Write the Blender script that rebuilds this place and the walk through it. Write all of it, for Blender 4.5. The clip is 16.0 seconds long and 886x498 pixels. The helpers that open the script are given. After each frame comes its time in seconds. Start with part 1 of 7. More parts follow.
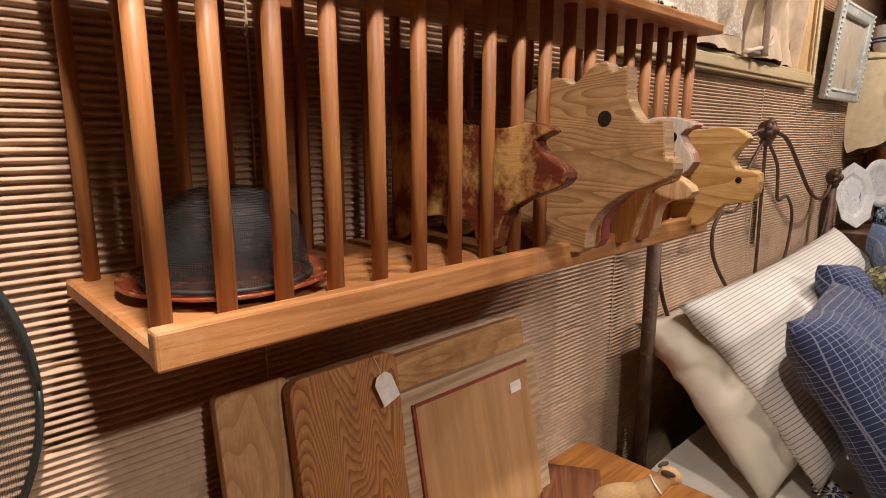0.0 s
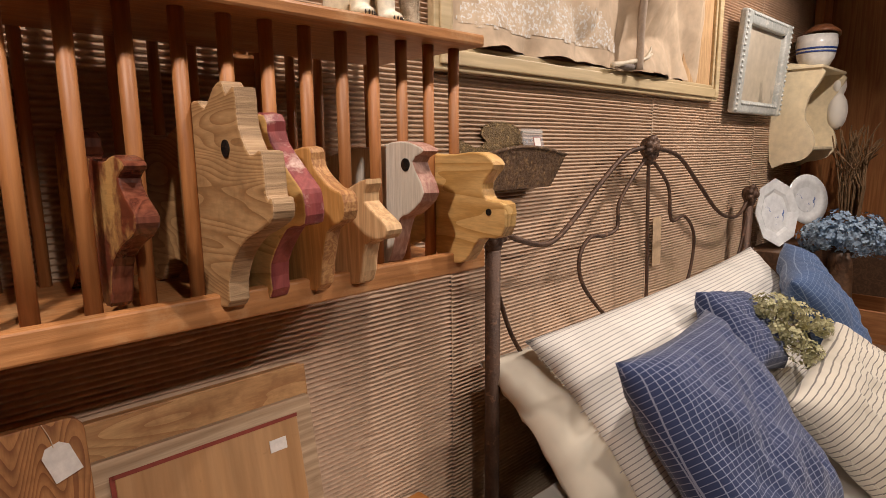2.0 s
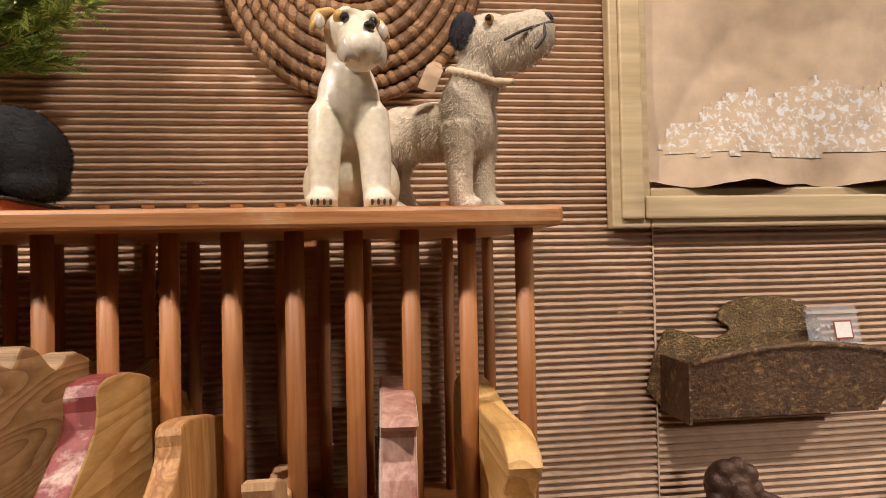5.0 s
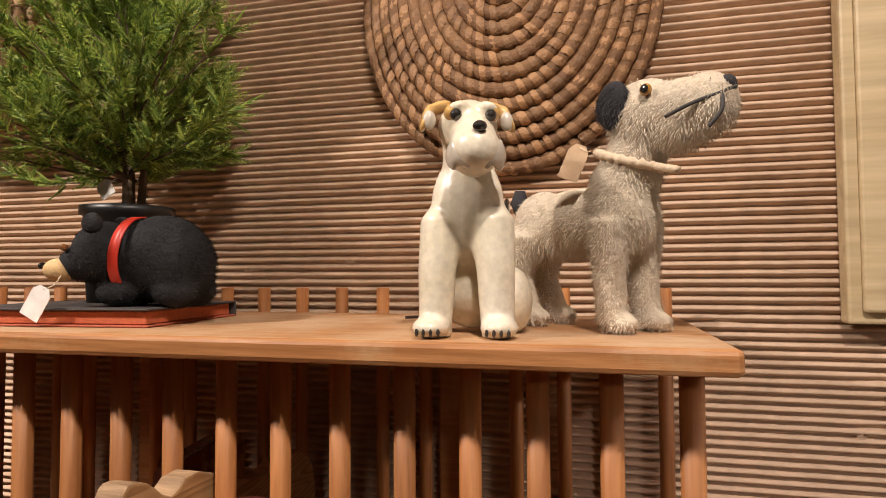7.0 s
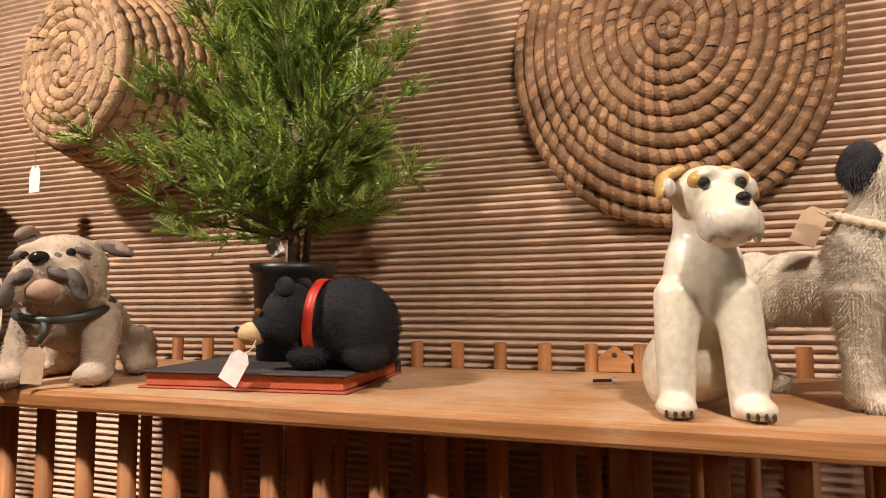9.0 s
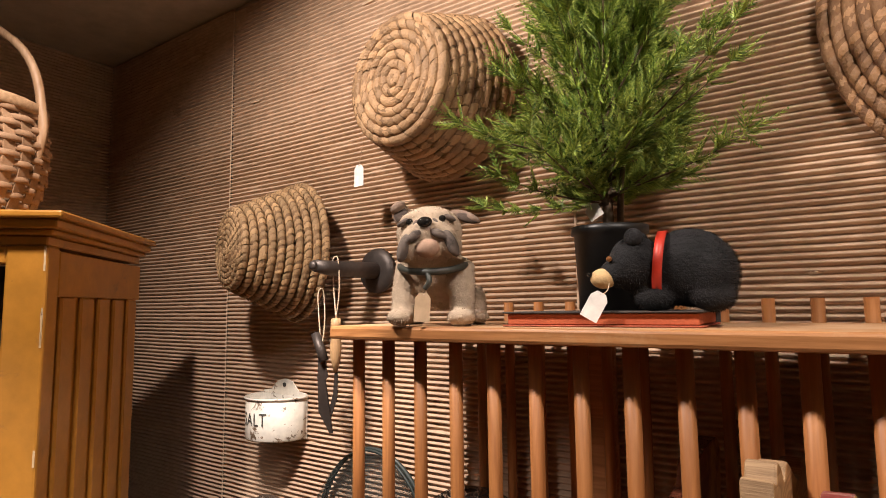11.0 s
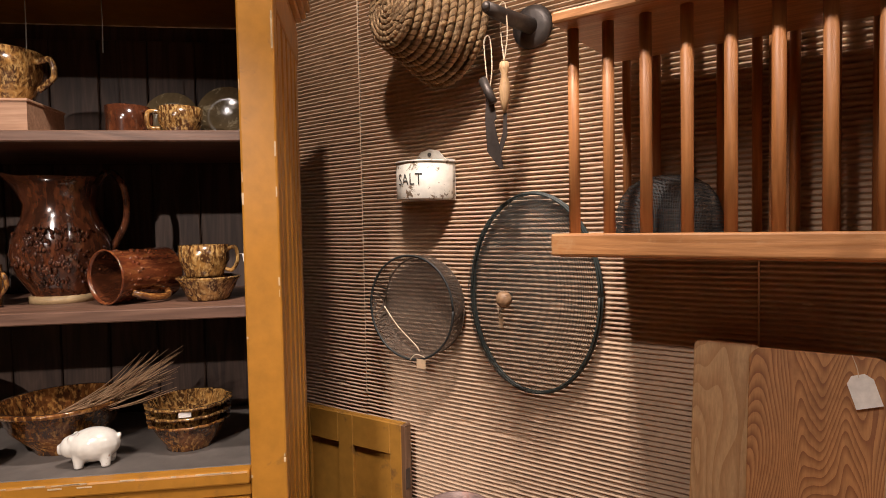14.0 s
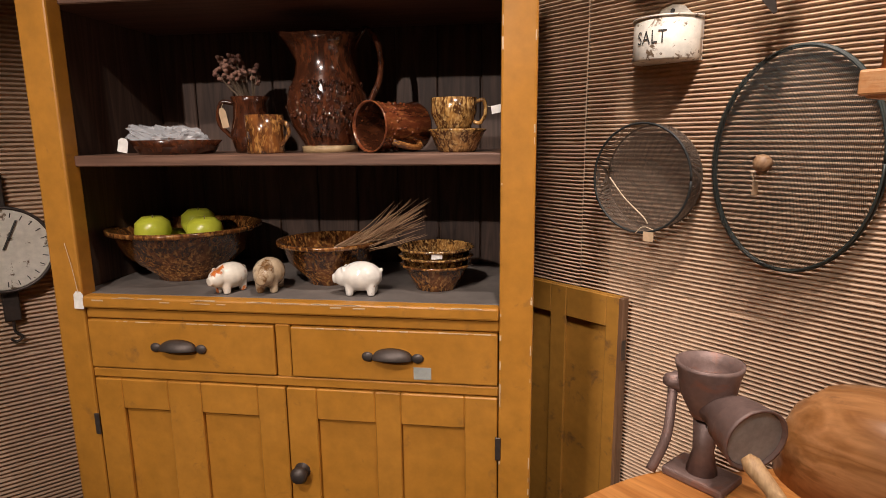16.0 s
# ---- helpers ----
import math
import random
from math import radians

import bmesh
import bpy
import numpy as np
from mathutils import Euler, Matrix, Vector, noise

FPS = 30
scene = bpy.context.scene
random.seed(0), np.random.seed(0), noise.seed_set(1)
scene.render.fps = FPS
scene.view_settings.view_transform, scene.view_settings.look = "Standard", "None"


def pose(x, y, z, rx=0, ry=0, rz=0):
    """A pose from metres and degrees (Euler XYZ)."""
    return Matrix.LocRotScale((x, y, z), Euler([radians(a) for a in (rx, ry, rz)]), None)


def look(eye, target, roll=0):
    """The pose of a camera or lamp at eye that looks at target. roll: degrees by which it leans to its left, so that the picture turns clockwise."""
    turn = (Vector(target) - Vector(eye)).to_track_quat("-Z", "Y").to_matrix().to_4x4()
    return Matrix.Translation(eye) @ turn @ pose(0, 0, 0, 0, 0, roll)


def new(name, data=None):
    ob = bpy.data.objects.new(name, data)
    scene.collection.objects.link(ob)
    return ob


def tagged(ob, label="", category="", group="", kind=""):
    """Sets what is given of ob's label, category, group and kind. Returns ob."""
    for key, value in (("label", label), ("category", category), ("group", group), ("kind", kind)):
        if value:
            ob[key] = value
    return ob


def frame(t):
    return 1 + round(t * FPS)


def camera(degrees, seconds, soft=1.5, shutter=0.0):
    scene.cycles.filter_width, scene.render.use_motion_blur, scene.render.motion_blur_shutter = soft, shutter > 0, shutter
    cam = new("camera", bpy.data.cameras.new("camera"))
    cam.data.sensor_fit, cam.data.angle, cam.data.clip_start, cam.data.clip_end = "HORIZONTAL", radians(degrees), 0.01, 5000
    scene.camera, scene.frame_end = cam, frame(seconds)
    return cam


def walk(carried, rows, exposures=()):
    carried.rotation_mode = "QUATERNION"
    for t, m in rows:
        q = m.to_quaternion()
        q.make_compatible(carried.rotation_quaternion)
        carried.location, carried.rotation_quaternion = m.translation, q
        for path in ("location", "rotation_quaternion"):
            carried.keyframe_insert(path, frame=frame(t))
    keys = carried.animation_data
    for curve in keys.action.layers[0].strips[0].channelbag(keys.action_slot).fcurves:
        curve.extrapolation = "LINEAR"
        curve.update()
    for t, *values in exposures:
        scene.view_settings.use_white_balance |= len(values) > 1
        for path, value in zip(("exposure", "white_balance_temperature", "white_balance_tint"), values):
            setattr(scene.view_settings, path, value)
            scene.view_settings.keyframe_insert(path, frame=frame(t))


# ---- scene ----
cam = camera(74.34, 16.0, soft=0.5)
ROWS = [
    (0, 0.018, 0.007, 1.465, -43.41, -11.14, -0.09),
    (0.5, 0.062, -0.027, 1.464, -43.98, -10.49, 0.07),
    (1, 0.163, -0.078, 1.476, -44.99, -10.17, 0.13),
    (1.5, 0.284, -0.157, 1.485, -45.19, -10.04, 0.38),
    (2, 0.408, -0.187, 1.482, -43.60, -9.75, 0.55),
    (2.5, 0.536, -0.187, 1.503, -39.30, -9.12, 0.67),
    (3, 0.662, -0.210, 1.541, -33.95, -8.60, 0.80),
    (3.5, 0.806, -0.239, 1.551, -25.57, -4.90, 0.95),
    (4, 0.860, -0.208, 1.570, -16.91, -2.61, 1.30),
    (4.5, 0.886, -0.122, 1.587, -10.96, -0.76, 1.30),
    (4.7, 0.909, -0.087, 1.594, -9.33, 0.39, 1.30),
    (6.8, 1.014, 0.051, 1.699, 13.43, 2.11, 0.32),
    (7, 1.009, 0.050, 1.702, 14.04, 2.28, 0.33),
    (7.5, 0.986, 0.047, 1.717, 15.13, 2.67, 0.61),
    (8, 0.964, 0.051, 1.729, 15.65, 3.00, 0.67),
    (8.5, 0.918, 0.035, 1.738, 16.43, 3.62, 0.83),
    (9, 0.871, 0.024, 1.739, 18.41, 4.75, 0.54),
    (9.5, 0.827, -0.002, 1.733, 21.72, 5.33, 0.61),
    (10, 0.797, -0.039, 1.716, 27.57, 5.66, 0.48),
    (10.2, 0.791, -0.050, 1.710, 30.08, 5.78, 0.55),
    (12.5, 0.604, -0.301, 1.512, 36.80, 5.71, 0.67),
    (13, 0.572, -0.310, 1.421, 36.58, 5.25, 0.63),
    (13.5, 0.569, -0.323, 1.356, 36.32, 0.18, 1.03),
    (14, 0.522, -0.371, 1.340, 35.35, -2.38, 1.15),
    (14.5, 0.485, -0.426, 1.324, 35.37, -3.44, 1.06),
    (15, 0.449, -0.462, 1.292, 39.61, -4.47, 0.93),
    (15.5, 0.434, -0.474, 1.265, 46.08, -6.98, 0.67),
    (16, 0.422, -0.476, 1.242, 51.33, -10.82, 0.58),
]
walk(cam, [(t, pose(x, y, z, 90 + pitch, roll, yaw)) for t, x, y, z, yaw, pitch, roll in ROWS])

# ---- light: warm ceiling spots along the wall, as in a shop, and added fill spots ----
scene.view_settings.exposure = 0.0
world = bpy.data.worlds.new("shop_air")
scene.world = world
world.use_nodes = True
world.node_tree.nodes["Background"].inputs[0].default_value = (1.0, 0.80, 0.60, 1)
world.node_tree.nodes["Background"].inputs[1].default_value = 0.065
WARM = (1.0, 0.87, 0.79)


def spot(name, eye, target, watts, angle, radius=0.03, blend=0.6, colour=WARM):
    lamp = bpy.data.lights.new(name, "SPOT")
    lamp.energy, lamp.spot_size, lamp.spot_blend, lamp.shadow_soft_size, lamp.color = watts, radians(angle), blend, radius, colour
    ob = new(name, lamp)
    ob.matrix_world = look(eye, target)
    return ob


spot("spot_lamp", (0.05, -0.04, 2.44), (0.15, 0.77, 1.25), 60, 130)
spot("spot_lamp", (1.12, -0.02, 2.44), (1.10, 0.77, 1.20), 38, 130)
spot("spot_lamp", (2.75, -0.06, 2.44), (2.65, 0.70, 1.05), 72, 130)
spot("spot_lamp", (1.90, -1.45, 2.44), (1.25, 0.77, 0.66), 42, 42)
spot("spot_lamp", (0.35, -1.50, 2.44), (0.45, 0.77, 0.52), 90, 36)
# fill spot added for the bed, its place assumed
spot("spot_lamp", (2.70, -1.60, 2.44), (2.40, 0.20, 0.70), 66, 62)
# spot added to brighten the low wall by the sieve; its source is unseen
spot("spot_lamp", (0.12, 0.08, 2.44), (-0.14, 0.77, 0.84), 78, 38)
# two fill spots added to brighten the cabinet, from no known lamp
spot("spot_lamp", (0.45, -1.20, 2.44), (-0.62, -0.10, 0.80), 106, 50)
spot("spot_lamp", (0.95, -2.55, 2.44), (-0.60, -0.05, 1.06), 165, 27)


# ---- materials ----
def nodes_of(m):
    m.use_nodes = True
    t = m.node_tree
    return t, t.nodes["Principled BSDF"]


def ramp_node(t, a, b, lo=0.3, hi=0.7):
    r = t.nodes.new("ShaderNodeValToRGB")
    r.color_ramp.elements[0].position, r.color_ramp.elements[1].position = lo, hi
    r.color_ramp.elements[0].color, r.color_ramp.elements[1].color = (*a, 1), (*b, 1)
    return r


def coords(t, scale, space="Object"):
    c = t.nodes.new("ShaderNodeTexCoord")
    m = t.nodes.new("ShaderNodeMapping")
    m.inputs["Scale"].default_value = scale
    t.links.new(c.outputs[space], m.inputs[0])
    return m.outputs[0]


def noise_node(t, vec, scale, detail=4.0, rough=0.55, distortion=0.0):
    n = t.nodes.new("ShaderNodeTexNoise")
    n.inputs["Scale"].default_value, n.inputs["Detail"].default_value = scale, detail
    n.inputs["Roughness"].default_value, n.inputs["Distortion"].default_value = rough, distortion
    t.links.new(vec, n.inputs["Vector"])
    return n.outputs["Fac"]


def mixed(t, fac, a, b, mode="MIX"):
    m = t.nodes.new("ShaderNodeMix")
    m.data_type, m.blend_type = "RGBA", mode
    for value, slot in ((fac, 0), (a, 6), (b, 7)):
        if isinstance(value, (int, float)):
            m.inputs[slot].default_value = value
        elif isinstance(value, tuple):
            m.inputs[slot].default_value = (*value, 1)
        else:
            t.links.new(value, m.inputs[slot])
    return m.outputs[2]


def bumped(t, p, height, strength, distance=0.002):
    b = t.nodes.new("ShaderNodeBump")
    b.inputs["Strength"].default_value, b.inputs["Distance"].default_value = strength, distance
    t.links.new(height, b.inputs["Height"])
    t.links.new(b.outputs[0], p.inputs["Normal"])


def surf(name, a, b, scale=30, rough=0.6, bump=0.25, metal=0.0, spots=None, spot_scale=18, spot_lo=0.6, spot_hi=0.68, coat=0.0, vary=0.0, distance=0.002, island=0.0):
    """A plain surface with two scales of variation and, where given, spots or wear of a second colour."""
    m = bpy.data.materials.new(name)
    t, p = nodes_of(m)
    v = coords(t, (1, 1, 1))
    fine, broad = noise_node(t, v, scale * 4, 6), noise_node(t, v, scale * 0.4, 3)
    r = ramp_node(t, a, b)
    t.links.new(broad, r.inputs[0])
    r2 = ramp_node(t, (0.86, 0.86, 0.86), (1.1, 1.1, 1.1))
    t.links.new(fine, r2.inputs[0])
    col = mixed(t, 1.0, r.outputs[0], r2.outputs[0], "MULTIPLY")
    if spots:
        s = noise_node(t, v, spot_scale, 5, 0.65, 0.4)
        sr = ramp_node(t, (0, 0, 0), (1, 1, 1), spot_lo, spot_hi)
        t.links.new(s, sr.inputs[0])
        col = mixed(t, sr.outputs[0], col, spots)
    if vary:
        info = t.nodes.new("ShaderNodeObjectInfo")
        vr = ramp_node(t, (1 - vary,) * 3, (1 + vary,) * 3, 0, 1)
        t.links.new(info.outputs["Random"], vr.inputs[0])
        col = mixed(t, 1.0, col, vr.outputs[0], "MULTIPLY")
    if island:
        geo = t.nodes.new("ShaderNodeNewGeometry")
        ir = ramp_node(t, (1 - island,) * 3, (1 + island,) * 3, 0, 1)
        t.links.new(geo.outputs["Random Per Island"], ir.inputs[0])
        col = mixed(t, 1.0, col, ir.outputs[0], "MULTIPLY")
    t.links.new(col, p.inputs["Base Color"])
    rr = t.nodes.new("ShaderNodeMapRange")
    rr.inputs[3].default_value, rr.inputs[4].default_value = max(0.02, rough - 0.12), min(1, rough + 0.12)
    t.links.new(broad, rr.inputs[0])
    t.links.new(rr.outputs[0], p.inputs["Roughness"])
    p.inputs["Metallic"].default_value = metal
    p.inputs["Coat Weight"].default_value = coat
    p.inputs["Coat Roughness"].default_value = 0.08
    if bump:
        bumped(t, p, fine, bump, distance)
    return m


def wood(name, dark, light, along="x", grain=26, rough=0.55, bump=0.25, wear=None, wear_lo=0.6, wear_hi=0.72, rings=1.0, vary=0.12):
    """Wood whose grain runs along one axis of the thing."""
    m = bpy.data.materials.new(name)
    t, p = nodes_of(m)
    squeeze = [1.0, 1.0, 1.0]
    squeeze["xyz".index(along)] = 0.07
    v = coords(t, squeeze)
    info = t.nodes.new("ShaderNodeObjectInfo")
    shift = t.nodes.new("ShaderNodeVectorMath")
    shift.operation = "ADD"
    t.links.new(v, shift.inputs[0])
    times = t.nodes.new("ShaderNodeMath")
    times.operation, times.inputs[1].default_value = "MULTIPLY", 7.0
    t.links.new(info.outputs["Random"], times.inputs[0])
    t.links.new(times.outputs[0], shift.inputs[1])
    v = shift.outputs[0]
    broad, fine = noise_node(t, v, grain, 3, 0.5, 1.2 * rings), noise_node(t, v, grain * 9, 5, 0.6)
    bands = t.nodes.new("ShaderNodeMath")
    bands.operation, bands.inputs[1].default_value = "PINGPONG", 0.09
    t.links.new(broad, bands.inputs[0])
    r = ramp_node(t, dark, light, 0.0, 0.09)
    t.links.new(bands.outputs[0], r.inputs[0])
    fr = ramp_node(t, (0.78, 0.76, 0.74), (1.08, 1.08, 1.08))
    t.links.new(fine, fr.inputs[0])
    col = mixed(t, 1.0, r.outputs[0], fr.outputs[0], "MULTIPLY")
    if wear:
        free = coords(t, (1, 1, 1))
        s = noise_node(t, free, 9, 6, 0.7)
        sr = ramp_node(t, (0, 0, 0), (1, 1, 1), wear_lo, wear_hi)
        t.links.new(s, sr.inputs[0])
        col = mixed(t, sr.outputs[0], col, wear)
    vr = ramp_node(t, (1 - vary,) * 3, (1 + vary,) * 3, 0, 1)
    t.links.new(info.outputs["Random"], vr.inputs[0])
    col = mixed(t, 1.0, col, vr.outputs[0], "MULTIPLY")
    t.links.new(col, p.inputs["Base Color"])
    p.inputs["Roughness"].default_value = rough
    bumped(t, p, fine, bump, 0.0015)
    return m


def flat_sawn(name, dark, light, gap, swing, seed, along="z", rough=0.6, knots=True, worn=None):
    """Flat-sawn board: arched dark rings along the grain, knots, and dull stains."""
    m = bpy.data.materials.new(name)
    t, p = nodes_of(m)
    squeeze = [1.0, 1.0, 1.0]
    squeeze["xyz".index(along)] = 0.16
    v = coords(t, squeeze)
    move = t.nodes.new("ShaderNodeVectorMath")
    move.operation, move.inputs[1].default_value = "ADD", (seed, seed * 0.7, seed * 1.3)
    t.links.new(v, move.inputs[0])
    field, fine = noise_node(t, move.outputs[0], swing, 2, 0.4), noise_node(t, move.outputs[0], 260, 4, 0.6)
    rings = t.nodes.new("ShaderNodeMath")
    rings.operation, rings.inputs[1].default_value = "MULTIPLY", 1 / gap
    t.links.new(field, rings.inputs[0])
    saw = t.nodes.new("ShaderNodeMath")
    saw.operation = "FRACT"
    t.links.new(rings.outputs[0], saw.inputs[0])
    r = ramp_node(t, light, dark, 0.35, 0.92)
    t.links.new(saw.outputs[0], r.inputs[0])
    fr = ramp_node(t, (0.80, 0.78, 0.76), (1.08, 1.08, 1.08))
    t.links.new(fine, fr.inputs[0])
    col = mixed(t, 1.0, r.outputs[0], fr.outputs[0], "MULTIPLY")
    free = coords(t, (1, 1, 1))
    if knots:
        kn = t.nodes.new("ShaderNodeTexVoronoi")
        kn.inputs["Scale"].default_value = 5.5
        t.links.new(free, kn.inputs["Vector"])
        kr = ramp_node(t, (1, 1, 1), (0, 0, 0), 0.04, 0.11)
        t.links.new(kn.outputs["Distance"], kr.inputs[0])
        col = mixed(t, kr.outputs[0], col, tuple(c * 0.45 for c in dark))
    st = noise_node(t, free, 7, 5, 0.7)
    sr = ramp_node(t, (0, 0, 0), (0.75, 0.75, 0.75), 0.55, 0.72)
    t.links.new(st, sr.inputs[0])
    col = mixed(t, sr.outputs[0], col, worn or tuple(c * 0.6 for c in dark))
    t.links.new(col, p.inputs["Base Color"])
    p.inputs["Roughness"].default_value = rough
    bumped(t, p, saw.outputs[0], 0.25, 0.0012)
    return m


# ---- shape helpers ----
def box(bm, x0, y0, z0, x1, y1, z1, bevel=0.0, segments=1):
    vs = [bm.verts.new(p) for p in ((x0, y0, z0), (x1, y0, z0), (x1, y1, z0), (x0, y1, z0), (x0, y0, z1), (x1, y0, z1), (x1, y1, z1), (x0, y1, z1))]
    fs = [bm.faces.new([vs[i] for i in f]) for f in ((3, 2, 1, 0), (4, 5, 6, 7), (0, 1, 5, 4), (1, 2, 6, 5), (2, 3, 7, 6), (3, 0, 4, 7))]
    if bevel:
        edges = list({e for f in fs for e in f.edges})
        bmesh.ops.bevel(bm, geom=edges, offset=bevel, segments=segments, affect="EDGES", profile=0.5)
    return bm


def boxed(x0, y0, z0, x1, y1, z1, bevel=0.0, segments=1):
    return box(bmesh.new(), x0, y0, z0, x1, y1, z1, bevel, segments)


def ring_skin(bm, rings, close_ends=True, closed_loop=True):
    """Skins rings of points, each of the same count."""
    rows = [[bm.verts.new(p) for p in ring] for ring in rings]
    n = len(rows[0])
    for a, b in zip(rows, rows[1:]):
        for i in range(n if closed_loop else n - 1):
            j = (i + 1) % n
            bm.faces.new((a[i], a[j], b[j], b[i]))
    if close_ends and closed_loop:
        bm.faces.new(list(reversed(rows[0])))
        bm.faces.new(rows[-1])
    return bm


def tube(bm, points, radius, sides=10):
    """A round bar along points; radius: a number or one for each point."""
    pts = [Vector(p) for p in points]
    rad = radius if isinstance(radius, (list, tuple)) else [radius] * len(pts)
    rings, up = [], None
    for i, p in enumerate(pts):
        d = (pts[min(i + 1, len(pts) - 1)] - pts[max(i - 1, 0)]).normalized()
        if up is None:
            up = Vector((0, 0, 1)) if abs(d.z) < 0.9 else Vector((1, 0, 0))
        side = d.cross(up).normalized()
        up = side.cross(d).normalized()
        rings.append([p + (side * math.cos(a) + up * math.sin(a)) * rad[i] for a in (2 * math.pi * k / sides for k in range(sides))])
    return ring_skin(bm, rings)


def lathe(bm, profile, sides=32, sx=1.0, sy=1.0, closed=False):
    """Turns (radius, height) pairs about z."""
    rows = []
    for r, z in profile:
        if r < 1e-6:
            rows.append([bm.verts.new((0, 0, z))])
        else:
            rows.append([bm.verts.new((r * sx * math.cos(2 * math.pi * k / sides), r * sy * math.sin(2 * math.pi * k / sides), z)) for k in range(sides)])
    pairs = list(zip(rows, rows[1:])) + ([(rows[-1], rows[0])] if closed else [])
    for a, b in pairs:
        for i in range(sides):
            j = (i + 1) % sides
            if len(a) == 1 and len(b) == 1:
                continue
            if len(a) == 1:
                bm.faces.new((a[0], b[j], b[i]))
            elif len(b) == 1:
                bm.faces.new((a[i], a[j], b[0]))
            else:
                bm.faces.new((a[i], a[j], b[j], b[i]))
    return bm


def smooth_path(points, steps=6, closed=False):
    """A rounded line through points (Catmull-Rom)."""
    p = [Vector(q) for q in points]
    n, out = len(p), []
    for i in range(n if closed else n - 1):
        if closed:
            a, b, c, d = p[(i - 1) % n], p[i], p[(i + 1) % n], p[(i + 2) % n]
        else:
            a, b, c, d = p[max(i - 1, 0)], p[i], p[i + 1], p[min(i + 2, n - 1)]
        for k in range(steps):
            s = k / steps
            out.append(0.5 * ((2 * b) + (c - a) * s + (2 * a - 5 * b + 4 * c - d) * s * s + (3 * b - a - 3 * c + d) * s ** 3))
    if not closed:
        out.append(p[-1])
    return out


def slab(bm, outline, thick, bevel=0.0):
    """A flat board cut to an outline of (x, z) pairs, from y = 0 to y = thick."""
    front = [bm.verts.new((x, 0, z)) for x, z in outline]
    back = [bm.verts.new((x, thick, z)) for x, z in outline]
    n = len(front)
    faces = [bm.faces.new(front), bm.faces.new(list(reversed(back)))]
    for i in range(n):
        j = (i + 1) % n
        bm.faces.new((front[j], front[i], back[i], back[j]))
    bmesh.ops.recalc_face_normals(bm, faces=bm.faces)
    if bevel:
        edges = [e for f in faces for e in f.edges]
        bmesh.ops.bevel(bm, geom=edges, offset=bevel, segments=2, affect="EDGES", profile=0.5)
    return bm


def ball(bm, at, size, turn=(0, 0, 0), u=16, v=10):
    """An ellipsoid."""
    m = Matrix.LocRotScale(at, Euler([radians(a) for a in turn]), size)
    bmesh.ops.create_uvsphere(bm, u_segments=u, v_segments=v, radius=1.0, matrix=m)
    return bm


def thing(name, m, label, category, group="", kind=""):
    """An empty at a thing's base, to carry its parts."""
    ob = new(name)
    ob.matrix_world = m
    ob.empty_display_size = 0.05
    return tagged(ob, label, category, group, kind)


def part(name, bm, material, parent=None, label="", smooth=False, at=None):
    """Links a bmesh as one mesh object under a thing or a part."""
    me = bpy.data.meshes.new(name)
    bm.normal_update()
    bm.to_mesh(me)
    bm.free()
    if smooth:
        me.polygons.foreach_set("use_smooth", [True] * len(me.polygons))
    me.materials.append(material)
    ob = new(name, me)
    if parent:
        ob.parent = parent
    if at:
        ob.matrix_basis = at
    return tagged(ob, label)


def again(ob, parent, m):
    """A further piece on the same mesh."""
    o = new(ob.name.split(".")[0], ob.data)
    o.parent, o.matrix_basis = parent, m
    if "label" in ob:
        o["label"] = ob["label"]
    return o


def solo(name, bm, material, label, category, group="", kind="", smooth=False, at=None):
    """A thing that is one mesh."""
    return tagged(part(name, bm, material, None, label, smooth, at), label, category, group, kind)


def fused(bm, voxel):
    """Fuses overlapping bodies of a bmesh into one skin."""
    me = bpy.data.meshes.new("fuse")
    bm.to_mesh(me)
    bm.free()
    ob = new("fuse", me)
    mod = ob.modifiers.new("fuse", "REMESH")
    mod.mode, mod.voxel_size, mod.use_smooth_shade = "VOXEL", voxel, True
    soft = ob.modifiers.new("soft", "SMOOTH")
    soft.factor, soft.iterations = 0.5, 8
    ev = ob.evaluated_get(bpy.context.evaluated_depsgraph_get())
    out = bmesh.new()
    out.from_mesh(ev.to_mesh())
    ev.to_mesh_clear()
    bpy.data.objects.remove(ob)
    return out

# ---- materials in use ----
CARD = surf("brown_corrugated_card", (0.47, 0.326, 0.220), (0.57, 0.405, 0.28), 14, 0.85, 0.25, spots=(0.30, 0.19, 0.11), spot_scale=9, spot_lo=0.62, spot_hi=0.8)
TORN = surf("torn_card_edge", (0.62, 0.46, 0.31), (0.72, 0.55, 0.39), 40, 0.9, 0.3)
PLASTER = surf("dull_cream_plaster", (0.42, 0.35, 0.27), (0.50, 0.42, 0.33), 5, 0.9, 0.1)
FLOORING = wood("worn_floorboards", (0.12, 0.075, 0.045), (0.22, 0.14, 0.08), "x", 12, 0.6)
RACK = wood("orange_pine", (0.37, 0.155, 0.050), (0.50, 0.23, 0.085), "x", 22, 0.48, 0.35, wear=(0.54, 0.33, 0.165), wear_lo=0.54, wear_hi=0.76)
RACK_TOP = wood("worn_pine_top", (0.40, 0.19, 0.075), (0.55, 0.29, 0.125), "x", 22, 0.55, 0.35, wear=(0.58, 0.39, 0.235), wear_lo=0.40, wear_hi=0.66)
RACK_BAR = wood("orange_pine_dowel", (0.35, 0.135, 0.040), (0.44, 0.185, 0.060), "z", 22, 0.5, 0.3, wear=(0.30, 0.125, 0.042), wear_lo=0.60, wear_hi=0.74, vary=0.16)
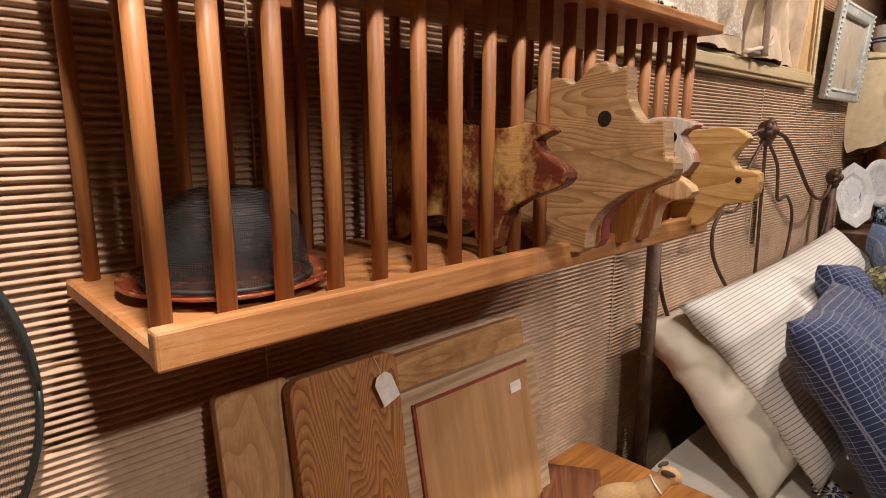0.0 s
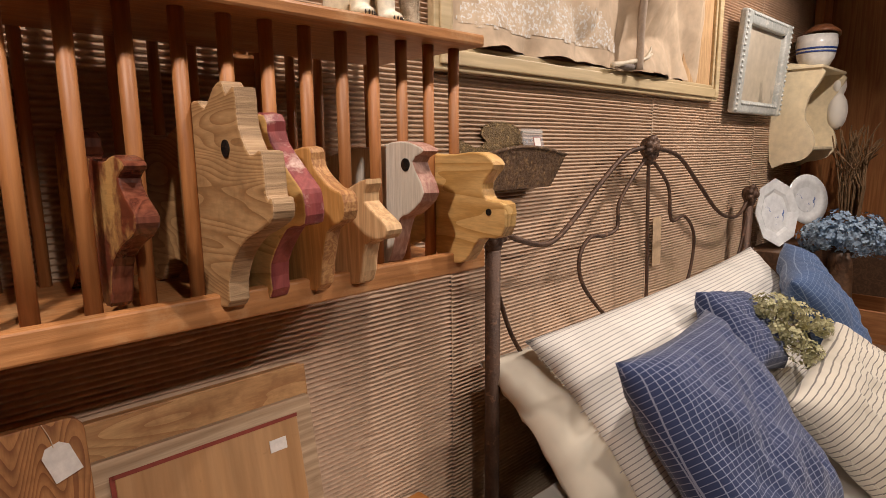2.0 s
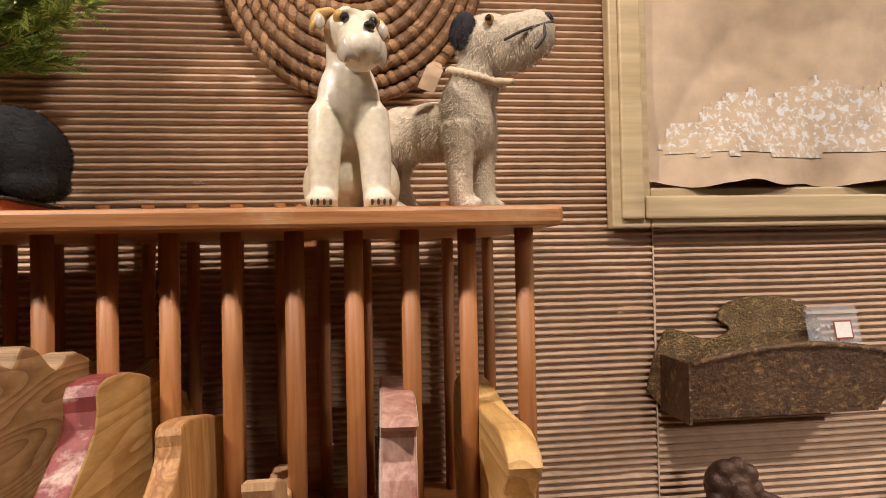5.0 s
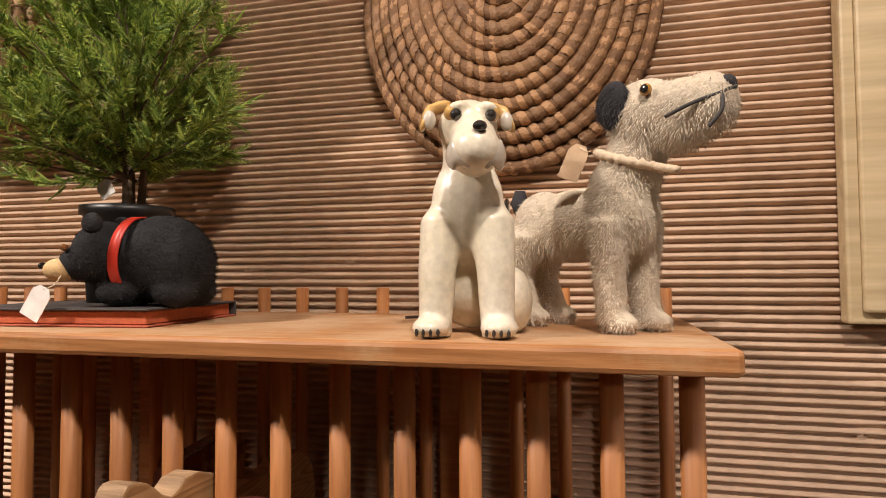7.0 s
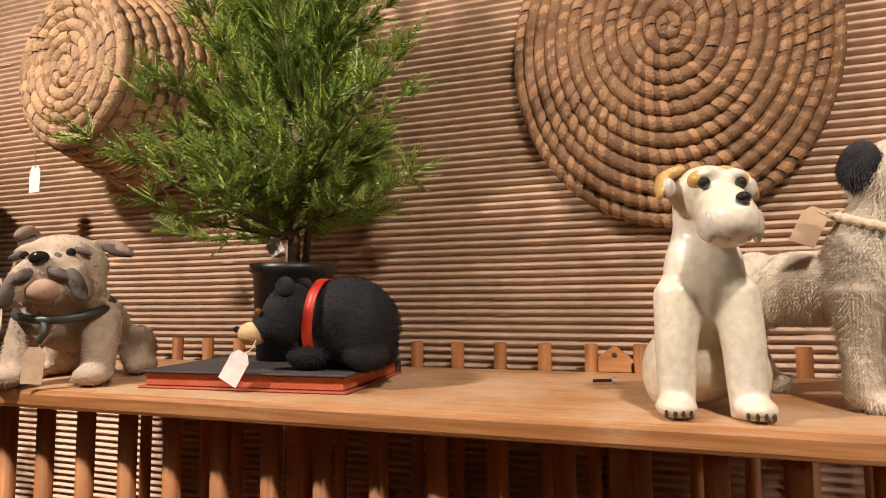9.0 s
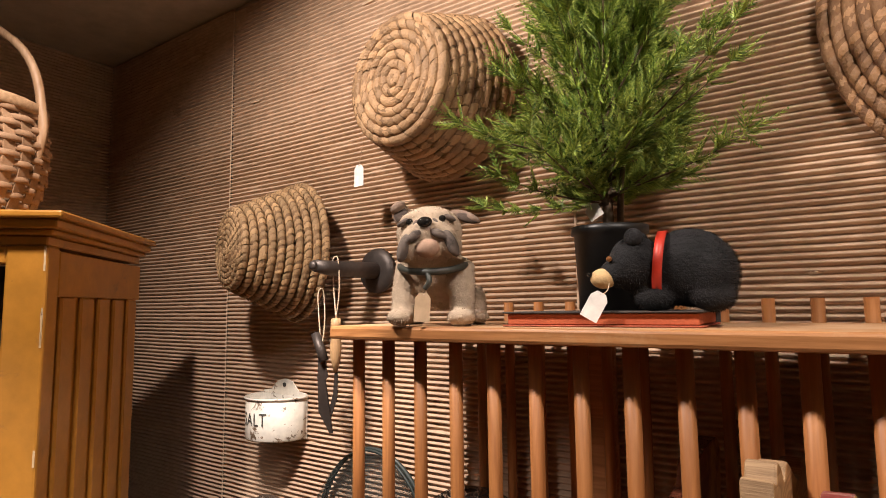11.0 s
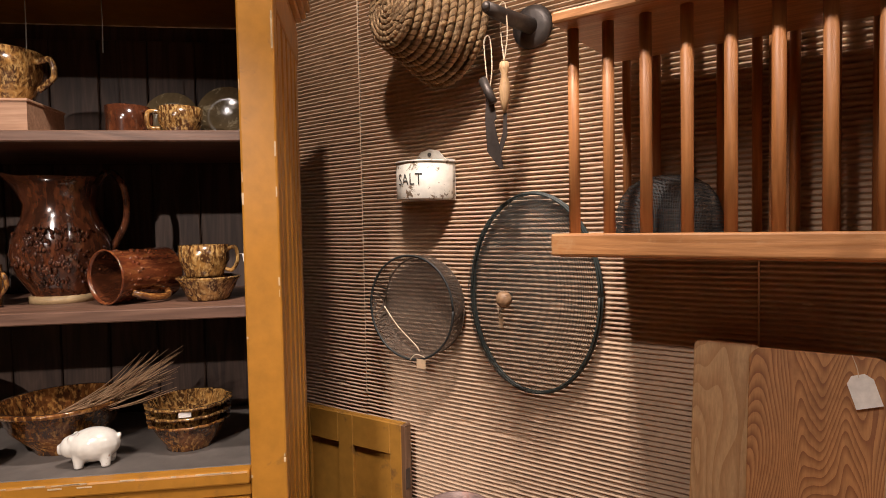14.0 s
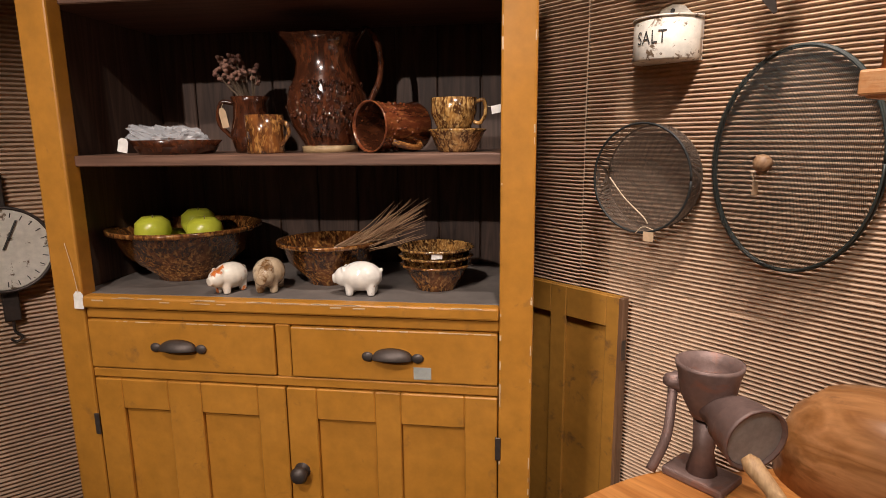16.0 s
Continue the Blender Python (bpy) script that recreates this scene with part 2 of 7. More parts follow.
MUSTARD = surf("mustard_paint", (0.41, 0.175, 0.021), (0.47, 0.207, 0.030), 9, 0.40, 0.2, spots=(0.24, 0.11, 0.03), spot_scale=22, spot_lo=0.62, spot_hi=0.78)
DARK_MUSTARD = surf("dirty_mustard_paint", (0.30, 0.14, 0.022), (0.40, 0.19, 0.03), 9, 0.5, 0.2, spots=(0.14, 0.07, 0.025), spot_scale=20, spot_lo=0.58, spot_hi=0.72)
CAB_INSIDE = wood("dark_stained_board", (0.060, 0.035, 0.026), (0.115, 0.068, 0.048), "z", 18, 0.6)
SHELF_WOOD = wood("dark_brown_shelf", (0.11, 0.055, 0.035), (0.19, 0.10, 0.065), "x", 18, 0.5)
IRON = surf("dark_iron", (0.055, 0.045, 0.04), (0.10, 0.08, 0.07), 30, 0.5, 0.3, metal=0.6)

# ---- room shell ----
WALL_Y, CORNER_X, CEIL, PITCH = 0.768, -1.19, 2.475, 0.0100


def corrugated(x0, x1, z0, z1, seed):
    """A sheet of single-faced card: rounded flutes running along x, slightly crushed and wavy."""
    rnd = np.random.RandomState(seed)
    cols = max(2, int((x1 - x0) / 0.03))
    rows = int((z1 - z0) / PITCH)
    prof = [(0.0, 0.0), (0.12, 0.0008), (0.28, 0.0052), (0.42, 0.0080), (0.56, 0.0083), (0.74, 0.0062), (0.90, 0.0016)]
    xs = np.linspace(x0, x1, cols + 1)
    base = 0.0010 * np.cumsum(rnd.randn(cols + 1)) * 0.25
    verts = []
    for r in range(rows):
        crush = np.clip(1 - 0.5 * (rnd.rand(cols + 1) > 0.985), 0, 1)
        base = 0.985 * base + rnd.randn(cols + 1) * 0.00010
        lift = np.convolve(np.r_[base[:2], base, base[-2:]], np.ones(5) / 5, "valid")
        for f, h in prof:
            zz = z0 + (r + f) * PITCH + lift
            for i in range(cols + 1):
                verts.append((xs[i], -h * crush[i], zz[i]))
    n = cols + 1
    faces = [(r * n + i, r * n + i + 1, (r + 1) * n + i + 1, (r + 1) * n + i) for r in range(rows * 7 - 1) for i in range(cols)]
    me = bpy.data.meshes.new("card_sheet")
    me.from_pydata(verts, [], faces)
    me.polygons.foreach_set("use_smooth", [True] * len(me.polygons))
    me.materials.append(CARD)
    return me


def wall(name, bm, m=None):
    return solo(name, bm, PLASTER, "plain wall behind brown corrugated card", "wall", kind="structure", at=m)


wall_north = wall("wall_north", boxed(CORNER_X - 0.1, WALL_Y + 0.006, 0, 4.2, WALL_Y + 0.106, CEIL))
wall_west = wall("wall_west", boxed(CORNER_X - 0.106, -3.2, 0, CORNER_X - 0.006, WALL_Y + 0.006, CEIL))
wall("wall_south", boxed(CORNER_X - 0.1, -3.3, 0, 4.2, -3.2, CEIL))
wall("wall_east", boxed(4.2, -3.3, 0, 4.3, WALL_Y + 0.1, CEIL))
tagged(solo("floor", boxed(CORNER_X - 0.1, -3.3, -0.08, 4.3, WALL_Y + 0.1, 0), FLOORING, "worn brown wooden floorboards", "floor", kind="structure"))
tagged(solo("ceiling", boxed(CORNER_X - 0.1, -3.3, CEIL, 4.3, WALL_Y + 0.1, CEIL + 0.1), PLASTER, "dull cream plaster ceiling", "ceiling", kind="structure"))
SEAMS = (CORNER_X, -0.543, 0.383, 1.338, 2.27, 3.2, 4.19)
for i, (a, b) in enumerate(zip(SEAMS, SEAMS[1:])):
    sheet = new("card_sheet", corrugated(a + 0.0015, b - 0.0015, 0.0 + 0.0021 * (i % 3), CEIL - 0.004, 10 + i))
    sheet.parent, sheet.matrix_basis = wall_north, pose(0, WALL_Y + 0.004, 0)
for i, (a, b) in enumerate(((-0.97, 0.0), (-1.9, -0.972))):
    sheet = new("card_sheet", corrugated(a + 0.0015, b - 0.0015, 0.0, CEIL - 0.004, 30 + i))
    sheet.parent, sheet.matrix_basis = wall_west, pose(CORNER_X - 0.004, WALL_Y, 0, 0, 0, 90)

# light torn edges at the joints, and torn flakes along the flutes
rnd = random.Random(77)
for x in SEAMS[1:-1]:
    b = bmesh.new()
    z, n = 0.9, 0
    rows = []
    while z < CEIL - 0.01:
        w = rnd.uniform(0.0006, 0.0020)
        rows.append([(x - w, WALL_Y - 0.0042, z), (x + w, WALL_Y - 0.0042, z), (x + w, WALL_Y - 0.003, z), (x - w, WALL_Y - 0.003, z)])
        z += rnd.uniform(0.006, 0.02)
    ring_skin(b, rows)
    part("torn_edge", b, TORN, wall_north, "frayed pale edge of a card sheet")
b = bmesh.new()
for i in range(150):
    x, z = rnd.uniform(-1.1, 2.8), 0.9 + round(rnd.uniform(0, 1.5) / PITCH) * PITCH + 0.0054
    l, h = rnd.uniform(0.008, 0.045), rnd.uniform(0.0016, 0.0042)
    top, low = [], []
    for k in range(7):
        u = k / 6
        hh = h * math.sin(math.pi * (0.1 + 0.8 * u)) * rnd.uniform(0.5, 1.2)
        top.append((x + l * u, WALL_Y - 0.0040 - rnd.uniform(0, 0.0012), z + hh))
        low.append((x + l * u, WALL_Y - 0.0030, z - hh * rnd.uniform(0.2, 0.8)))
    v = [b.verts.new(q) for q in top + low[::-1]]
    b.faces.new(v)
tagged(part("torn_flake", b, TORN, wall_north, "pale torn flakes of card"), kind="stuff")

# ---- plate rack on the wall ----
rack = thing("plate_rack", pose(0, 0, 0), "orange pine wall plate rack with round dowels, full of animal boards", "rack")
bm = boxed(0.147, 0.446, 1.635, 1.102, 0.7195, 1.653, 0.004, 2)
# the upward face takes the paler pine, the rest the orange one
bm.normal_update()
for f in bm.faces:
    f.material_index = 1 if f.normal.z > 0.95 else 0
part("top_board", bm, RACK, rack).data.materials.append(RACK_TOP)
part("bottom_board", boxed(0.146, 0.462, 1.287, 1.100, 0.752, 1.306, 0.003), RACK, rack)
part("front_lip", boxed(0.143, 0.444, 1.290, 1.101, 0.4615, 1.323, 0.003, 2), RACK, rack)
bm = tube(bmesh.new(), [(0, 0, 1.3062), (0, 0, 1.46), (0, 0, 1.6348)], [0.0088, 0.0085, 0.0087], 14)
FRONT_X = [0.163 + 0.0551 * i if i < 8 else 0.604 + 0.0525 * (i - 8) for i in range(18)]
rnd = random.Random(41)
rod = part("dowel", bm, RACK_BAR, rack, smooth=True, at=pose(FRONT_X[0], 0.490, 0))
for x in FRONT_X[1:]:
    again(rod, rack, pose(x + rnd.uniform(-0.0012, 0.0012), 0.490, 0, 0, 0, rnd.uniform(0, 360)))
bm = tube(bmesh.new(), [(0, 0, 1.3062), (0, 0, 1.46), (0, 0, 1.6835)], [0.0080, 0.0078, 0.0080], 14)
rod = part("back_dowel", bm, RACK_BAR, rack, smooth=True, at=pose(0.168, 0.729, 0))
for i in range(1, 18):
    again(rod, rack, pose(0.168 + 0.0541 * i, 0.729, 0, 0, 0, rnd.uniform(0, 360)))
part("end_stile", boxed(0.40, 0.7405, 1.307, 0.445, 0.756, 1.66, 0.003), RACK, rack)
part("end_stile", boxed(0.83, 0.7405, 1.307, 0.875, 0.756, 1.66, 0.003), RACK, rack)

# ---- mustard cabinet across the corner ----
CAB = pose(-0.863, -0.329, 0, 0, 0, 43.3)
cabinet = thing("cabinet", CAB, "mustard yellow painted step cupboard with dark open shelves", "cabinet")
D = 0.36
part("side", boxed(-0.058, 0.0, 0, -0.040, D, 1.77, 0.002), MUSTARD, cabinet)
part("side", boxed(0.832, 0.02, 0, 0.840, D, 1.77, 0.002), MUSTARD, cabinet)
for x0 in (0.058, 0.125, 0.192, 0.259, 0.326):
    part("side_batten", boxed(0.8402, x0 - 0.02, 0.1, 0.848, x0 + 0.026, 1.70, 0.003), MUSTARD, cabinet)
part("side_rail", boxed(0.8402, 0.02, 1.70, 0.850, D, 1.77, 0.002), MUSTARD, cabinet)
part("post", boxed(-0.060, -0.018, 0, 0.0, 0.02, 1.775, 0.004, 2), MUSTARD, cabinet)
part("post", boxed(0.792, -0.018, 0, 0.850, 0.02, 1.775, 0.004, 2), MUSTARD, cabinet)
part("back", boxed(-0.04, D - 0.012, 0.05, 0.832, D, 1.77), CAB_INSIDE, cabinet)
for i in range(9):
    part("back_board", boxed(-0.038 + i * 0.0965, D - 0.018, 0.95, 0.0555 + i * 0.0965, D - 0.0125, 1.74, 0.002), CAB_INSIDE, cabinet)
part("side_lining", boxed(-0.0395, 0.021, 0.95, -0.032, D - 0.019, 1.74), CAB_INSIDE, cabinet)
part("side_lining", boxed(0.824, 0.021, 0.95, 0.8315, D - 0.019, 1.74), CAB_INSIDE, cabinet)
part("frieze", boxed(0.0005, -0.016, 1.748, 0.7915, 0.02, 1.775, 0.002), MUSTARD, cabinet)
part("top", boxed(-0.058, -0.016, 1.7755, 0.848, D, 1.79, 0.002), MUSTARD, cabinet)
for z0, z1, out in ((1.7902, 1.799, 0.010), (1.7992, 1.813, 0.020), (1.8132, 1.824, 0.030)):
    part("cornice", boxed(-0.06 - out, -0.018 - out, z0, 0.85 + out, D, z1, 0.003, 2), MUSTARD, cabinet)
part("shelf", boxed(-0.031, 0.012, 1.482, 0.823, D - 0.02, 1.500, 0.002), SHELF_WOOD, cabinet)
part("shelf", boxed(-0.031, 0.006, 1.195, 0.823, D - 0.02, 1.215, 0.002), SHELF_WOOD, cabinet)
part("shelf_floor", boxed(-0.031, 0.004, 0.935, 0.823, D - 0.02, 0.952, 0.002), surf("worn_grey_boards", (0.10, 0.085, 0.075), (0.19, 0.16, 0.14), 12, 0.7, 0.3), cabinet)
part("sill", boxed(0.0005, -0.024, 0.930, 0.7915, 0.0035, 0.953, 0.004, 2), MUSTARD, cabinet)
part("rail", boxed(0.0005, -0.014, 0.908, 0.7915, 0.012, 0.9295, 0.002), MUSTARD, cabinet)
part("rail", boxed(0.0005, -0.014, 0.788, 0.7915, 0.012, 0.806, 0.002), MUSTARD, cabinet)
part("drawer_divider", boxed(0.381, -0.014, 0.8062, 0.409, 0.012, 0.9078, 0.002), MUSTARD, cabinet)
part("lower_rail", boxed(0.0005, -0.014, 0.06, 0.7915, 0.012, 0.12, 0.002), MUSTARD, cabinet)


def bin_pull(parent, x, z):
    bm = bmesh.new()
    rings = []
    for i in range(13):
        a = math.pi * i / 12
        cx = -0.036 * math.cos(a)
        h = 0.020 * math.sin(a) ** 0.7
        rings.append([(x + cx, -0.017 - d * (0.35 + 0.65 * math.sin(a)), z - 0.010 + q * h) for d, q in ((0.0, 1.0), (0.008, 0.98), (0.017, 0.7), (0.022, 0.15), (0.021, 0.02), (0.020, 0.15), (0.014, 0.6), (0.007, 0.88))])
    ring_skin(bm, rings)
    for sx in (-0.046, 0.046):
        ball(bm, (x + sx, -0.019, z - 0.007), (0.011, 0.005, 0.009))
    return part("pull", bm, IRON, parent, "dark cast iron cup pull", smooth=True)


for x0, x1, px in ((0.002, 0.379, 0.188), (0.411, 0.790, 0.602)):
    drawer = part("drawer", boxed(x0, -0.017, 0.8085, x1, 0.010, 0.9055, 0.003, 2), MUSTARD, cabinet)
    bin_pull(drawer, px, 0.862)
for x0, x1, panels in ((0.002, 0.3935, ((0.058, 0.155), (0.223, 0.338))), (0.396, 0.790, ((0.454, 0.566), (0.614, 0.731)))):
    door = part("door", boxed(x0, -0.006, 0.122, x1, 0.010, 0.785), MUSTARD, cabinet)
    edges = [x0] + [v for pr in panels for v in pr] + [x1]
    for a, b in zip(edges[0::2], edges[1::2]):
        part("stile", boxed(a, -0.016, 0.122, b, -0.0062, 0.785, 0.002), MUSTARD, door)
    for a, b in panels:
        part("door_rail", boxed(a + 0.0003, -0.0157, 0.724, b - 0.0003, -0.0062, 0.785, 0.002), MUSTARD, door)
        part("door_rail", boxed(a + 0.0003, -0.0157, 0.122, b - 0.0003, -0.0062, 0.20, 0.002), MUSTARD, door)
bm = lathe(bmesh.new(), [(0, 0.030), (0.012, 0.028), (0.017, 0.020), (0.013, 0.010), (0.008, 0.004), (0.016, 0.001), (0.016, 0)], 18)
part("knob", bm, IRON, cabinet, "round iron latch knob", smooth=True, at=pose(0.419, -0.016, 0.618, 90, 0, 0))
for x, z in ((0.7915, 0.690), (-0.001, 0.690)):
    part("hinge", boxed(x - 0.005, -0.0215, z - 0.022, x + 0.005, -0.0175, z + 0.022, 0.001), IRON, cabinet)

# worn paint: pale chips along the cabinet's edges
CHIP = surf("bare_pale_wood", (0.52, 0.36, 0.20), (0.66, 0.50, 0.32), 40, 0.8, 0.3)
rnd = random.Random(63)
chips = bmesh.new()
for i in range(46):
    z, l, w = rnd.uniform(0.2, 1.76), rnd.uniform(0.003, 0.026), rnd.uniform(0.0012, 0.0034)
    x = rnd.choice((0.8465, 0.8465, 0.8465, 0.7945))
    box(chips, x - w / 2, -0.0186, z, x + w / 2, -0.0179, z + l)
for i in range(30):
    x, l = rnd.uniform(0.02, 0.77), rnd.uniform(0.006, 0.04)
    z = rnd.choice((0.9505, 0.9505, 0.9445))
    box(chips, x, -0.0246, z, x + l, -0.0239, z + rnd.uniform(0.001, 0.0028))
for i in range(26):
    x, l = rnd.choice((rnd.uniform(0.01, 0.35), rnd.uniform(0.42, 0.76))), rnd.uniform(0.004, 0.022)
    box(chips, x, -0.0175, 0.9025, x + l, -0.0169, 0.9025 + rnd.uniform(0.001, 0.0026))
tagged(part("paint_chip", chips, CHIP, cabinet, "pale chips where the paint is worn"), kind="stuff")

# ---- materials of small things ----
PALE_WOOD = wood("pale_pine", (0.48, 0.29, 0.14), (0.64, 0.42, 0.22), "z", 30, 0.55, 0.25)
TAN_WOOD = flat_sawn("weathered_tan_pine", (0.31, 0.165, 0.065), (0.47, 0.285, 0.128), 0.022, 12, 3.1, "y", knots=False)
RED_WOOD = wood("worn_red_paint_on_wood", (0.20, 0.034, 0.034), (0.27, 0.058, 0.050), "z", 20, 0.55, 0.3, wear=(0.60, 0.44, 0.36), wear_lo=0.53, wear_hi=0.62)
MAROON = wood("chipped_maroon_on_wood", (0.13, 0.028, 0.015), (0.20, 0.05, 0.022), "y", 24, 0.35, 0.3, wear=(0.56, 0.34, 0.12), wear_lo=0.45, wear_hi=0.56)
GOLD_WOOD = flat_sawn("golden_pine", (0.50, 0.275, 0.08), (0.68, 0.43, 0.165), 0.07, 12, 7.4, "y", 0.5, False, (0.48, 0.25, 0.08))
WHITE_WOOD = wood("whitewashed_wood", (0.72, 0.65, 0.54), (0.80, 0.74, 0.64), "z", 30, 0.6, 0.3)
AMBER_WOOD = wood("amber_pine", (0.46, 0.23, 0.07), (0.60, 0.33, 0.12), "z", 24, 0.45, 0.2)
MAROON_EDGE = wood("glossy_maroon_paint", (0.085, 0.024, 0.014), (0.17, 0.055, 0.03), "z", 24, 0.25, 0.25, wear=(0.30, 0.15, 0.08), wear_lo=0.60, wear_hi=0.72)
PINK_WOOD = wood("pinkish_worn_paint", (0.40, 0.20, 0.15), (0.56, 0.34, 0.26), "z", 24, 0.55, 0.3, wear=(0.26, 0.055, 0.05), wear_lo=0.52, wear_hi=0.62)
SAWN = wood("sawn_brown_edge", (0.30, 0.13, 0.045), (0.52, 0.28, 0.11), "y", 40, 0.6, 0.4)
GREY_END = wood("greyed_end_grain", (0.25, 0.155, 0.08), (0.42, 0.275, 0.15), "x", 50, 0.7, 0.5)
PAPER_TAG = surf("white_paper", (0.78, 0.75, 0.70), (0.84, 0.81, 0.76), 20, 0.8, 0.1)
KRAFT_TAG = surf("kraft_paper", (0.50, 0.34, 0.20), (0.58, 0.41, 0.26), 20, 0.85, 0.15)
STRING = surf("twine", (0.55, 0.42, 0.28), (0.66, 0.53, 0.38), 90, 0.9, 0.5)
BLACK_GLOSS = surf("black_glass_bead", (0.01, 0.009, 0.008), (0.02, 0.018, 0.015), 20, 0.12, 0)
WIRE = surf("black_wire", (0.025, 0.028, 0.028), (0.05, 0.052, 0.05), 40, 0.55, 0.2, metal=0.3)
INK = surf("faded_black_ink", (0.03, 0.028, 0.025), (0.06, 0.055, 0.05), 40, 0.8, 0)


def gauze_mat(name, colour, cell, thick):
    """Fine wire cloth: real gaps between crossing wires."""
    m = bpy.data.materials.new(name)
    t, p = nodes_of(m)
    p.inputs["Base Color"].default_value, p.inputs["Roughness"].default_value, p.inputs["Metallic"].default_value = (*colour, 1), 0.75, 0.1
    c = t.nodes.new("ShaderNodeTexCoord")
    sep = t.nodes.new("ShaderNodeSeparateXYZ")
    t.links.new(c.outputs["UV"], sep.inputs[0])
    hits = []
    for k in (0, 1):
        f = t.nodes.new("ShaderNodeMath")
        f.operation, f.inputs[1].default_value = "MULTIPLY", 1.0 / cell
        t.links.new(sep.outputs[k], f.inputs[0])
        g = t.nodes.new("ShaderNodeMath")
        g.operation = "FRACT"
        t.links.new(f.outputs[0], g.inputs[0])
        l = t.nodes.new("ShaderNodeMath")
        l.operation, l.inputs[1].default_value = "LESS_THAN", thick
        t.links.new(g.outputs[0], l.inputs[0])
        hits.append(l.outputs[0])
    mx = t.nodes.new("ShaderNodeMath")
    mx.operation = "MAXIMUM"
    t.links.new(hits[0], mx.inputs[0])
    t.links.new(hits[1], mx.inputs[1])
    t.links.new(mx.outputs[0], p.inputs["Alpha"])
    return m


def unwrap_flat(ob, u, v):
    """Gives the mesh a map from two of its axes, in metres."""
    me = ob.data
    layer = me.uv_layers.new(name="map")
    for loop in me.loops:
        co = me.vertices[loop.vertex_index].co
        layer.data[loop.index].uv = (co[u] + 5, co[v] + 5)
    return ob


GAUZE = gauze_mat("black_wire_gauze", (0.025, 0.024, 0.022), 0.0022, 0.34)
SIEVE_GAUZE = gauze_mat("brown_wire_gauze", (0.11, 0.08, 0.06), 0.0022, 0.36)


def swing_tag(parent, material, at, hang, w=0.018, h=0.028, turn=0):
    """A paper tag with a loop of string, as part of a thing."""
    bm = slab(bmesh.new(), [(-w / 2, -h / 2), (w / 2, -h / 2), (w / 2, h * 0.3), (w * 0.25, h / 2), (-w * 0.25, h / 2), (-w / 2, h * 0.3)], 0.0006)
    tag = part("price_tag", bm, material, parent, "small paper price tag on string", at=at)
    p = at.translation
    q = at @ Vector((0, 0, h * 0.42))
    part("string", tube(bmesh.new(), smooth_path([hang, (Vector(hang) + q) / 2 + Vector((0.002, 0, -0.002)), q], 4), 0.0006, 5), STRING, parent)
    return tag


# ---- animal boards standing in the rack (cut in y and z, thin in x) ----
def animal_board(name, outline, x, thick, material, label, eye=None, lean=0.0, edge=None):
    pts = smooth_path([(a, 0, b) for a, b in outline], 3, True)
    bm = slab(bmesh.new(), [(p.x, p.z) for p in pts], thick, 0.0025)
    m = pose(x, 0.5, 1.3065, 0, lean, 0) @ pose(0, -0.5, -1.3065, 0, 0, 90) @ Matrix.Diagonal((1, -1, 1, 1))
    ob = thing(name, Matrix.Identity(4), label, "cutting board", "animal boards in the rack")
    bmesh.ops.reverse_faces(bm, faces=bm.faces)
    bm.transform(m)
    low = min(v.co.z for v in bm.verts)
    bm.transform(Matrix.Translation((0, 0, 1.3066 - low)))
    lift = 1.3066 - low
    bm.normal_update()
    for f in bm.faces:
        f.material_index = 0 if abs(f.normal.x) > 0.9 else 1
    part("board", bm, material, ob).data.materials.append(edge or material)
    if eye:
        bm = lathe(bmesh.new(), [(0, 0.0012), (eye[2], 0.0010), (eye[2], -0.001), (0, -0.001)], 16)
        p = m @ Vector((eye[0], -0.0004, eye[1]))
        part("eye", bm, BLACK_GLOSS, ob, "dark round eye", at=Matrix.Translation((p.x, p.y, p.z + lift)) @ pose(0, 0, 0, 0, -90, 0))
    return ob


PIG = [(0.69, 1.33), (0.70, 1.46), (0.66, 1.51), (0.58, 1.505), (0.483, 1.544), (0.451, 1.535), (0.427, 1.553), (0.406, 1.559), (0.395, 1.546), (0.376, 1.551), (0.372, 1.513), (0.351, 1.486), (0.327, 1.489), (0.322, 1.448), (0.312, 1.446), (0.312, 1.427), (0.339, 1.413), (0.374, 1.399), (0.403, 1.376), (0.419, 1.349), (0.428, 1.320), (0.50, 1.318), (0.54, 1.350), (0.60, 1.350), (0.64, 1.318)]
animal_board("pig_board", PIG, 0.664, 0.024, TAN_WOOD, "weathered tan wooden pig cutting board with drilled eye", (0.402, 1.492, 0.009), edge=GREY_END)
ROOST = [(0.702, 1.463), (0.685, 1.505), (0.579, 1.500), (0.560, 1.475), (0.489, 1.467), (0.445, 1.474), (0.412, 1.464), (0.434, 1.452), (0.419, 1.436), (0.388, 1.418), (0.398, 1.401), (0.442, 1.384), (0.477, 1.360), (0.492, 1.318), (0.52, 1.314), (0.54, 1.345), (0.62, 1.345), (0.66, 1.314), (0.69, 1.314)]
animal_board("pig_board", ROOST, 0.566, 0.022, MAROON, "pig shaped board with chipped maroon paint", lean=1.5, edge=MAROON_EDGE)
RED = [(0.60, 1.33), (0.62, 1.46), (0.55, 1.50), (0.47, 1.527), (0.413, 1.528), (0.404, 1.498), (0.358, 1.459), (0.345, 1.445), (0.347, 1.414), (0.385, 1.405), (0.43, 1.36), (0.44, 1.318), (0.52, 1.318)]
animal_board("pig_board", RED, 0.722, 0.024, GOLD_WOOD, "narrow pig board with worn red painted edge", lean=-2.5, edge=RED_WOOD)
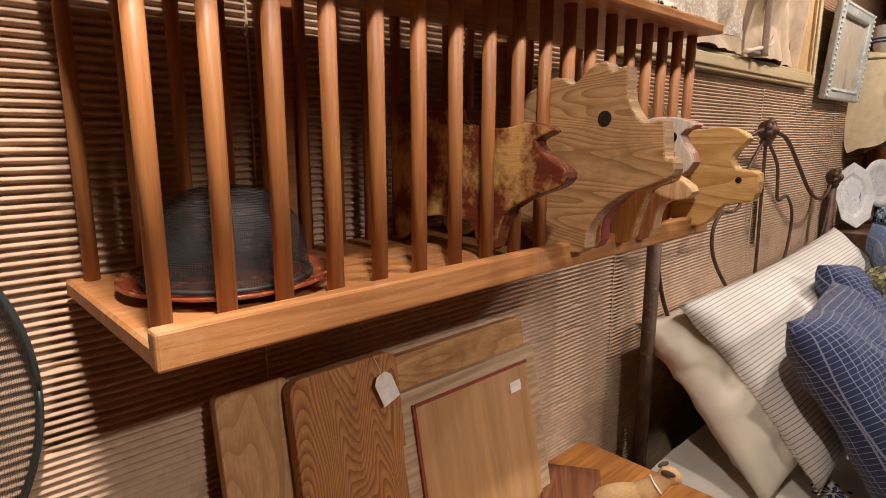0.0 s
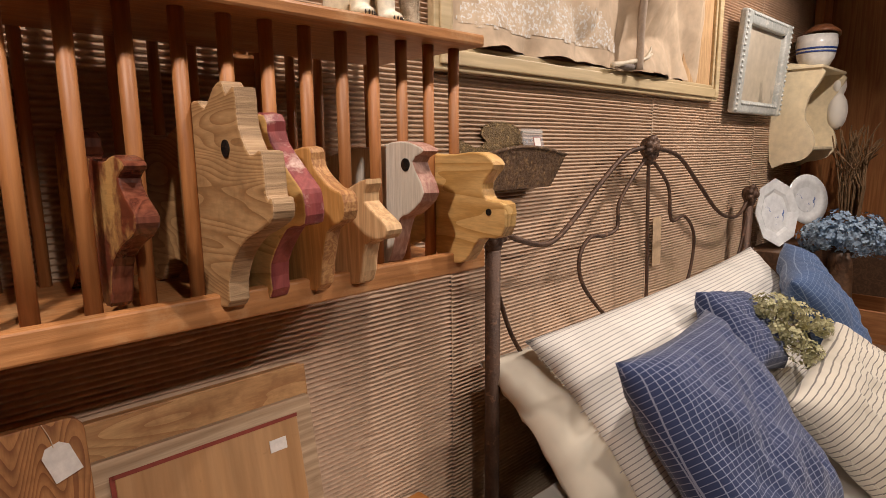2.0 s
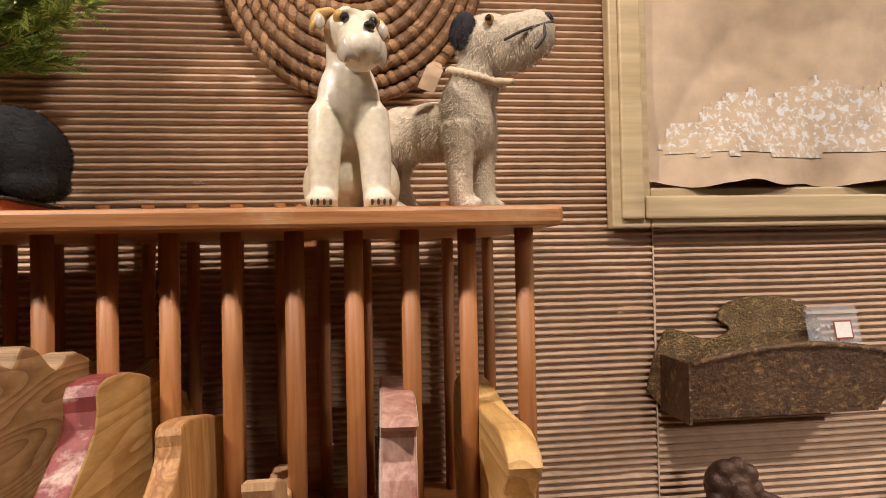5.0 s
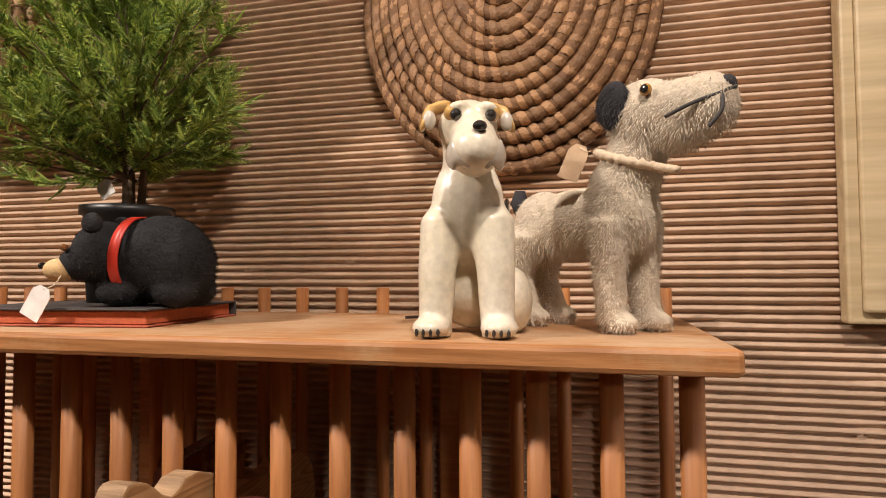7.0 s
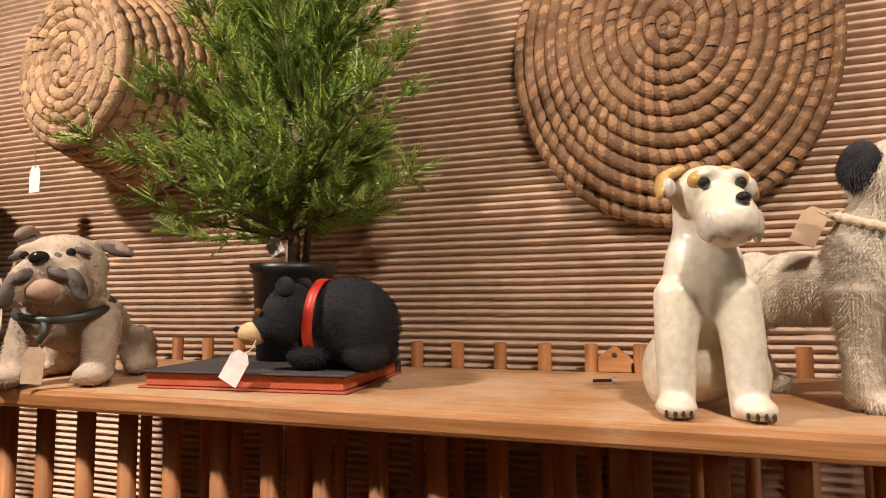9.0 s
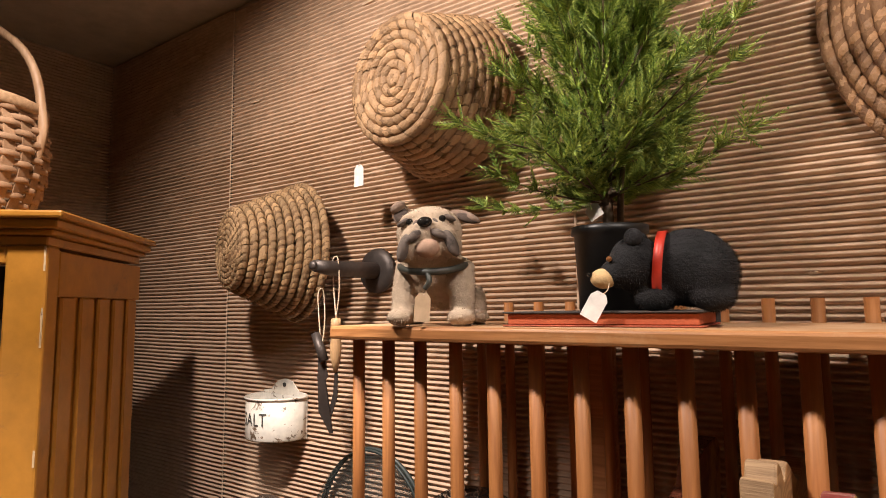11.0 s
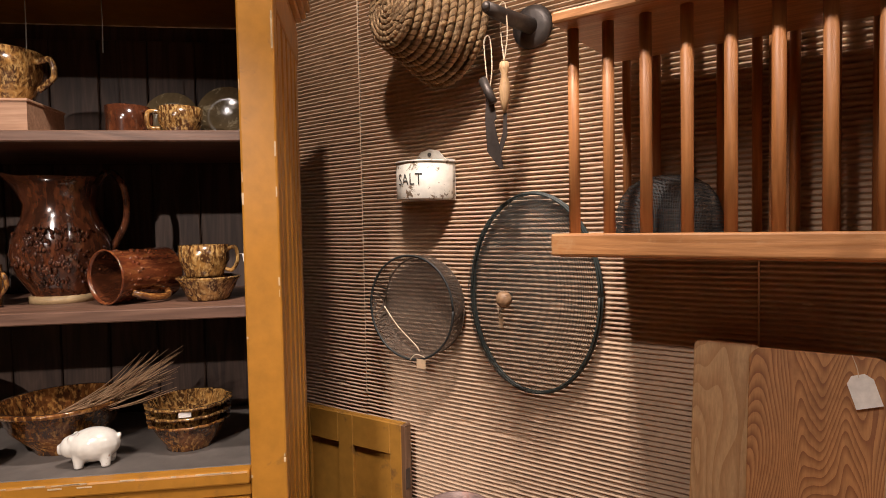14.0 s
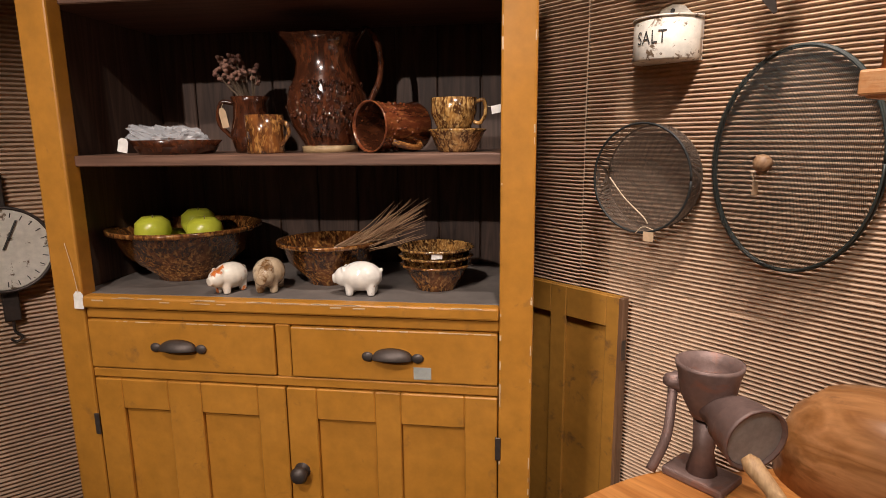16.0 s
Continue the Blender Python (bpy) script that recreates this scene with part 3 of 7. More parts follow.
AMB = [(0.60, 1.33), (0.61, 1.44), (0.52, 1.475), (0.46, 1.490), (0.422, 1.492), (0.416, 1.47), (0.385, 1.448), (0.36, 1.440), (0.362, 1.412), (0.395, 1.396), (0.412, 1.355), (0.43, 1.318), (0.52, 1.316)]
animal_board("pig_board", AMB, 0.778, 0.020, AMBER_WOOD, "small amber pine pig board", lean=-2, edge=SAWN)
SMALL = [(0.56, 1.332), (0.56, 1.41), (0.472, 1.413), (0.454, 1.432), (0.403, 1.450), (0.408, 1.422), (0.366, 1.396), (0.371, 1.379), (0.409, 1.367), (0.424, 1.316), (0.470, 1.314), (0.50, 1.34)]
animal_board("pig_board", SMALL, 0.838, 0.025, PALE_WOOD, "small pale pine pig board poking out of the rack", (0.435, 1.413, 0.004))
WHT = [(0.66, 1.34), (0.66, 1.46), (0.58, 1.49), (0.52, 1.488), (0.480, 1.498), (0.440, 1.497), (0.410, 1.485), (0.434, 1.470), (0.409, 1.428), (0.440, 1.398), (0.462, 1.388), (0.478, 1.345), (0.50, 1.316), (0.60, 1.316)]
animal_board("pig_board", WHT, 0.936, 0.030, WHITE_WOOD, "whitewashed pig board with red edge and eye hole", (0.448, 1.466, 0.009), lean=1.5, edge=PINK_WOOD)
GLD = [(0.66, 1.33), (0.67, 1.45), (0.60, 1.485), (0.464, 1.480), (0.395, 1.484), (0.363, 1.466), (0.385, 1.439), (0.377, 1.417), (0.343, 1.411), (0.349, 1.366), (0.392, 1.357), (0.42, 1.322), (0.46, 1.316), (0.52, 1.34), (0.60, 1.316)]
animal_board("pig_board", GLD, 1.030, 0.026, GOLD_WOOD, "golden pine pig board at the rack's end", (0.372, 1.399, 0.005))

# ---- red plate and wire food dome in the rack ----
plate = thing("dinner_plate", pose(0.272, 0.609, 1.3068), "dark red patterned round plate in the rack", "plate")
bm = lathe(bmesh.new(), [(0, 0.002), (0.066, 0.002), (0.090, 0.008), (0.1085, 0.014), (0.1095, 0.011), (0.091, 0.004), (0.066, 0), (0, 0)], 48)
part("plate_body", bm, surf("red_glazed_ceramic", (0.20, 0.035, 0.02), (0.34, 0.08, 0.03), 40, 0.25, 0.15, spots=(0.55, 0.28, 0.10), spot_scale=60, spot_lo=0.55, spot_hi=0.62, coat=0.5), plate, smooth=True)
dome = thing("food_dome", pose(0.272, 0.609, 1.317), "black wire gauze food dome on a red plate", "food cover")
prof = [(0.0, 0.096), (0.022, 0.0945), (0.042, 0.089), (0.060, 0.078), (0.073, 0.060), (0.081, 0.034), (0.085, 0.0)]
ob = part("gauze", lathe(bmesh.new(), prof, 40), GAUZE, dome, smooth=True)
me = ob.data
layer = me.uv_layers.new(name="map")
for poly in me.polygons:
    for li in poly.loop_indices:
        co = me.vertices[me.loops[li].vertex_index].co
        a = math.atan2(co.y, co.x)
        if poly.center.y < 0 and poly.center.x < 0 and a > 2:
            a -= 2 * math.pi
        layer.data[li].uv = (a * 0.07 + 3, co.z + 3)
bm = bmesh.new()
tube(bm, [(0.0855 * math.cos(2 * math.pi * i / 40), 0.0855 * math.sin(2 * math.pi * i / 40), 0.002) for i in range(41)], 0.0025, 8)
part("rim", bm, WIRE, dome, smooth=True)

# ---- things on top of the rack ----
TOP = 1.6532


def figure(name, m, label, category):
    return thing(name, m, label, category, "animal figures on the rack")


CREAM_GLAZE = surf("cream_glaze", (0.69, 0.61, 0.44), (0.79, 0.73, 0.60), 40, 0.34, 0.12, spots=(0.62, 0.42, 0.17), spot_scale=16, spot_lo=0.58, spot_hi=0.84, coat=0.3)
TAN_GLAZE = surf("tan_glaze", (0.55, 0.32, 0.10), (0.68, 0.46, 0.20), 20, 0.2, 0.03, coat=0.6)
BLACK_GLAZE = surf("black_glaze", (0.02, 0.017, 0.015), (0.05, 0.04, 0.035), 20, 0.18, 0.03, coat=0.6)
GREY_GLAZE = surf("grey_glaze", (0.44, 0.38, 0.30), (0.62, 0.56, 0.46), 40, 0.22, 0.15, coat=0.6)

# ceramic terrier, sitting, facing out and a little to its left
HEAD_TURN = pose(0.002, -0.016, 0.145) @ pose(0, 0, 0, 0, 0, 15) @ Matrix.Diagonal((0.85, 1.06, 1.0, 1)) @ pose(-0.002, 0.006, -0.152)


def merged(bm, other, m):
    """Adds a second bmesh, turned, to the first."""
    other.transform(m)
    me = bpy.data.meshes.new("merge")
    other.to_mesh(me)
    bm.from_mesh(me)
    bpy.data.meshes.remove(me)
    return bm


terrier = figure("ceramic_terrier", pose(0.917, 0.505, TOP, 0, 0, 4), "cream glazed ceramic terrier sitting upright on the rack", "figurine")
bm = bmesh.new()
ball(bm, (0, 0.006, 0.085), (0.029, 0.026, 0.052), (14, 0, 0))
ball(bm, (0, -0.010, 0.100), (0.029, 0.021, 0.042))
ball(bm, (0, 0.026, 0.040), (0.036, 0.034, 0.038))
ball(bm, (0.033, 0.020, 0.026), (0.016, 0.028, 0.027))
ball(bm, (-0.030, 0.020, 0.026), (0.014, 0.026, 0.027))
for s in (-1, 1):
    tube(bm, [(s * 0.014, -0.006, 0.106), (s * 0.019, -0.013, 0.086), (s * 0.0225, -0.019, 0.05), (s * 0.0235, -0.021, 0.012), (s * 0.0235, -0.021, 0.0)], [0.010, 0.0180, 0.0150, 0.0130, 0.0122], 14)
    ball(bm, (s * 0.0255, -0.030, 0.008), (0.0145, 0.017, 0.0085))
tube(bm, [(0, -0.002, 0.112), (0, -0.006, 0.135), (0.001, -0.008, 0.155)], [0.026, 0.020, 0.021], 16)
hb = bmesh.new()
ball(hb, (0.001, -0.008, 0.166), (0.0275, 0.027, 0.0215))
ball(hb, (0.002, -0.030, 0.153), (0.020, 0.026, 0.017), (14, 0, 0))
ball(hb, (0.002, -0.036, 0.143), (0.0225, 0.0225, 0.019))
for q in (-1, 1):
    ball(hb, (0.002 + q * 0.013, -0.030, 0.1765), (0.009, 0.005, 0.0045), (0, q * 10, 0))
bm = fused(merged(bm, hb, HEAD_TURN), 0.0020)
part("body", bm, CREAM_GLAZE, terrier, smooth=True)
bm = bmesh.new()
for i in range(14):
    a = math.pi * (i / 13 - 0.5)
    ball(bm, (0.003 + 0.0215 * math.sin(a), -0.036 - 0.013 * math.cos(a), 0.1345), (0.0050, 0.0050, 0.0085 + 0.002 * (i % 3)), (8, 0, 0), 8, 6)
ball(bm, (0.003, -0.044, 0.136), (0.017, 0.009, 0.007))
part("beard", fused(bm, 0.0017), GREY_GLAZE, terrier, "grey glazed shaggy beard", smooth=True, at=HEAD_TURN @ pose(0, 0, 0.004))
ball(b := bmesh.new(), (0.003, -0.0555, 0.1555), (0.0060, 0.0042, 0.0040))
part("nose", b, BLACK_GLAZE, terrier, "black nose", smooth=True, at=HEAD_TURN)
for s in (-1, 1):
    ball(b := bmesh.new(), (0.002 + s * 0.0150, -0.0318, 0.1700), (0.0052, 0.0038, 0.0046))
    part("eye", b, BLACK_GLAZE, terrier, "dark glossy eye", smooth=True, at=HEAD_TURN)
    ball(b := bmesh.new(), (0.002 + s * 0.0165, -0.0255, 0.1735), (0.0085, 0.0075, 0.0065), (0, s * 12, 0))
    part("brow", b, TAN_GLAZE, terrier, "tan glazed brow", smooth=True, at=HEAD_TURN)
    b = bmesh.new()
    ball(b, (s * 0.026, -0.004, 0.1825), (0.014, 0.010, 0.0048), (0, s * 18, 0))
    ball(b, (s * 0.036, -0.008, 0.175), (0.0048, 0.0095, 0.0105), (0, s * -24, 0))
    ball(b, (s * 0.039, -0.013, 0.168), (0.0035, 0.0070, 0.0075), (0, s * -24, 0))
    part("ear", fused(b, 0.0015), TAN_GLAZE, terrier, "tan folded ear", smooth=True, at=HEAD_TURN)
    ball(b := bmesh.new(), (s * 0.0345, -0.017, 0.1695), (0.0060, 0.0035, 0.0075))
    part("ear_tip", b, GREY_GLAZE, terrier, "grey ear tip", smooth=True, at=HEAD_TURN)
    for k in range(4):
        ball(b := bmesh.new(), (s * 0.0255 - 0.008 + 0.0053 * k, -0.0465 + 0.0016 * abs(k - 1.5), 0.0050), (0.0014, 0.0014, 0.0030), (0, 0, 0), 8, 6)
        part("claw", b, BLACK_GLAZE, terrier, "dark painted claw", smooth=True)
ball(b := bmesh.new(), (0.027, 0.008, 0.088), (0.004, 0.012, 0.020), (0, 8, 0))
part("side_patch", b, BLACK_GLAZE, terrier, "black glazed patch", smooth=True)


def furred(name, bm, material, parent, length, count, seed, thick=0.0005, lay=(0, 0, -0.5)):
    """A body with a coat of short hairs as geometry."""
    body = part(name, bm, material, parent, smooth=True)
    rnd = random.Random(seed)
    me = body.data
    polys = list(me.polygons)
    areas = [p.area for p in polys]
    hair = bmesh.new()
    for p in rnd.choices(polys, areas, k=count):
        n, c = p.normal, p.center
        d = (n * 0.55 + Vector(lay) * rnd.uniform(0.5, 1.2) + Vector((rnd.uniform(-0.5, 0.5), rnd.uniform(-0.5, 0.5), rnd.uniform(-0.5, 0.5)))).normalized()
        side = d.cross(n)
        if side.length < 1e-4:
            continue
        side = side.normalized() * thick
        l = length * rnd.uniform(0.5, 1.3)
        mid, tip = c + d * l * 0.55 + n * l * 0.1, c + d * l + Vector((0, 0, -0.25 * l))
        v = [hair.verts.new(q) for q in (c - side - n * 0.0005, c + side - n * 0.0005, mid + side * 0.8, mid - side * 0.8, tip)]
        hair.faces.new((v[0], v[1], v[2], v[3]))
        hair.faces.new((v[3], v[2], v[4]))
    part("fur", hair, material, parent)
    return body


# mohair toy dog, standing, facing along the wall with its head lifted
MOHAIR = surf("matted_cream_mohair", (0.52, 0.435, 0.315), (0.63, 0.55, 0.43), 40, 0.95, 0.7, spots=(0.42, 0.31, 0.20), spot_scale=16, spot_lo=0.55, spot_hi=0.75, distance=0.004)
DARK_MOHAIR = surf("black_mohair", (0.015, 0.014, 0.016), (0.04, 0.037, 0.04), 50, 0.95, 0.6)
toy_dog = figure("toy_dog", pose(1.005, 0.575, TOP, 0, 0, -38), "old cream mohair toy dog standing with twine collar", "toy dog")
bm = bmesh.new()
ball(bm, (-0.005, 0, 0.092), (0.060, 0.028, 0.030))
ball(bm, (-0.045, 0, 0.090), (0.030, 0.029, 0.034))
ball(bm, (0.040, 0, 0.100), (0.030, 0.030, 0.038), (0, -20, 0))
tube(bm, [(0.040, 0, 0.115), (0.055, 0, 0.145), (0.062, 0, 0.165)], [0.029, 0.024, 0.022], 14)
ball(bm, (0.064, 0, 0.172), (0.033, 0.029, 0.029))
ball(bm, (0.092, 0, 0.172), (0.034, 0.024, 0.022), (0, -4, 0))
ball(bm, (0.113, 0, 0.170), (0.023, 0.022, 0.024))
ball(bm, (0.096, 0, 0.158), (0.030, 0.021, 0.018), (0, -8, 0))
for lx, ly, top in ((0.046, 0.017, 0.09), (0.040, -0.019, 0.09), (-0.052, 0.018, 0.085), (-0.050, -0.019, 0.085)):
    tube(bm, [(lx, ly, top), (lx - (0.012 if lx < 0 else 0.0), ly, 0.045), (lx + 0.002, ly * 1.05, 0.010)], [0.019, 0.0135, 0.0125], 12)
    ball(bm, (lx + 0.008, ly * 1.05, 0.0085), (0.018, 0.0125, 0.0085))
furred("body", fused(bm, 0.0028), MOHAIR, toy_dog, 0.0050, 26000, 3, 0.00022, (-0.3, 0, -1.2))
bm = bmesh.new()
ball(bm, (0.050, -0.026, 0.180), (0.015, 0.007, 0.019), (0, 15, 0))
furred("ear", fused(bm, 0.002), DARK_MOHAIR, toy_dog, 0.0030, 1500, 4, 0.0003, (0, 0, -1.2)).update_tag()
ball(b := bmesh.new(), (0.046, 0.0265, 0.184), (0.013, 0.007, 0.016))
part("ear", b, DARK_MOHAIR, toy_dog, "black mohair ear", smooth=True)
tube(b := bmesh.new(), [(-0.072, 0, 0.105), (-0.078, 0, 0.117), (-0.077, 0, 0.128)], [0.009, 0.009, 0.005], 10)
part("tail", b, DARK_MOHAIR, toy_dog, "black stub tail", smooth=True)
ball(b := bmesh.new(), (0.1285, 0, 0.181), (0.006, 0.008, 0.007))
part("nose", b, DARK_MOHAIR, toy_dog, "black stitched nose", smooth=True)
tube(b := bmesh.new(), smooth_path([(0.096, -0.0275, 0.160), (0.114, -0.0245, 0.166), (0.130, -0.0120, 0.173), (0.1345, 0, 0.178)]), 0.0014, 6)
tube(b, smooth_path([(0.130, -0.0120, 0.173), (0.131, -0.0145, 0.160), (0.123, -0.0175, 0.149)]), 0.0014, 6)
part("mouth_stitch", b, INK, toy_dog, "black thread mouth", smooth=True)
for s in (-1, 1):
    ball(b := bmesh.new(), (0.080, s * 0.0262, 0.184), (0.0048, 0.004, 0.0048))
    part("eye", b, surf("amber_glass", (0.35, 0.17, 0.03), (0.45, 0.23, 0.05), 20, 0.08, 0, coat=1.0), toy_dog, "amber glass eye", smooth=True)
    ball(b := bmesh.new(), (0.081, s * 0.0298, 0.184), (0.0033, 0.0014, 0.0033))
    part("pupil", b, BLACK_GLOSS, toy_dog, smooth=True)
rope = []
for i in range(60):
    a = 2 * math.pi * i / 59
    rope.append((0.050 + 0.027 * math.cos(a), 0.027 * math.sin(a), 0.138 - 0.010 * math.cos(a) + 0.0008 * math.sin(24 * a)))
tube(b := bmesh.new(), rope, [0.0036 + 0.0007 * math.sin(i * 2.2) for i in range(60)], 8)
tube(b, smooth_path([(0.074, -0.008, 0.130), (0.086, -0.016, 0.126), (0.100, -0.018, 0.122)]), 0.003, 8)
part("collar", b, STRING, toy_dog, "twisted twine collar", smooth=True)
swing_tag(toy_dog, KRAFT_TAG, pose(0.018, -0.034, 0.138, 0, 25, 20), (0.03, -0.028, 0.146), 0.018, 0.030)

# black plush bear with red collar, on the book
bookm = pose(0.512, 0.566, TOP, 0, 0, 4)
book = thing("book", bookm, "old dark cloth book with faded red edges lying flat", "book")
part("page_block", boxed(-0.112, -0.070, 0.0022, 0.100, 0.072, 0.0148, 0.001), surf("red_sprayed_page_edges", (0.42, 0.085, 0.03), (0.50, 0.12, 0.045), 60, 0.8, 0.3), book)
cover = surf("black_book_cloth", (0.035, 0.028, 0.025), (0.06, 0.05, 0.045), 60, 0.8, 0.4, spots=(0.16, 0.11, 0.08), spot_scale=30, spot_lo=0.66, spot_hi=0.75)
part("cover", boxed(-0.117, -0.075, 0.0, 0.105, 0.076, 0.002, 0.0008), surf("red_book_cloth", (0.33, 0.07, 0.03), (0.40, 0.09, 0.04), 60, 0.75, 0.3), book)
part("cover", boxed(-0.117, -0.075, 0.015, 0.105, 0.076, 0.0172, 0.0008), cover, book)
part("spine", boxed(-0.117, 0.0761, 0.0, 0.105, 0.0785, 0.0172, 0.0008), cover, book)
BLACK_PLUSH = surf("black_plush", (0.006, 0.006, 0.007), (0.014, 0.013, 0.014), 60, 0.9, 0.8, distance=0.003)
bear = figure("toy_bear", pose(0.582, 0.543, TOP + 0.0173, 0, 0, 8), "black plush toy bear with red collar on a book", "toy bear")
bm = bmesh.new()
ball(bm, (0.018, 0, 0.047), (0.047, 0.034, 0.043))
ball(bm, (0.038, 0, 0.041), (0.030, 0.035, 0.039))
ball(bm, (-0.036, -0.012, 0.052), (0.030, 0.030, 0.032))
ball(bm, (-0.056, -0.022, 0.042), (0.018, 0.018, 0.016))
for lx, ly in ((-0.018, -0.022), (-0.018, 0.022), (0.040, -0.024), (0.040, 0.022)):
    ball(bm, (lx, ly * 0.75, 0.016), (0.024, 0.014, 0.0165))
furred("body", fused(bm, 0.0025), BLACK_PLUSH, bear, 0.0034, 14000, 5, 0.00025, (1.0, 0, -0.5))
b = bmesh.new()
ball(b, (-0.068, -0.030, 0.036), (0.015, 0.0135, 0.0115), (0, 0, 25))
part("snout", b, surf("tan_felt", (0.55, 0.36, 0.16), (0.64, 0.44, 0.22), 60, 0.9, 0.5), bear, "tan felt snout", smooth=True)
ball(b := bmesh.new(), (-0.0815, -0.037, 0.040), (0.0035, 0.004, 0.003))
part("nose", b, BLACK_GLOSS, bear, smooth=True)
for s in (-1, 1):
    ball(b := bmesh.new(), (-0.034, -0.012 + s * 0.022, 0.080), (0.010, 0.006, 0.010))
    part("ear", b, BLACK_PLUSH, bear, smooth=True)
    ball(b := bmesh.new(), (-0.060, -0.018 + s * 0.0185, 0.057), (0.0034, 0.0034, 0.0034))
    part("eye", b, surf("brown_glass", (0.16, 0.06, 0.02), (0.22, 0.09, 0.03), 20, 0.08, 0, coat=1.0), bear, smooth=True)
RED_RIBBON = surf("red_leather", (0.50, 0.03, 0.015), (0.58, 0.05, 0.025), 40, 0.45, 0.15)
b = bmesh.new()
for i in range(32):
    a0, a1 = 2 * math.pi * i / 32, 2 * math.pi * (i + 1) / 32
    q = []
    for a in (a0, a1):
        for off, rr in ((-0.005, 1.0), (0.005, 1.0), (0.005, 1.05), (-0.005, 1.05)):
            q.append(b.verts.new((-0.010 + off + 0.004 * math.sin(a), -0.003 + 0.0335 * rr * math.cos(a), 0.050 + 0.0365 * rr * math.sin(a))))
    for f in ((0, 1, 5, 4), (1, 2, 6, 5), (2, 3, 7, 6), (3, 0, 4, 7)):
        b.faces.new([q[k] for k in f])
bmesh.ops.remove_doubles(b, verts=b.verts, dist=1e-5)
bmesh.ops.recalc_face_normals(b, faces=b.faces)
part("collar", b, RED_RIBBON, bear, "bright red collar", smooth=True)
swing_tag(bear, PAPER_TAG, pose(-0.074, -0.052, 0.006, 0, 30, 0), (-0.060, -0.040, 0.030), 0.020, 0.032)

# potted evergreen behind the bear
tree = thing("potted_evergreen", pose(0.487, 0.622, TOP), "small juniper tree in a black plastic pot", "potted tree")
bm = lathe(bmesh.new(), [(0, 0), (0.040, 0), (0.046, 0.115), (0.050, 0.117), (0.050, 0.126), (0.047, 0.126), (0.044, 0.112), (0, 0.110)], 40)
part("pot", bm, surf("black_plastic_pot", (0.012, 0.012, 0.012), (0.022, 0.021, 0.02), 20, 0.45, 0.05), tree, smooth=True)
BARK = surf("thin_grey_bark", (0.12, 0.08, 0.05), (0.20, 0.14, 0.09), 60, 0.9, 0.6)
rnd = random.Random(11)
limbs = bmesh.new()
tube(limbs, [(0, 0, 0.108), (-0.002, 0.002, 0.17), (0.002, 0.0, 0.25), (0, 0, 0.36), (0.003, 0, 0.50)], [0.008, 0.0065, 0.005, 0.0035, 0.001], 10)
tube(limbs, [(0.012, 0.004, 0.108), (0.016, 0.006, 0.18), (0.03, 0.01, 0.28)], [0.005, 0.004, 0.001], 8)
leaves = bmesh.new()


def sprig(base, d, length, rnd):
    """A flat feathery spray of scale leaves."""
    up = Vector((0, 0, 1))
    side = d.cross(up)
    side = side.normalized() if side.length > 1e-3 else Vector((1, 0, 0))
    up2 = side.cross(d).normalized()
    side = (side * math.cos(r := rnd.uniform(-1.2, 1.2)) + up2 * math.sin(r))
    n = 7
    for i in range(n):
        s = (i + 1) / n
        p = base + d * length * s + Vector((0, 0, 0.10 * length * s * s))
        for sg in (-1, 1):
            l = length * 0.42 * (1.15 - s) * rnd.uniform(0.7, 1.3)
            q = p + (side * sg * 0.62 + d * 0.8).normalized() * l
            w = d.cross(side).normalized() * 0.0014
            w2 = d * 0.0015
            a = [leaves.verts.new(x) for x in (p - w2, p + w2, q)]
            leaves.faces.new(a)
            a = [leaves.verts.new(x) for x in (p - w, p + w, q)]
            leaves.faces.new(a)
    w = side * 0.0007
    a = [leaves.verts.new(x) for x in (base - w, base + w, base + d * length * 1.15 + Vector((0, 0, 0.1 * length)))]
    leaves.faces.new(a)


for i in range(165):
    h = rnd.uniform(0.16, 0.52)
    a = rnd.uniform(0, 2 * math.pi)
    reach = (0.235 if h < 0.27 else 0.185 - 0.26 * (h - 0.27)) * rnd.uniform(0.45, 1.0)
    if math.sin(a) > 0.3:
        reach = min(reach, 0.10)
    start = Vector((0, 0, h * 0.86 + 0.015))
    rise = rnd.uniform(0.05, 0.55) if h < 0.3 else rnd.uniform(0.5, 1.4)
    d = Vector((math.cos(a), math.sin(a), rise)).normalized()
    pts = [start + d * reach * k / 6 + Vector((0, 0, -0.02 * (k / 6) ** 2 + 0.03 * (k / 6) ** 3)) for k in range(7)]
    tube(limbs, pts, [0.0022 - 0.0003 * k for k in range(7)], 5)
    for k in range(1, 7):
        for _ in range(7):
            dd = (d + Vector((rnd.uniform(-0.8, 0.8), rnd.uniform(-0.8, 0.8), rnd.uniform(-0.4, 0.9)))).normalized()
            sprig(pts[k], dd, rnd.uniform(0.018, 0.046), rnd)
tagged(part("twig", limbs, BARK, tree, "thin brown trunk and twigs", smooth=True), kind="stuff")
LEAF = bpy.data.materials.new("juniper_green")
t, p = nodes_of(LEAF)
geo_n = t.nodes.new("ShaderNodeNewGeometry")
rr = ramp_node(t, (0.06, 0.15, 0.022), (0.50, 0.58, 0.12), 0.0, 1)
t.links.new(geo_n.outputs["Random Per Island"], rr.inputs[0])
t.links.new(rr.outputs[0], p.inputs["Base Color"])
p.inputs["Roughness"].default_value = 0.5
tagged(part("foliage", leaves, LEAF, tree, "feathery bright green juniper sprays"), kind="stuff")
swing_tag(tree, PAPER_TAG, pose(-0.012, -0.022, 0.146, 0, -30, 0), (-0.002, -0.008, 0.165), 0.020, 0.020)

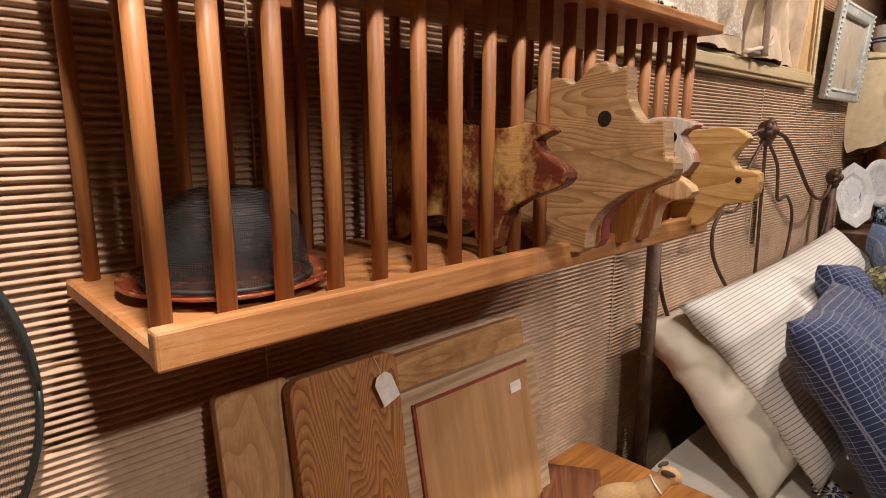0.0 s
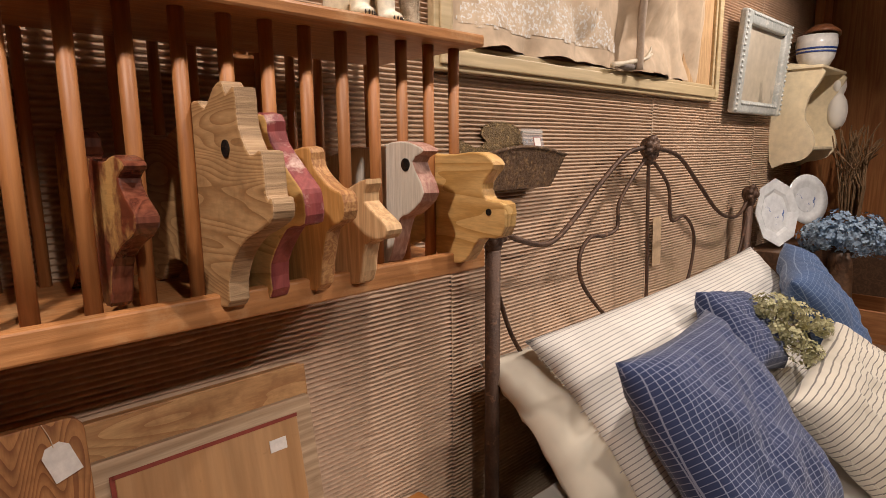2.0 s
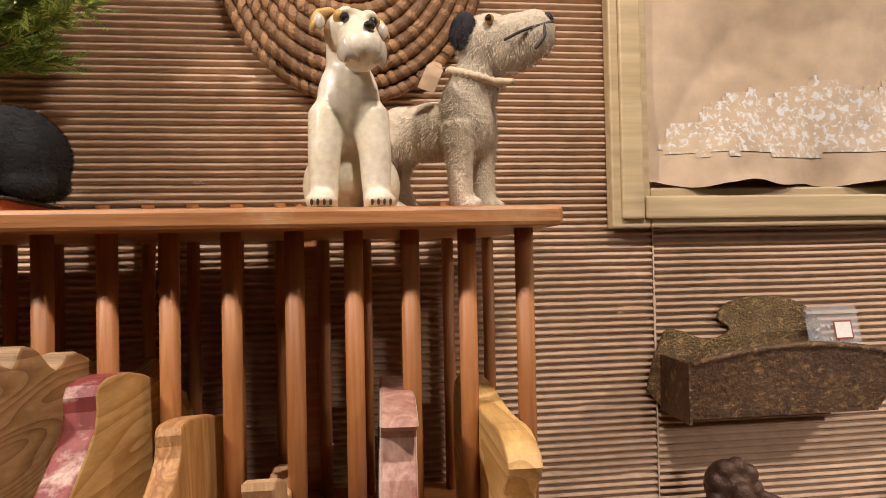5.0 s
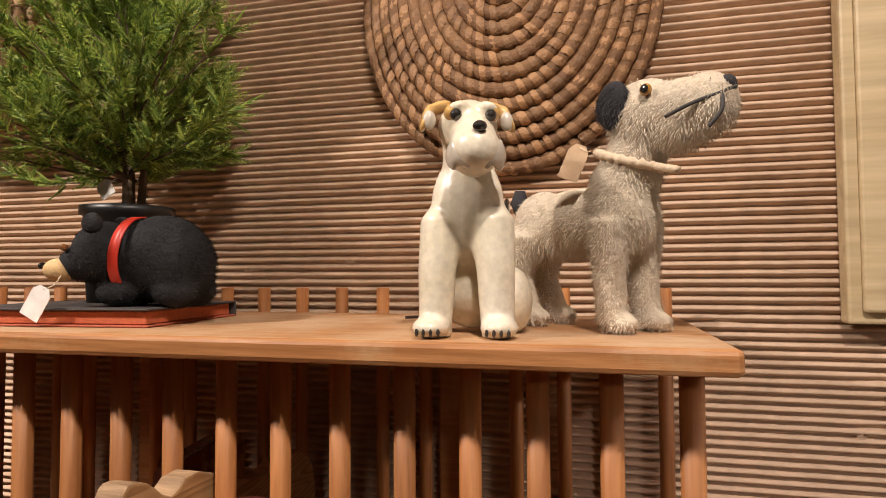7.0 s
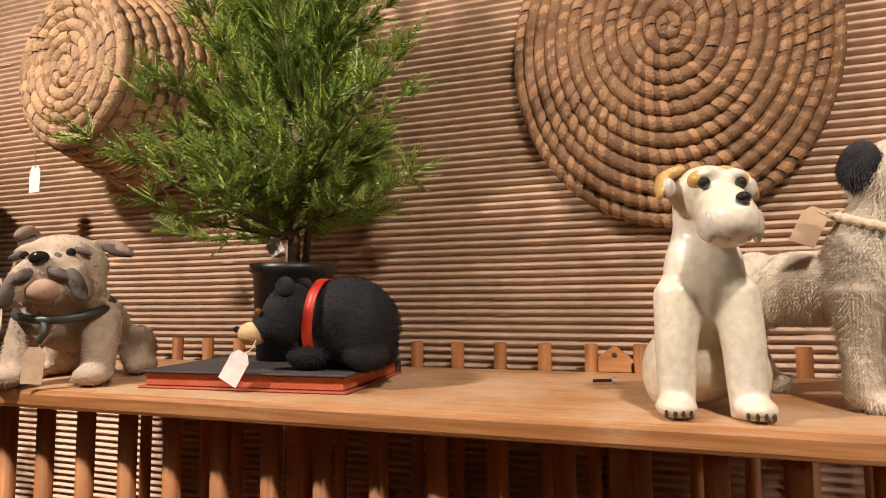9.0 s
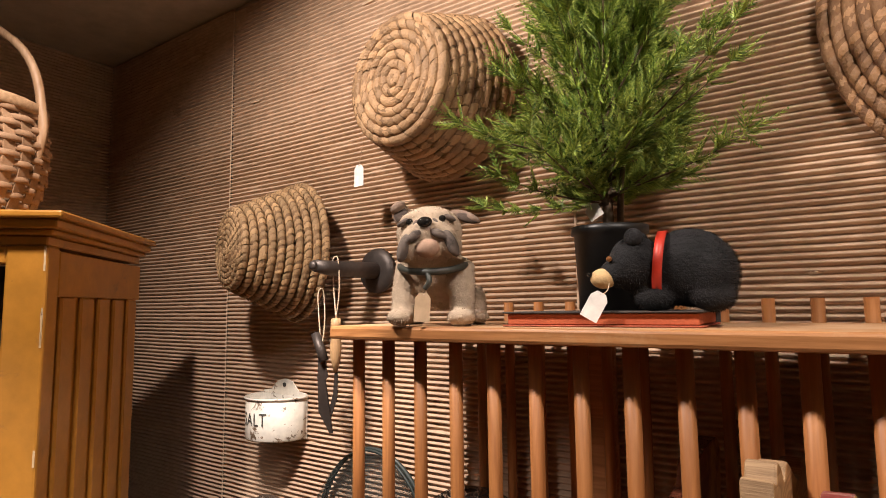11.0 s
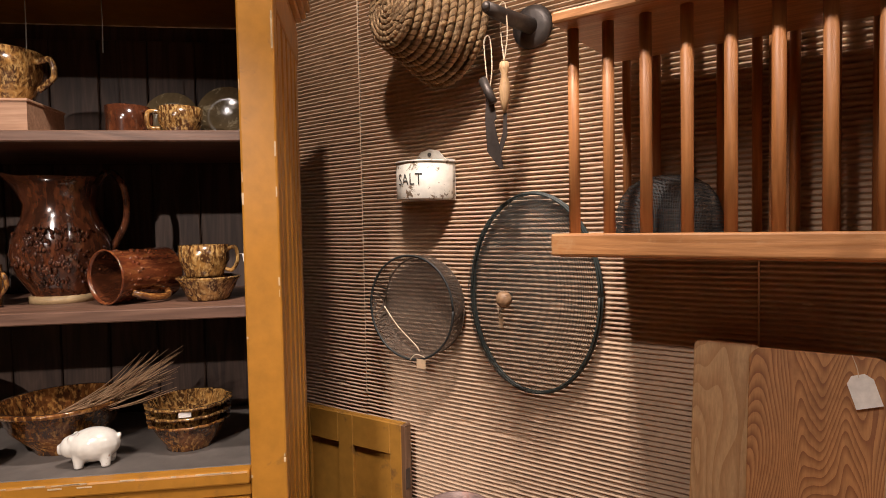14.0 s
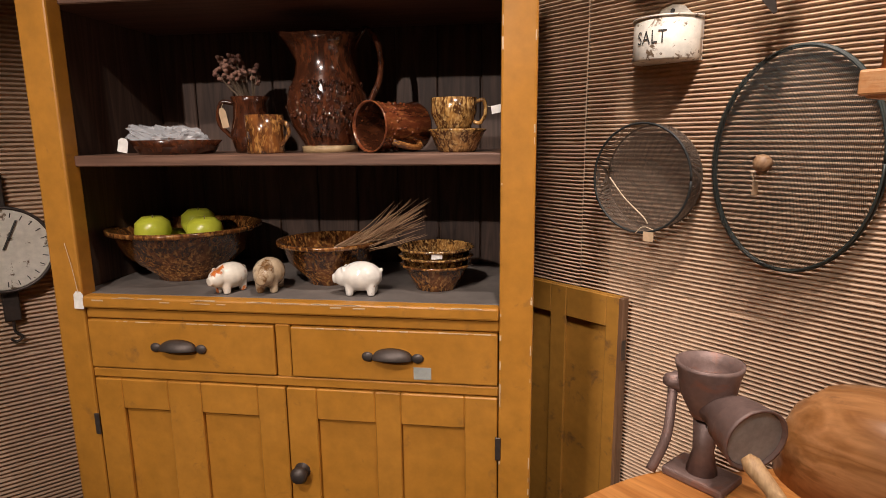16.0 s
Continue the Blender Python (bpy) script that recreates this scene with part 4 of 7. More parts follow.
# plush bulldog at the rack's end
BULL_FUR = surf("worn_grey_tan_plush", (0.40, 0.30, 0.21), (0.52, 0.41, 0.30), 30, 0.95, 0.6, spots=(0.27, 0.20, 0.15), spot_scale=14, spot_lo=0.55, spot_hi=0.72, distance=0.003)
DARK_FUR = surf("dark_brown_plush", (0.05, 0.036, 0.03), (0.10, 0.07, 0.055), 40, 0.95, 0.6)
bull = figure("toy_bulldog", pose(0.288, 0.508, TOP, 0, 0, 25) @ Matrix.Scale(0.99, 4), "worn grey tan plush toy bulldog with leather collar", "toy dog")
BULL_HEAD = pose(-0.004, -0.024, 0.104) @ pose(0, 0, 0, -12, -5, 6) @ pose(0, 0.026, -0.108)
bm = bmesh.new()
ball(bm, (0.004, 0.022, 0.060), (0.038, 0.062, 0.038), (-16, 0, 0))
ball(bm, (0, -0.010, 0.074), (0.040, 0.032, 0.044))
hb = bmesh.new()
ball(hb, (0, -0.030, 0.126), (0.045, 0.038, 0.036))
ball(hb, (0, -0.030, 0.106), (0.043, 0.036, 0.030))
ball(hb, (0, -0.062, 0.114), (0.030, 0.022, 0.018))
ball(hb, (0, -0.062, 0.095), (0.022, 0.018, 0.017))
for s in (-1, 1):
    ball(hb, (s * 0.024, -0.060, 0.102), (0.0145, 0.019, 0.024), (0, s * -14, 0))
    ball(hb, (s * 0.019, -0.056, 0.138), (0.017, 0.012, 0.009), (0, s * 12, 0))
merged(bm, hb, BULL_HEAD)
for s in (-1, 1):
    tube(bm, [(s * 0.030, -0.016, 0.078), (s * 0.038, -0.030, 0.042), (s * 0.039, -0.036, 0.012)], [0.024, 0.0175, 0.016], 12)
    ball(bm, (s * 0.039, -0.046, 0.0115), (0.019, 0.022, 0.0115))
    ball(bm, (s * 0.042, 0.062, 0.028), (0.019, 0.032, 0.030))
    ball(bm, (s * 0.050, 0.052, 0.010), (0.015, 0.034, 0.010))
furred("body", fused(bm, 0.0028), BULL_FUR, bull, 0.0024, 8000, 6, 0.0004)
BROWN_FUR = surf("brown_ear_plush", (0.16, 0.105, 0.075), (0.27, 0.19, 0.14), 40, 0.95, 0.6)
GREY_FUR = surf("grey_muzzle_plush", (0.07, 0.055, 0.046), (0.18, 0.14, 0.115), 40, 0.95, 0.6, spots=(0.05, 0.038, 0.032), spot_scale=60, spot_lo=0.52, spot_hi=0.66)
for s in (-1, 1):
    b, lining = bmesh.new(), bmesh.new()
    if s < 0:
        ball(b, (-0.036, -0.016, 0.160), (0.014, 0.006, 0.019), (0, -22, 0))
        ball(b, (-0.041, -0.022, 0.171), (0.012, 0.008, 0.007), (0, -30, 0))
        ball(lining, (-0.036, -0.0205, 0.158), (0.0105, 0.0040, 0.014), (0, -22, 0))
    else:
        ball(b, (0.046, -0.020, 0.149), (0.020, 0.010, 0.0075), (0, 20, 0))
        ball(b, (0.058, -0.026, 0.141), (0.013, 0.009, 0.006), (0, 28, 0))
        ball(lining, (0.052, -0.0290, 0.1415), (0.016, 0.0045, 0.0062), (0, 24, 0))
    ear = part("ear", fused(b, 0.0016), BROWN_FUR, bull, "soft folded ear", smooth=True, at=BULL_HEAD)
    part("ear_lining", lining, DARK_FUR, ear, "dark ear lining", smooth=True)
    ball(b := bmesh.new(), (s * 0.021, -0.0655, 0.1310), (0.0046, 0.0034, 0.0046))
    part("eye", b, BLACK_GLOSS, bull, "dark glass eye", smooth=True, at=BULL_HEAD)
    b = bmesh.new()
    ball(b, (s * 0.026, -0.0600, 0.1345), (0.0145, 0.0070, 0.0042), (0, s * 26, 0))
    ball(b, (s * 0.013, -0.0720, 0.1240), (0.0035, 0.0062, 0.0075), (0, s * -30, 0))
    part("brow", fused(b, 0.0014), GREY_FUR, bull, "dark wrinkle round the eye", smooth=True, at=BULL_HEAD)
    b = bmesh.new()
    ball(b, (s * 0.0295, -0.0720, 0.095), (0.0080, 0.0100, 0.0200), (0, s * -20, 0))
    ball(b, (s * 0.0150, -0.0800, 0.106), (0.0120, 0.0060, 0.0060), (0, s * 34, 0))
    part("lip", fused(b, 0.0015), GREY_FUR, bull, "grey drooping lip", smooth=True, at=BULL_HEAD)
ball(b := bmesh.new(), (0, -0.0850, 0.1215), (0.0095, 0.0058, 0.0068))
part("nose", b, BLACK_GLOSS, bull, "black nose", smooth=True, at=BULL_HEAD)
ball(b := bmesh.new(), (0, -0.0705, 0.092), (0.0165, 0.0125, 0.0125))
part("mouth", b, surf("faded_pink_felt", (0.34, 0.21, 0.14), (0.42, 0.27, 0.19), 40, 0.9, 0.3), bull, "faded pink felt mouth", smooth=True, at=BULL_HEAD)
LEATHER = surf("dark_green_black_leather", (0.03, 0.035, 0.028), (0.06, 0.06, 0.05), 40, 0.45, 0.2)
ringp = [(0.0435 * math.cos(a), -0.026 + 0.0395 * math.sin(a), 0.080 + 0.012 * math.sin(a)) for a in (2 * math.pi * i / 40 for i in range(41))]
tube(b := bmesh.new(), ringp, 0.0046, 8)
part("collar", b, LEATHER, bull, "dark leather collar", smooth=True)
tube(b := bmesh.new(), smooth_path([(0, -0.066, 0.067), (0.003, -0.070, 0.056), (-0.003, -0.068, 0.047)]), 0.0035, 8)
part("buckle", b, LEATHER, bull, smooth=True)
swing_tag(bull, KRAFT_TAG, pose(-0.006, -0.070, 0.024, 0, 4, 0), (-0.002, -0.068, 0.048), 0.020, 0.036)

# a screw and a small house-shaped hanger lying by the back dowels
b = tube(bmesh.new(), [(0, 0, 0.003), (0.018, 0.002, 0.0035)], 0.0016, 8)
b2 = part("screw_shank", b, IRON, None)
screw = thing("wood_screw", pose(0.826, 0.622, TOP, 0, 0, 8), "loose steel wood screw on the rack top", "screw")
b2.parent = screw
part("screw_head", tube(bmesh.new(), [(0.018, 0.002, 0.0035), (0.021, 0.0024, 0.0035)], [0.002, 0.004], 12), surf("bright_steel", (0.55, 0.55, 0.55), (0.65, 0.65, 0.65), 40, 0.3, 0, metal=1.0), screw)
hanger = thing("picture_hanger", pose(0.843, 0.7215, TOP), "small house-shaped wooden hanger behind the rack top", "hanger")
b = slab(bmesh.new(), [(-0.018, 0), (0.018, 0), (0.018, 0.016), (0, 0.030), (-0.018, 0.016)], 0.005)
part("plate", b, RACK, hanger)
ball(b := bmesh.new(), (0, -0.0005, 0.019), (0.003, 0.0012, 0.003))
part("nail_head", b, IRON, hanger)

# ---- coiled straw work ----
# straw and rush are darkened: the shade between stitches is in their colour
STRAW = surf("coiled_straw", (0.13, 0.060, 0.024), (0.24, 0.125, 0.052), 60, 0.75, 0.7, distance=0.003)
WRAP = surf("split_cane_wrapping", (0.22, 0.112, 0.046), (0.36, 0.195, 0.086), 60, 0.5, 0.9, distance=0.003, island=0.32)
DARKENED_RUSH = surf("pale_rush", (0.15, 0.08, 0.035), (0.26, 0.155, 0.075), 60, 0.8, 0.7, distance=0.003)


def coiled(ob, rings, coil, wrap_gap, wrap_w, seed, straw, wrap, sx=1.0, slant=0.35):
    """Coils of straw (ring radius, height) sewn with cane; axis z."""
    rnd = random.Random(seed)
    body, sew = bmesh.new(), bmesh.new()
    for k, (r, h) in enumerate(rings):
        n = max(14, int(2 * math.pi * r / 0.008))
        ph = rnd.uniform(0, 6)
        pts = [(r * sx * math.cos(2 * math.pi * i / n), r * math.sin(2 * math.pi * i / n), h + 0.0012 * math.sin(5 * 2 * math.pi * i / n + ph)) for i in range(n + 1)]
        tube(body, pts, [coil * (1 + 0.06 * math.sin(i * 1.7 + ph)) for i in range(n + 1)], 8)
        count = max(5, int(2 * math.pi * r / wrap_gap))
        nr, nh = rings[max(k - 1, 0)]
        for j in range(count):
            a = 2 * math.pi * (j + 0.5 * (k % 2) + rnd.uniform(-0.12, 0.12)) / count
            w = wrap_w * rnd.uniform(0.8, 1.2) / max(r, 0.01)
            loops = []
            for s in (-0.5, 0.0, 0.5):
                loop = []
                for q in range(9):
                    b = math.pi * 2 * q / 9
                    rr = r + coil * (1.20 if s == 0 else 1.06) * math.cos(b)
                    aa = a + s * w + slant * w * math.cos(b)
                    loop.append((rr * sx * math.cos(aa), rr * math.sin(aa), h + coil * math.sin(b) * (1.20 if s == 0 else 1.06)))
                loops.append(loop)
            ring_skin(sew, loops, False)
    tagged(part("coil", body, straw, ob, "straw coils coloured dark like shaded gaps", smooth=True), kind="stuff")
    tagged(part("cane_stitch", sew, wrap, ob, "split cane stitches round the coils", smooth=True), kind="stuff")


mat = thing("straw_mat", pose(0.914, 0.752, 2.040, 90, 0, 0), "large round coiled straw tray hung on the wall", "straw tray", "straw work on the wall")
coiled(mat, [(0.008 + 0.0170 * i, 0.001 + 0.044 * (1 - (i / 12) ** 2.6)) for i in range(13)], 0.0088, 0.0180, 0.0108, 1, STRAW, WRAP, 0.83)
bask1 = thing("straw_basket", pose(0.150, 0.745, 2.062, 90, 0, -6), "coiled straw basket hung with its base outwards", "basket", "straw work on the wall")
coiled(bask1, [(0.008 + 0.0165 * i, 0.140) for i in range(6)] + [(0.104 + 0.0052 * i, 0.134 - 0.0155 * i) for i in range(9)], 0.0088, 0.021, 0.0195, 2, DARKENED_RUSH, surf("tan_rush_wrap", (0.29, 0.165, 0.075), (0.42, 0.255, 0.13), 60, 0.6, 0.9, distance=0.003, island=0.25))
swing_tag(bask1, PAPER_TAG, pose(-0.150, -0.134, 0.09, -90, 0, 0), (-0.09, -0.07, 0.135), 0.026, 0.042)
bask2 = thing("straw_basket", pose(-0.238, 0.728, 1.800, 90, 0, -17) @ Matrix.Scale(0.93, 4), "coarse rush basket hung with its base outwards", "basket", "straw work on the wall")
coiled(bask2, [(0.010 + 0.0125 * i, 0.165 - 0.001 * i) for i in range(6)] + [(0.083 + 0.0078 * i, 0.156 - 0.0165 * i) for i in range(10)], 0.0080, 0.0150, 0.0112, 3, DARKENED_RUSH, surf("yellow_rush_wrap", (0.30, 0.18, 0.082), (0.43, 0.275, 0.14), 60, 0.7, 0.9, distance=0.003, island=0.3), 1.0, 0.7)

# ---- iron bracket with hanging tools ----
bracket = thing("iron_bracket", pose(-0.040, 0.762, 1.752), "dark iron wall bracket with hanging tools", "bracket")
part("plate", lathe(bmesh.new(), [(0, 0.012), (0.030, 0.011), (0.044, 0.006), (0.046, 0.0), (0, 0)], 28), IRON, bracket, smooth=True, at=pose(0, 0, 0, 90, 0, 0))
part("arm", tube(bmesh.new(), [(0, -0.01, 0), (-0.008, -0.06, 0), (-0.018, -0.12, 0.001), (-0.022, -0.150, 0.004)], [0.017, 0.016, 0.014, 0.011], 14), IRON, bracket, smooth=True)
part("arm_tip", lathe(bmesh.new(), [(0, 0.006), (0.006, 0.006), (0.010, 0.0), (0.007, -0.003), (0, -0.003)], 14), IRON, bracket, smooth=True, at=pose(-0.0225, -0.153, 0.004, 90, 0, 0))
for k, (x, y, z0, z1, kind) in enumerate(((-0.050, 0.655, 1.745, 1.66, 0), (-0.083, 0.650, 1.690, 1.60, 1))):
    tool = thing("hand_tool", pose(x, y, z1), ("wooden handled hook knife hanging from twine" if kind == 0 else "dark iron scraper hanging from twine"), "tool", "tools on the bracket")
    part("loop", tube(bmesh.new(), smooth_path([(0, 0, 0.0), (0.008, 0, 0.05), (0.004, 0, 0.11), (-0.008, -0.002, 0.105), (-0.006, 0, 0.05), (0, 0, 0)]), 0.0013, 6), STRING, tool, smooth=True)
    if kind == 0:
        part("handle", lathe(bmesh.new(), [(0, 0.0), (0.009, -0.002), (0.010, -0.015), (0.006, -0.025), (0.011, -0.05), (0.010, -0.075), (0.004, -0.10), (0, -0.102)], 14), PALE_WOOD, tool, "turned pale wooden handle", smooth=True)
        part("blade", slab(bmesh.new(), [(-0.003, -0.10), (0.004, -0.10), (0.004, -0.145), (-0.012, -0.185), (-0.018, -0.175), (-0.006, -0.14)], 0.002), IRON, tool)
    else:
        part("blade", slab(bmesh.new(), [(-0.006, 0.01), (0.004, 0.01), (0.016, -0.05), (0.010, -0.055), (0.030, -0.150), (0.024, -0.152), (-0.006, -0.115), (-0.010, -0.05)], 0.003), IRON, tool)
        part("grip", tube(bmesh.new(), [(-0.012, -0.004, 0.03), (0.012, -0.004, -0.02)], 0.009, 10), IRON, tool, smooth=True)

# ---- enamel salt box ----
ENAMEL = surf("chipped_white_enamel", (0.66, 0.61, 0.52), (0.74, 0.70, 0.62), 16, 0.35, 0.1, spots=(0.16, 0.11, 0.07), spot_scale=42, spot_lo=0.585, spot_hi=0.64, coat=0.2)
salt = thing("salt_box", pose(-0.316, 0.760, 1.398), "chipped white enamel salt box with black lettering", "salt box")
SW, SD, SH = 0.072, 0.086, 0.088
bm = bmesh.new()
prof = [(-SW, 0.0)] + [(-SW * math.cos(math.pi * i / 20), -0.012 - (SD - 0.012) * math.sin(math.pi * i / 20)) for i in range(21)] + [(SW, 0.0)]
outer = [[(x * f, y * f, z) for x, y in prof] for z, f in ((0.0, 0.97), (0.004, 1.0), (SH, 1.0))]
inner = [[(x * 0.97, y * 0.965 - 0.001, z) for x, y in prof] for z in (SH, 0.006)]
ring_skin(bm, outer + inner)
part("body", bm, ENAMEL, salt, smooth=True)
tube(b := bmesh.new(), [(x * 1.01, y * 1.01, SH) for x, y in prof], 0.0026, 8)
part("rim", b, ENAMEL, salt, "worn dark-edged rim", smooth=True)
b = slab(bmesh.new(), [(-SW, 0.0), (SW, 0.0), (SW, SH + 0.006), (0.045, SH + 0.010), (0.025, SH + 0.030), (0, SH + 0.036), (-0.025, SH + 0.030), (-0.045, SH + 0.010), (-SW, SH + 0.006)], 0.003)
b.transform(Matrix.Translation((0, 0.0005, 0)))
part("back", b, ENAMEL, salt)
part("hole", lathe(bmesh.new(), [(0, 0.001), (0.005, 0.001), (0.005, -0.001), (0, -0.001)], 14), INK, salt, at=pose(0, -0.0005, SH + 0.022, 90, 0, 0))
cu = bpy.data.curves.new("salt_lettering", "FONT")
cu.body, cu.size, cu.extrude, cu.align_x, cu.space_character = "SALT", 0.033, 0.0, "CENTER", 1.05
tmp = new("salt_lettering", cu)
me = bpy.data.meshes.new_from_object(tmp.evaluated_get(bpy.context.evaluated_depsgraph_get()))
bpy.data.objects.remove(tmp)
for v in me.vertices:
    a = (v.co.x + 0.004) / 0.080
    v.co = Vector((SW * 1.012 * math.sin(a), -0.012 - (SD - 0.012) * 1.012 * math.cos(a) - 0.0006, 0.034 + v.co.y * 1.15))
me.materials.append(INK)
letters = new("lettering", me)
letters.parent = salt
tagged(letters, "black serif letters SALT")

# ---- round sieve ----
sieve = thing("round_sieve", pose(-0.338, 0.700, 1.146, 90, 0, 0), "round wire sieve with thin hoop hung on the wall", "sieve")
SR = 0.123
HOOP = surf("brown_tin", (0.13, 0.09, 0.06), (0.20, 0.14, 0.10), 30, 0.5, 0.2, metal=0.5)
ob = part("hoop", lathe(bmesh.new(), [(SR - 0.004, -0.052), (SR, -0.003)], 56), gauze_mat("hoop_gauze", (0.11, 0.08, 0.06), 0.0026, 0.34), sieve, "fine wire side of the sieve", smooth=True)
unwrap_flat(ob, 0, 2)
tube(b := bmesh.new(), [((SR - 0.004) * math.cos(2 * math.pi * i / 56), (SR - 0.004) * math.sin(2 * math.pi * i / 56), -0.052) for i in range(57)], 0.0022, 8)
part("back_wire", b, HOOP, sieve, smooth=True)
tube(b := bmesh.new(), [(SR * math.cos(2 * math.pi * i / 56), SR * math.sin(2 * math.pi * i / 56), 0.0) for i in range(57)], 0.0028, 8)
part("rim_wire", b, WIRE, sieve, smooth=True)
ob = part("gauze", lathe(bmesh.new(), [(0, -0.050), (SR - 0.002, -0.050)], 56), SIEVE_GAUZE, sieve)
unwrap_flat(ob, 0, 1)
part("string", tube(bmesh.new(), smooth_path([(-0.075, 0.0, 0.006), (-0.03, -0.045, 0.010), (0.02, -0.085, 0.008), (0.03, -0.100, 0.006)]), 0.0016, 6), STRING, sieve, smooth=True)
part("string", tube(bmesh.new(), smooth_path([(0.0, -0.125, 0.006), (0.02, -0.108, 0.007), (0.045, -0.112, 0.006)]), 0.0012, 6), STRING, sieve, smooth=True)
part("price_tag", boxed(0.020, -0.140, 0.004, 0.046, -0.118, 0.0048), KRAFT_TAG, sieve)

# ---- oval wire dome cover ----
cover = thing("wire_food_cover", pose(-0.042, 0.752, 1.190, 90, 0, 0), "large oval black wire food cover with wooden knob", "food cover")
RX, RZ = 0.150, 0.213
ob = part("gauze", lathe(bmesh.new(), [(0.0, 0.105), (0.35 * RX, 0.100), (0.65 * RX, 0.085), (0.86 * RX, 0.058), (0.97 * RX, 0.028), (RX, 0.0)], 64, 1.0, RZ / RX), gauze_mat("dark_green_wire_gauze", (0.028, 0.036, 0.034), 0.0021, 0.17), cover, smooth=True)
unwrap_flat(ob, 0, 1)
for zz, f, rr in ((0.0, 1.0, 0.0042), (0.010, 0.995, 0.0026)):
    tube(b := bmesh.new(), [(RX * f * math.cos(2 * math.pi * i / 72), RZ * f * math.sin(2 * math.pi * i / 72), zz) for i in range(73)], rr, 8)
    part("rim", b, surf("dark_green_painted_wire", (0.02, 0.028, 0.026), (0.04, 0.05, 0.046), 40, 0.5, 0.2), cover, smooth=True)
part("knob", lathe(bmesh.new(), [(0, 0.030), (0.012, 0.028), (0.017, 0.018), (0.014, 0.007), (0.007, 0.0), (0, 0)], 18), wood("knob_wood", (0.22, 0.12, 0.06), (0.36, 0.22, 0.12), "z", 40), cover, "turned brown wooden knob", smooth=True, at=pose(-0.004, 0.0, 0.104))
part("string", tube(bmesh.new(), smooth_path([(-0.004, -0.006, 0.110), (-0.012, -0.022, 0.112), (-0.026, -0.016, 0.108), (-0.020, -0.040, 0.106)]), 0.0016, 6), STRING, cover)
part("price_tag", boxed(-0.026, -0.060, 0.1035, -0.015, -0.034, 0.1043), KRAFT_TAG, cover)

# ---- mustard door leaning in the corner behind the cabinet ----
door = thing("spare_door", pose(-0.380, 0.730, 0, 0, 0, 183), "mustard painted panel door leaning against the wall", "door")
part("panel", boxed(0, 0.004, 0, 0.34, 0.016, 0.857), DARK_MUSTARD, door)
for x0, x1 in ((0.0, 0.035), (0.155, 0.205), (0.305, 0.34)):
    part("stile", boxed(x0, 0.0162, 0, x1, 0.026, 0.857, 0.002), DARK_MUSTARD, door)
for x0, x1 in ((0.0353, 0.1547), (0.2053, 0.3047)):
    part("door_rail", boxed(x0, 0.0162, 0.777, x1, 0.0255, 0.857, 0.002), DARK_MUSTARD, door)
part("edge", boxed(-0.012, 0.0, 0, -0.0003, 0.027, 0.857, 0.002), wood("brown_edge", (0.12, 0.06, 0.03), (0.20, 0.11, 0.06), "z", 20), door)
part("hinge", boxed(-0.014, 0.010, 0.70, -0.0125, 0.026, 0.75), IRON, door)

# ---- hanging scale on the other wall ----
scale = thing("hanging_scale", pose(CORNER_X, -0.445, 1.010), "round white enamel scale dial on an iron hanger", "scale")
part("dial", lathe(bmesh.new(), [(0, 0.030), (0.088, 0.030), (0.092, 0.027), (0.092, 0.0), (0, 0)], 48), ENAMEL, scale, smooth=False, at=pose(0.006, 0, 0, 90, 0, 90))
tube(b := bmesh.new(), [(0.036, 0.093 * math.cos(2 * math.pi * i / 48), 0.093 * math.sin(2 * math.pi * i / 48)) for i in range(49)], 0.0035, 8)
part("bezel", b, IRON, scale, smooth=True)
part("pointer", boxed(0.0375, -0.002, 0, 0.039, 0.002, 0.07), INK, scale, at=pose(0, 0, 0, -25, 0, 0))
for i in range(24):
    part("dial_mark", boxed(0.0362, -0.001, 0.072, 0.037, 0.001, 0.083), INK, scale, at=pose(0, 0, 0, 15 * i, 0, 0))
part("hanger", boxed(0.006, -0.016, 0.090, 0.020, 0.016, 0.165, 0.003), IRON, scale)
part("stem", boxed(0.006, -0.016, -0.165, 0.022, 0.016, -0.090, 0.003), IRON, scale)
part("hook", tube(bmesh.new(), smooth_path([(0.014, 0, -0.16), (0.014, 0, -0.19), (0.014, 0.012, -0.205), (0.014, 0.0, -0.215), (0.014, -0.010, -0.205)]), 0.003, 8), IRON, scale, smooth=True)

# ---- boards leaning on the wall, standing on the table ----
TAB = 0.700
GREY_PINE = wood("greyed_pine", (0.36, 0.25, 0.15), (0.50, 0.37, 0.24), "x", 20, 0.7, 0.4)
TAN_PANEL = wood("tan_painted_panel", (0.50, 0.28, 0.12), (0.57, 0.34, 0.16), "z", 6, 0.55, 0.2, wear=(0.36, 0.20, 0.09), wear_lo=0.64, wear_hi=0.72)


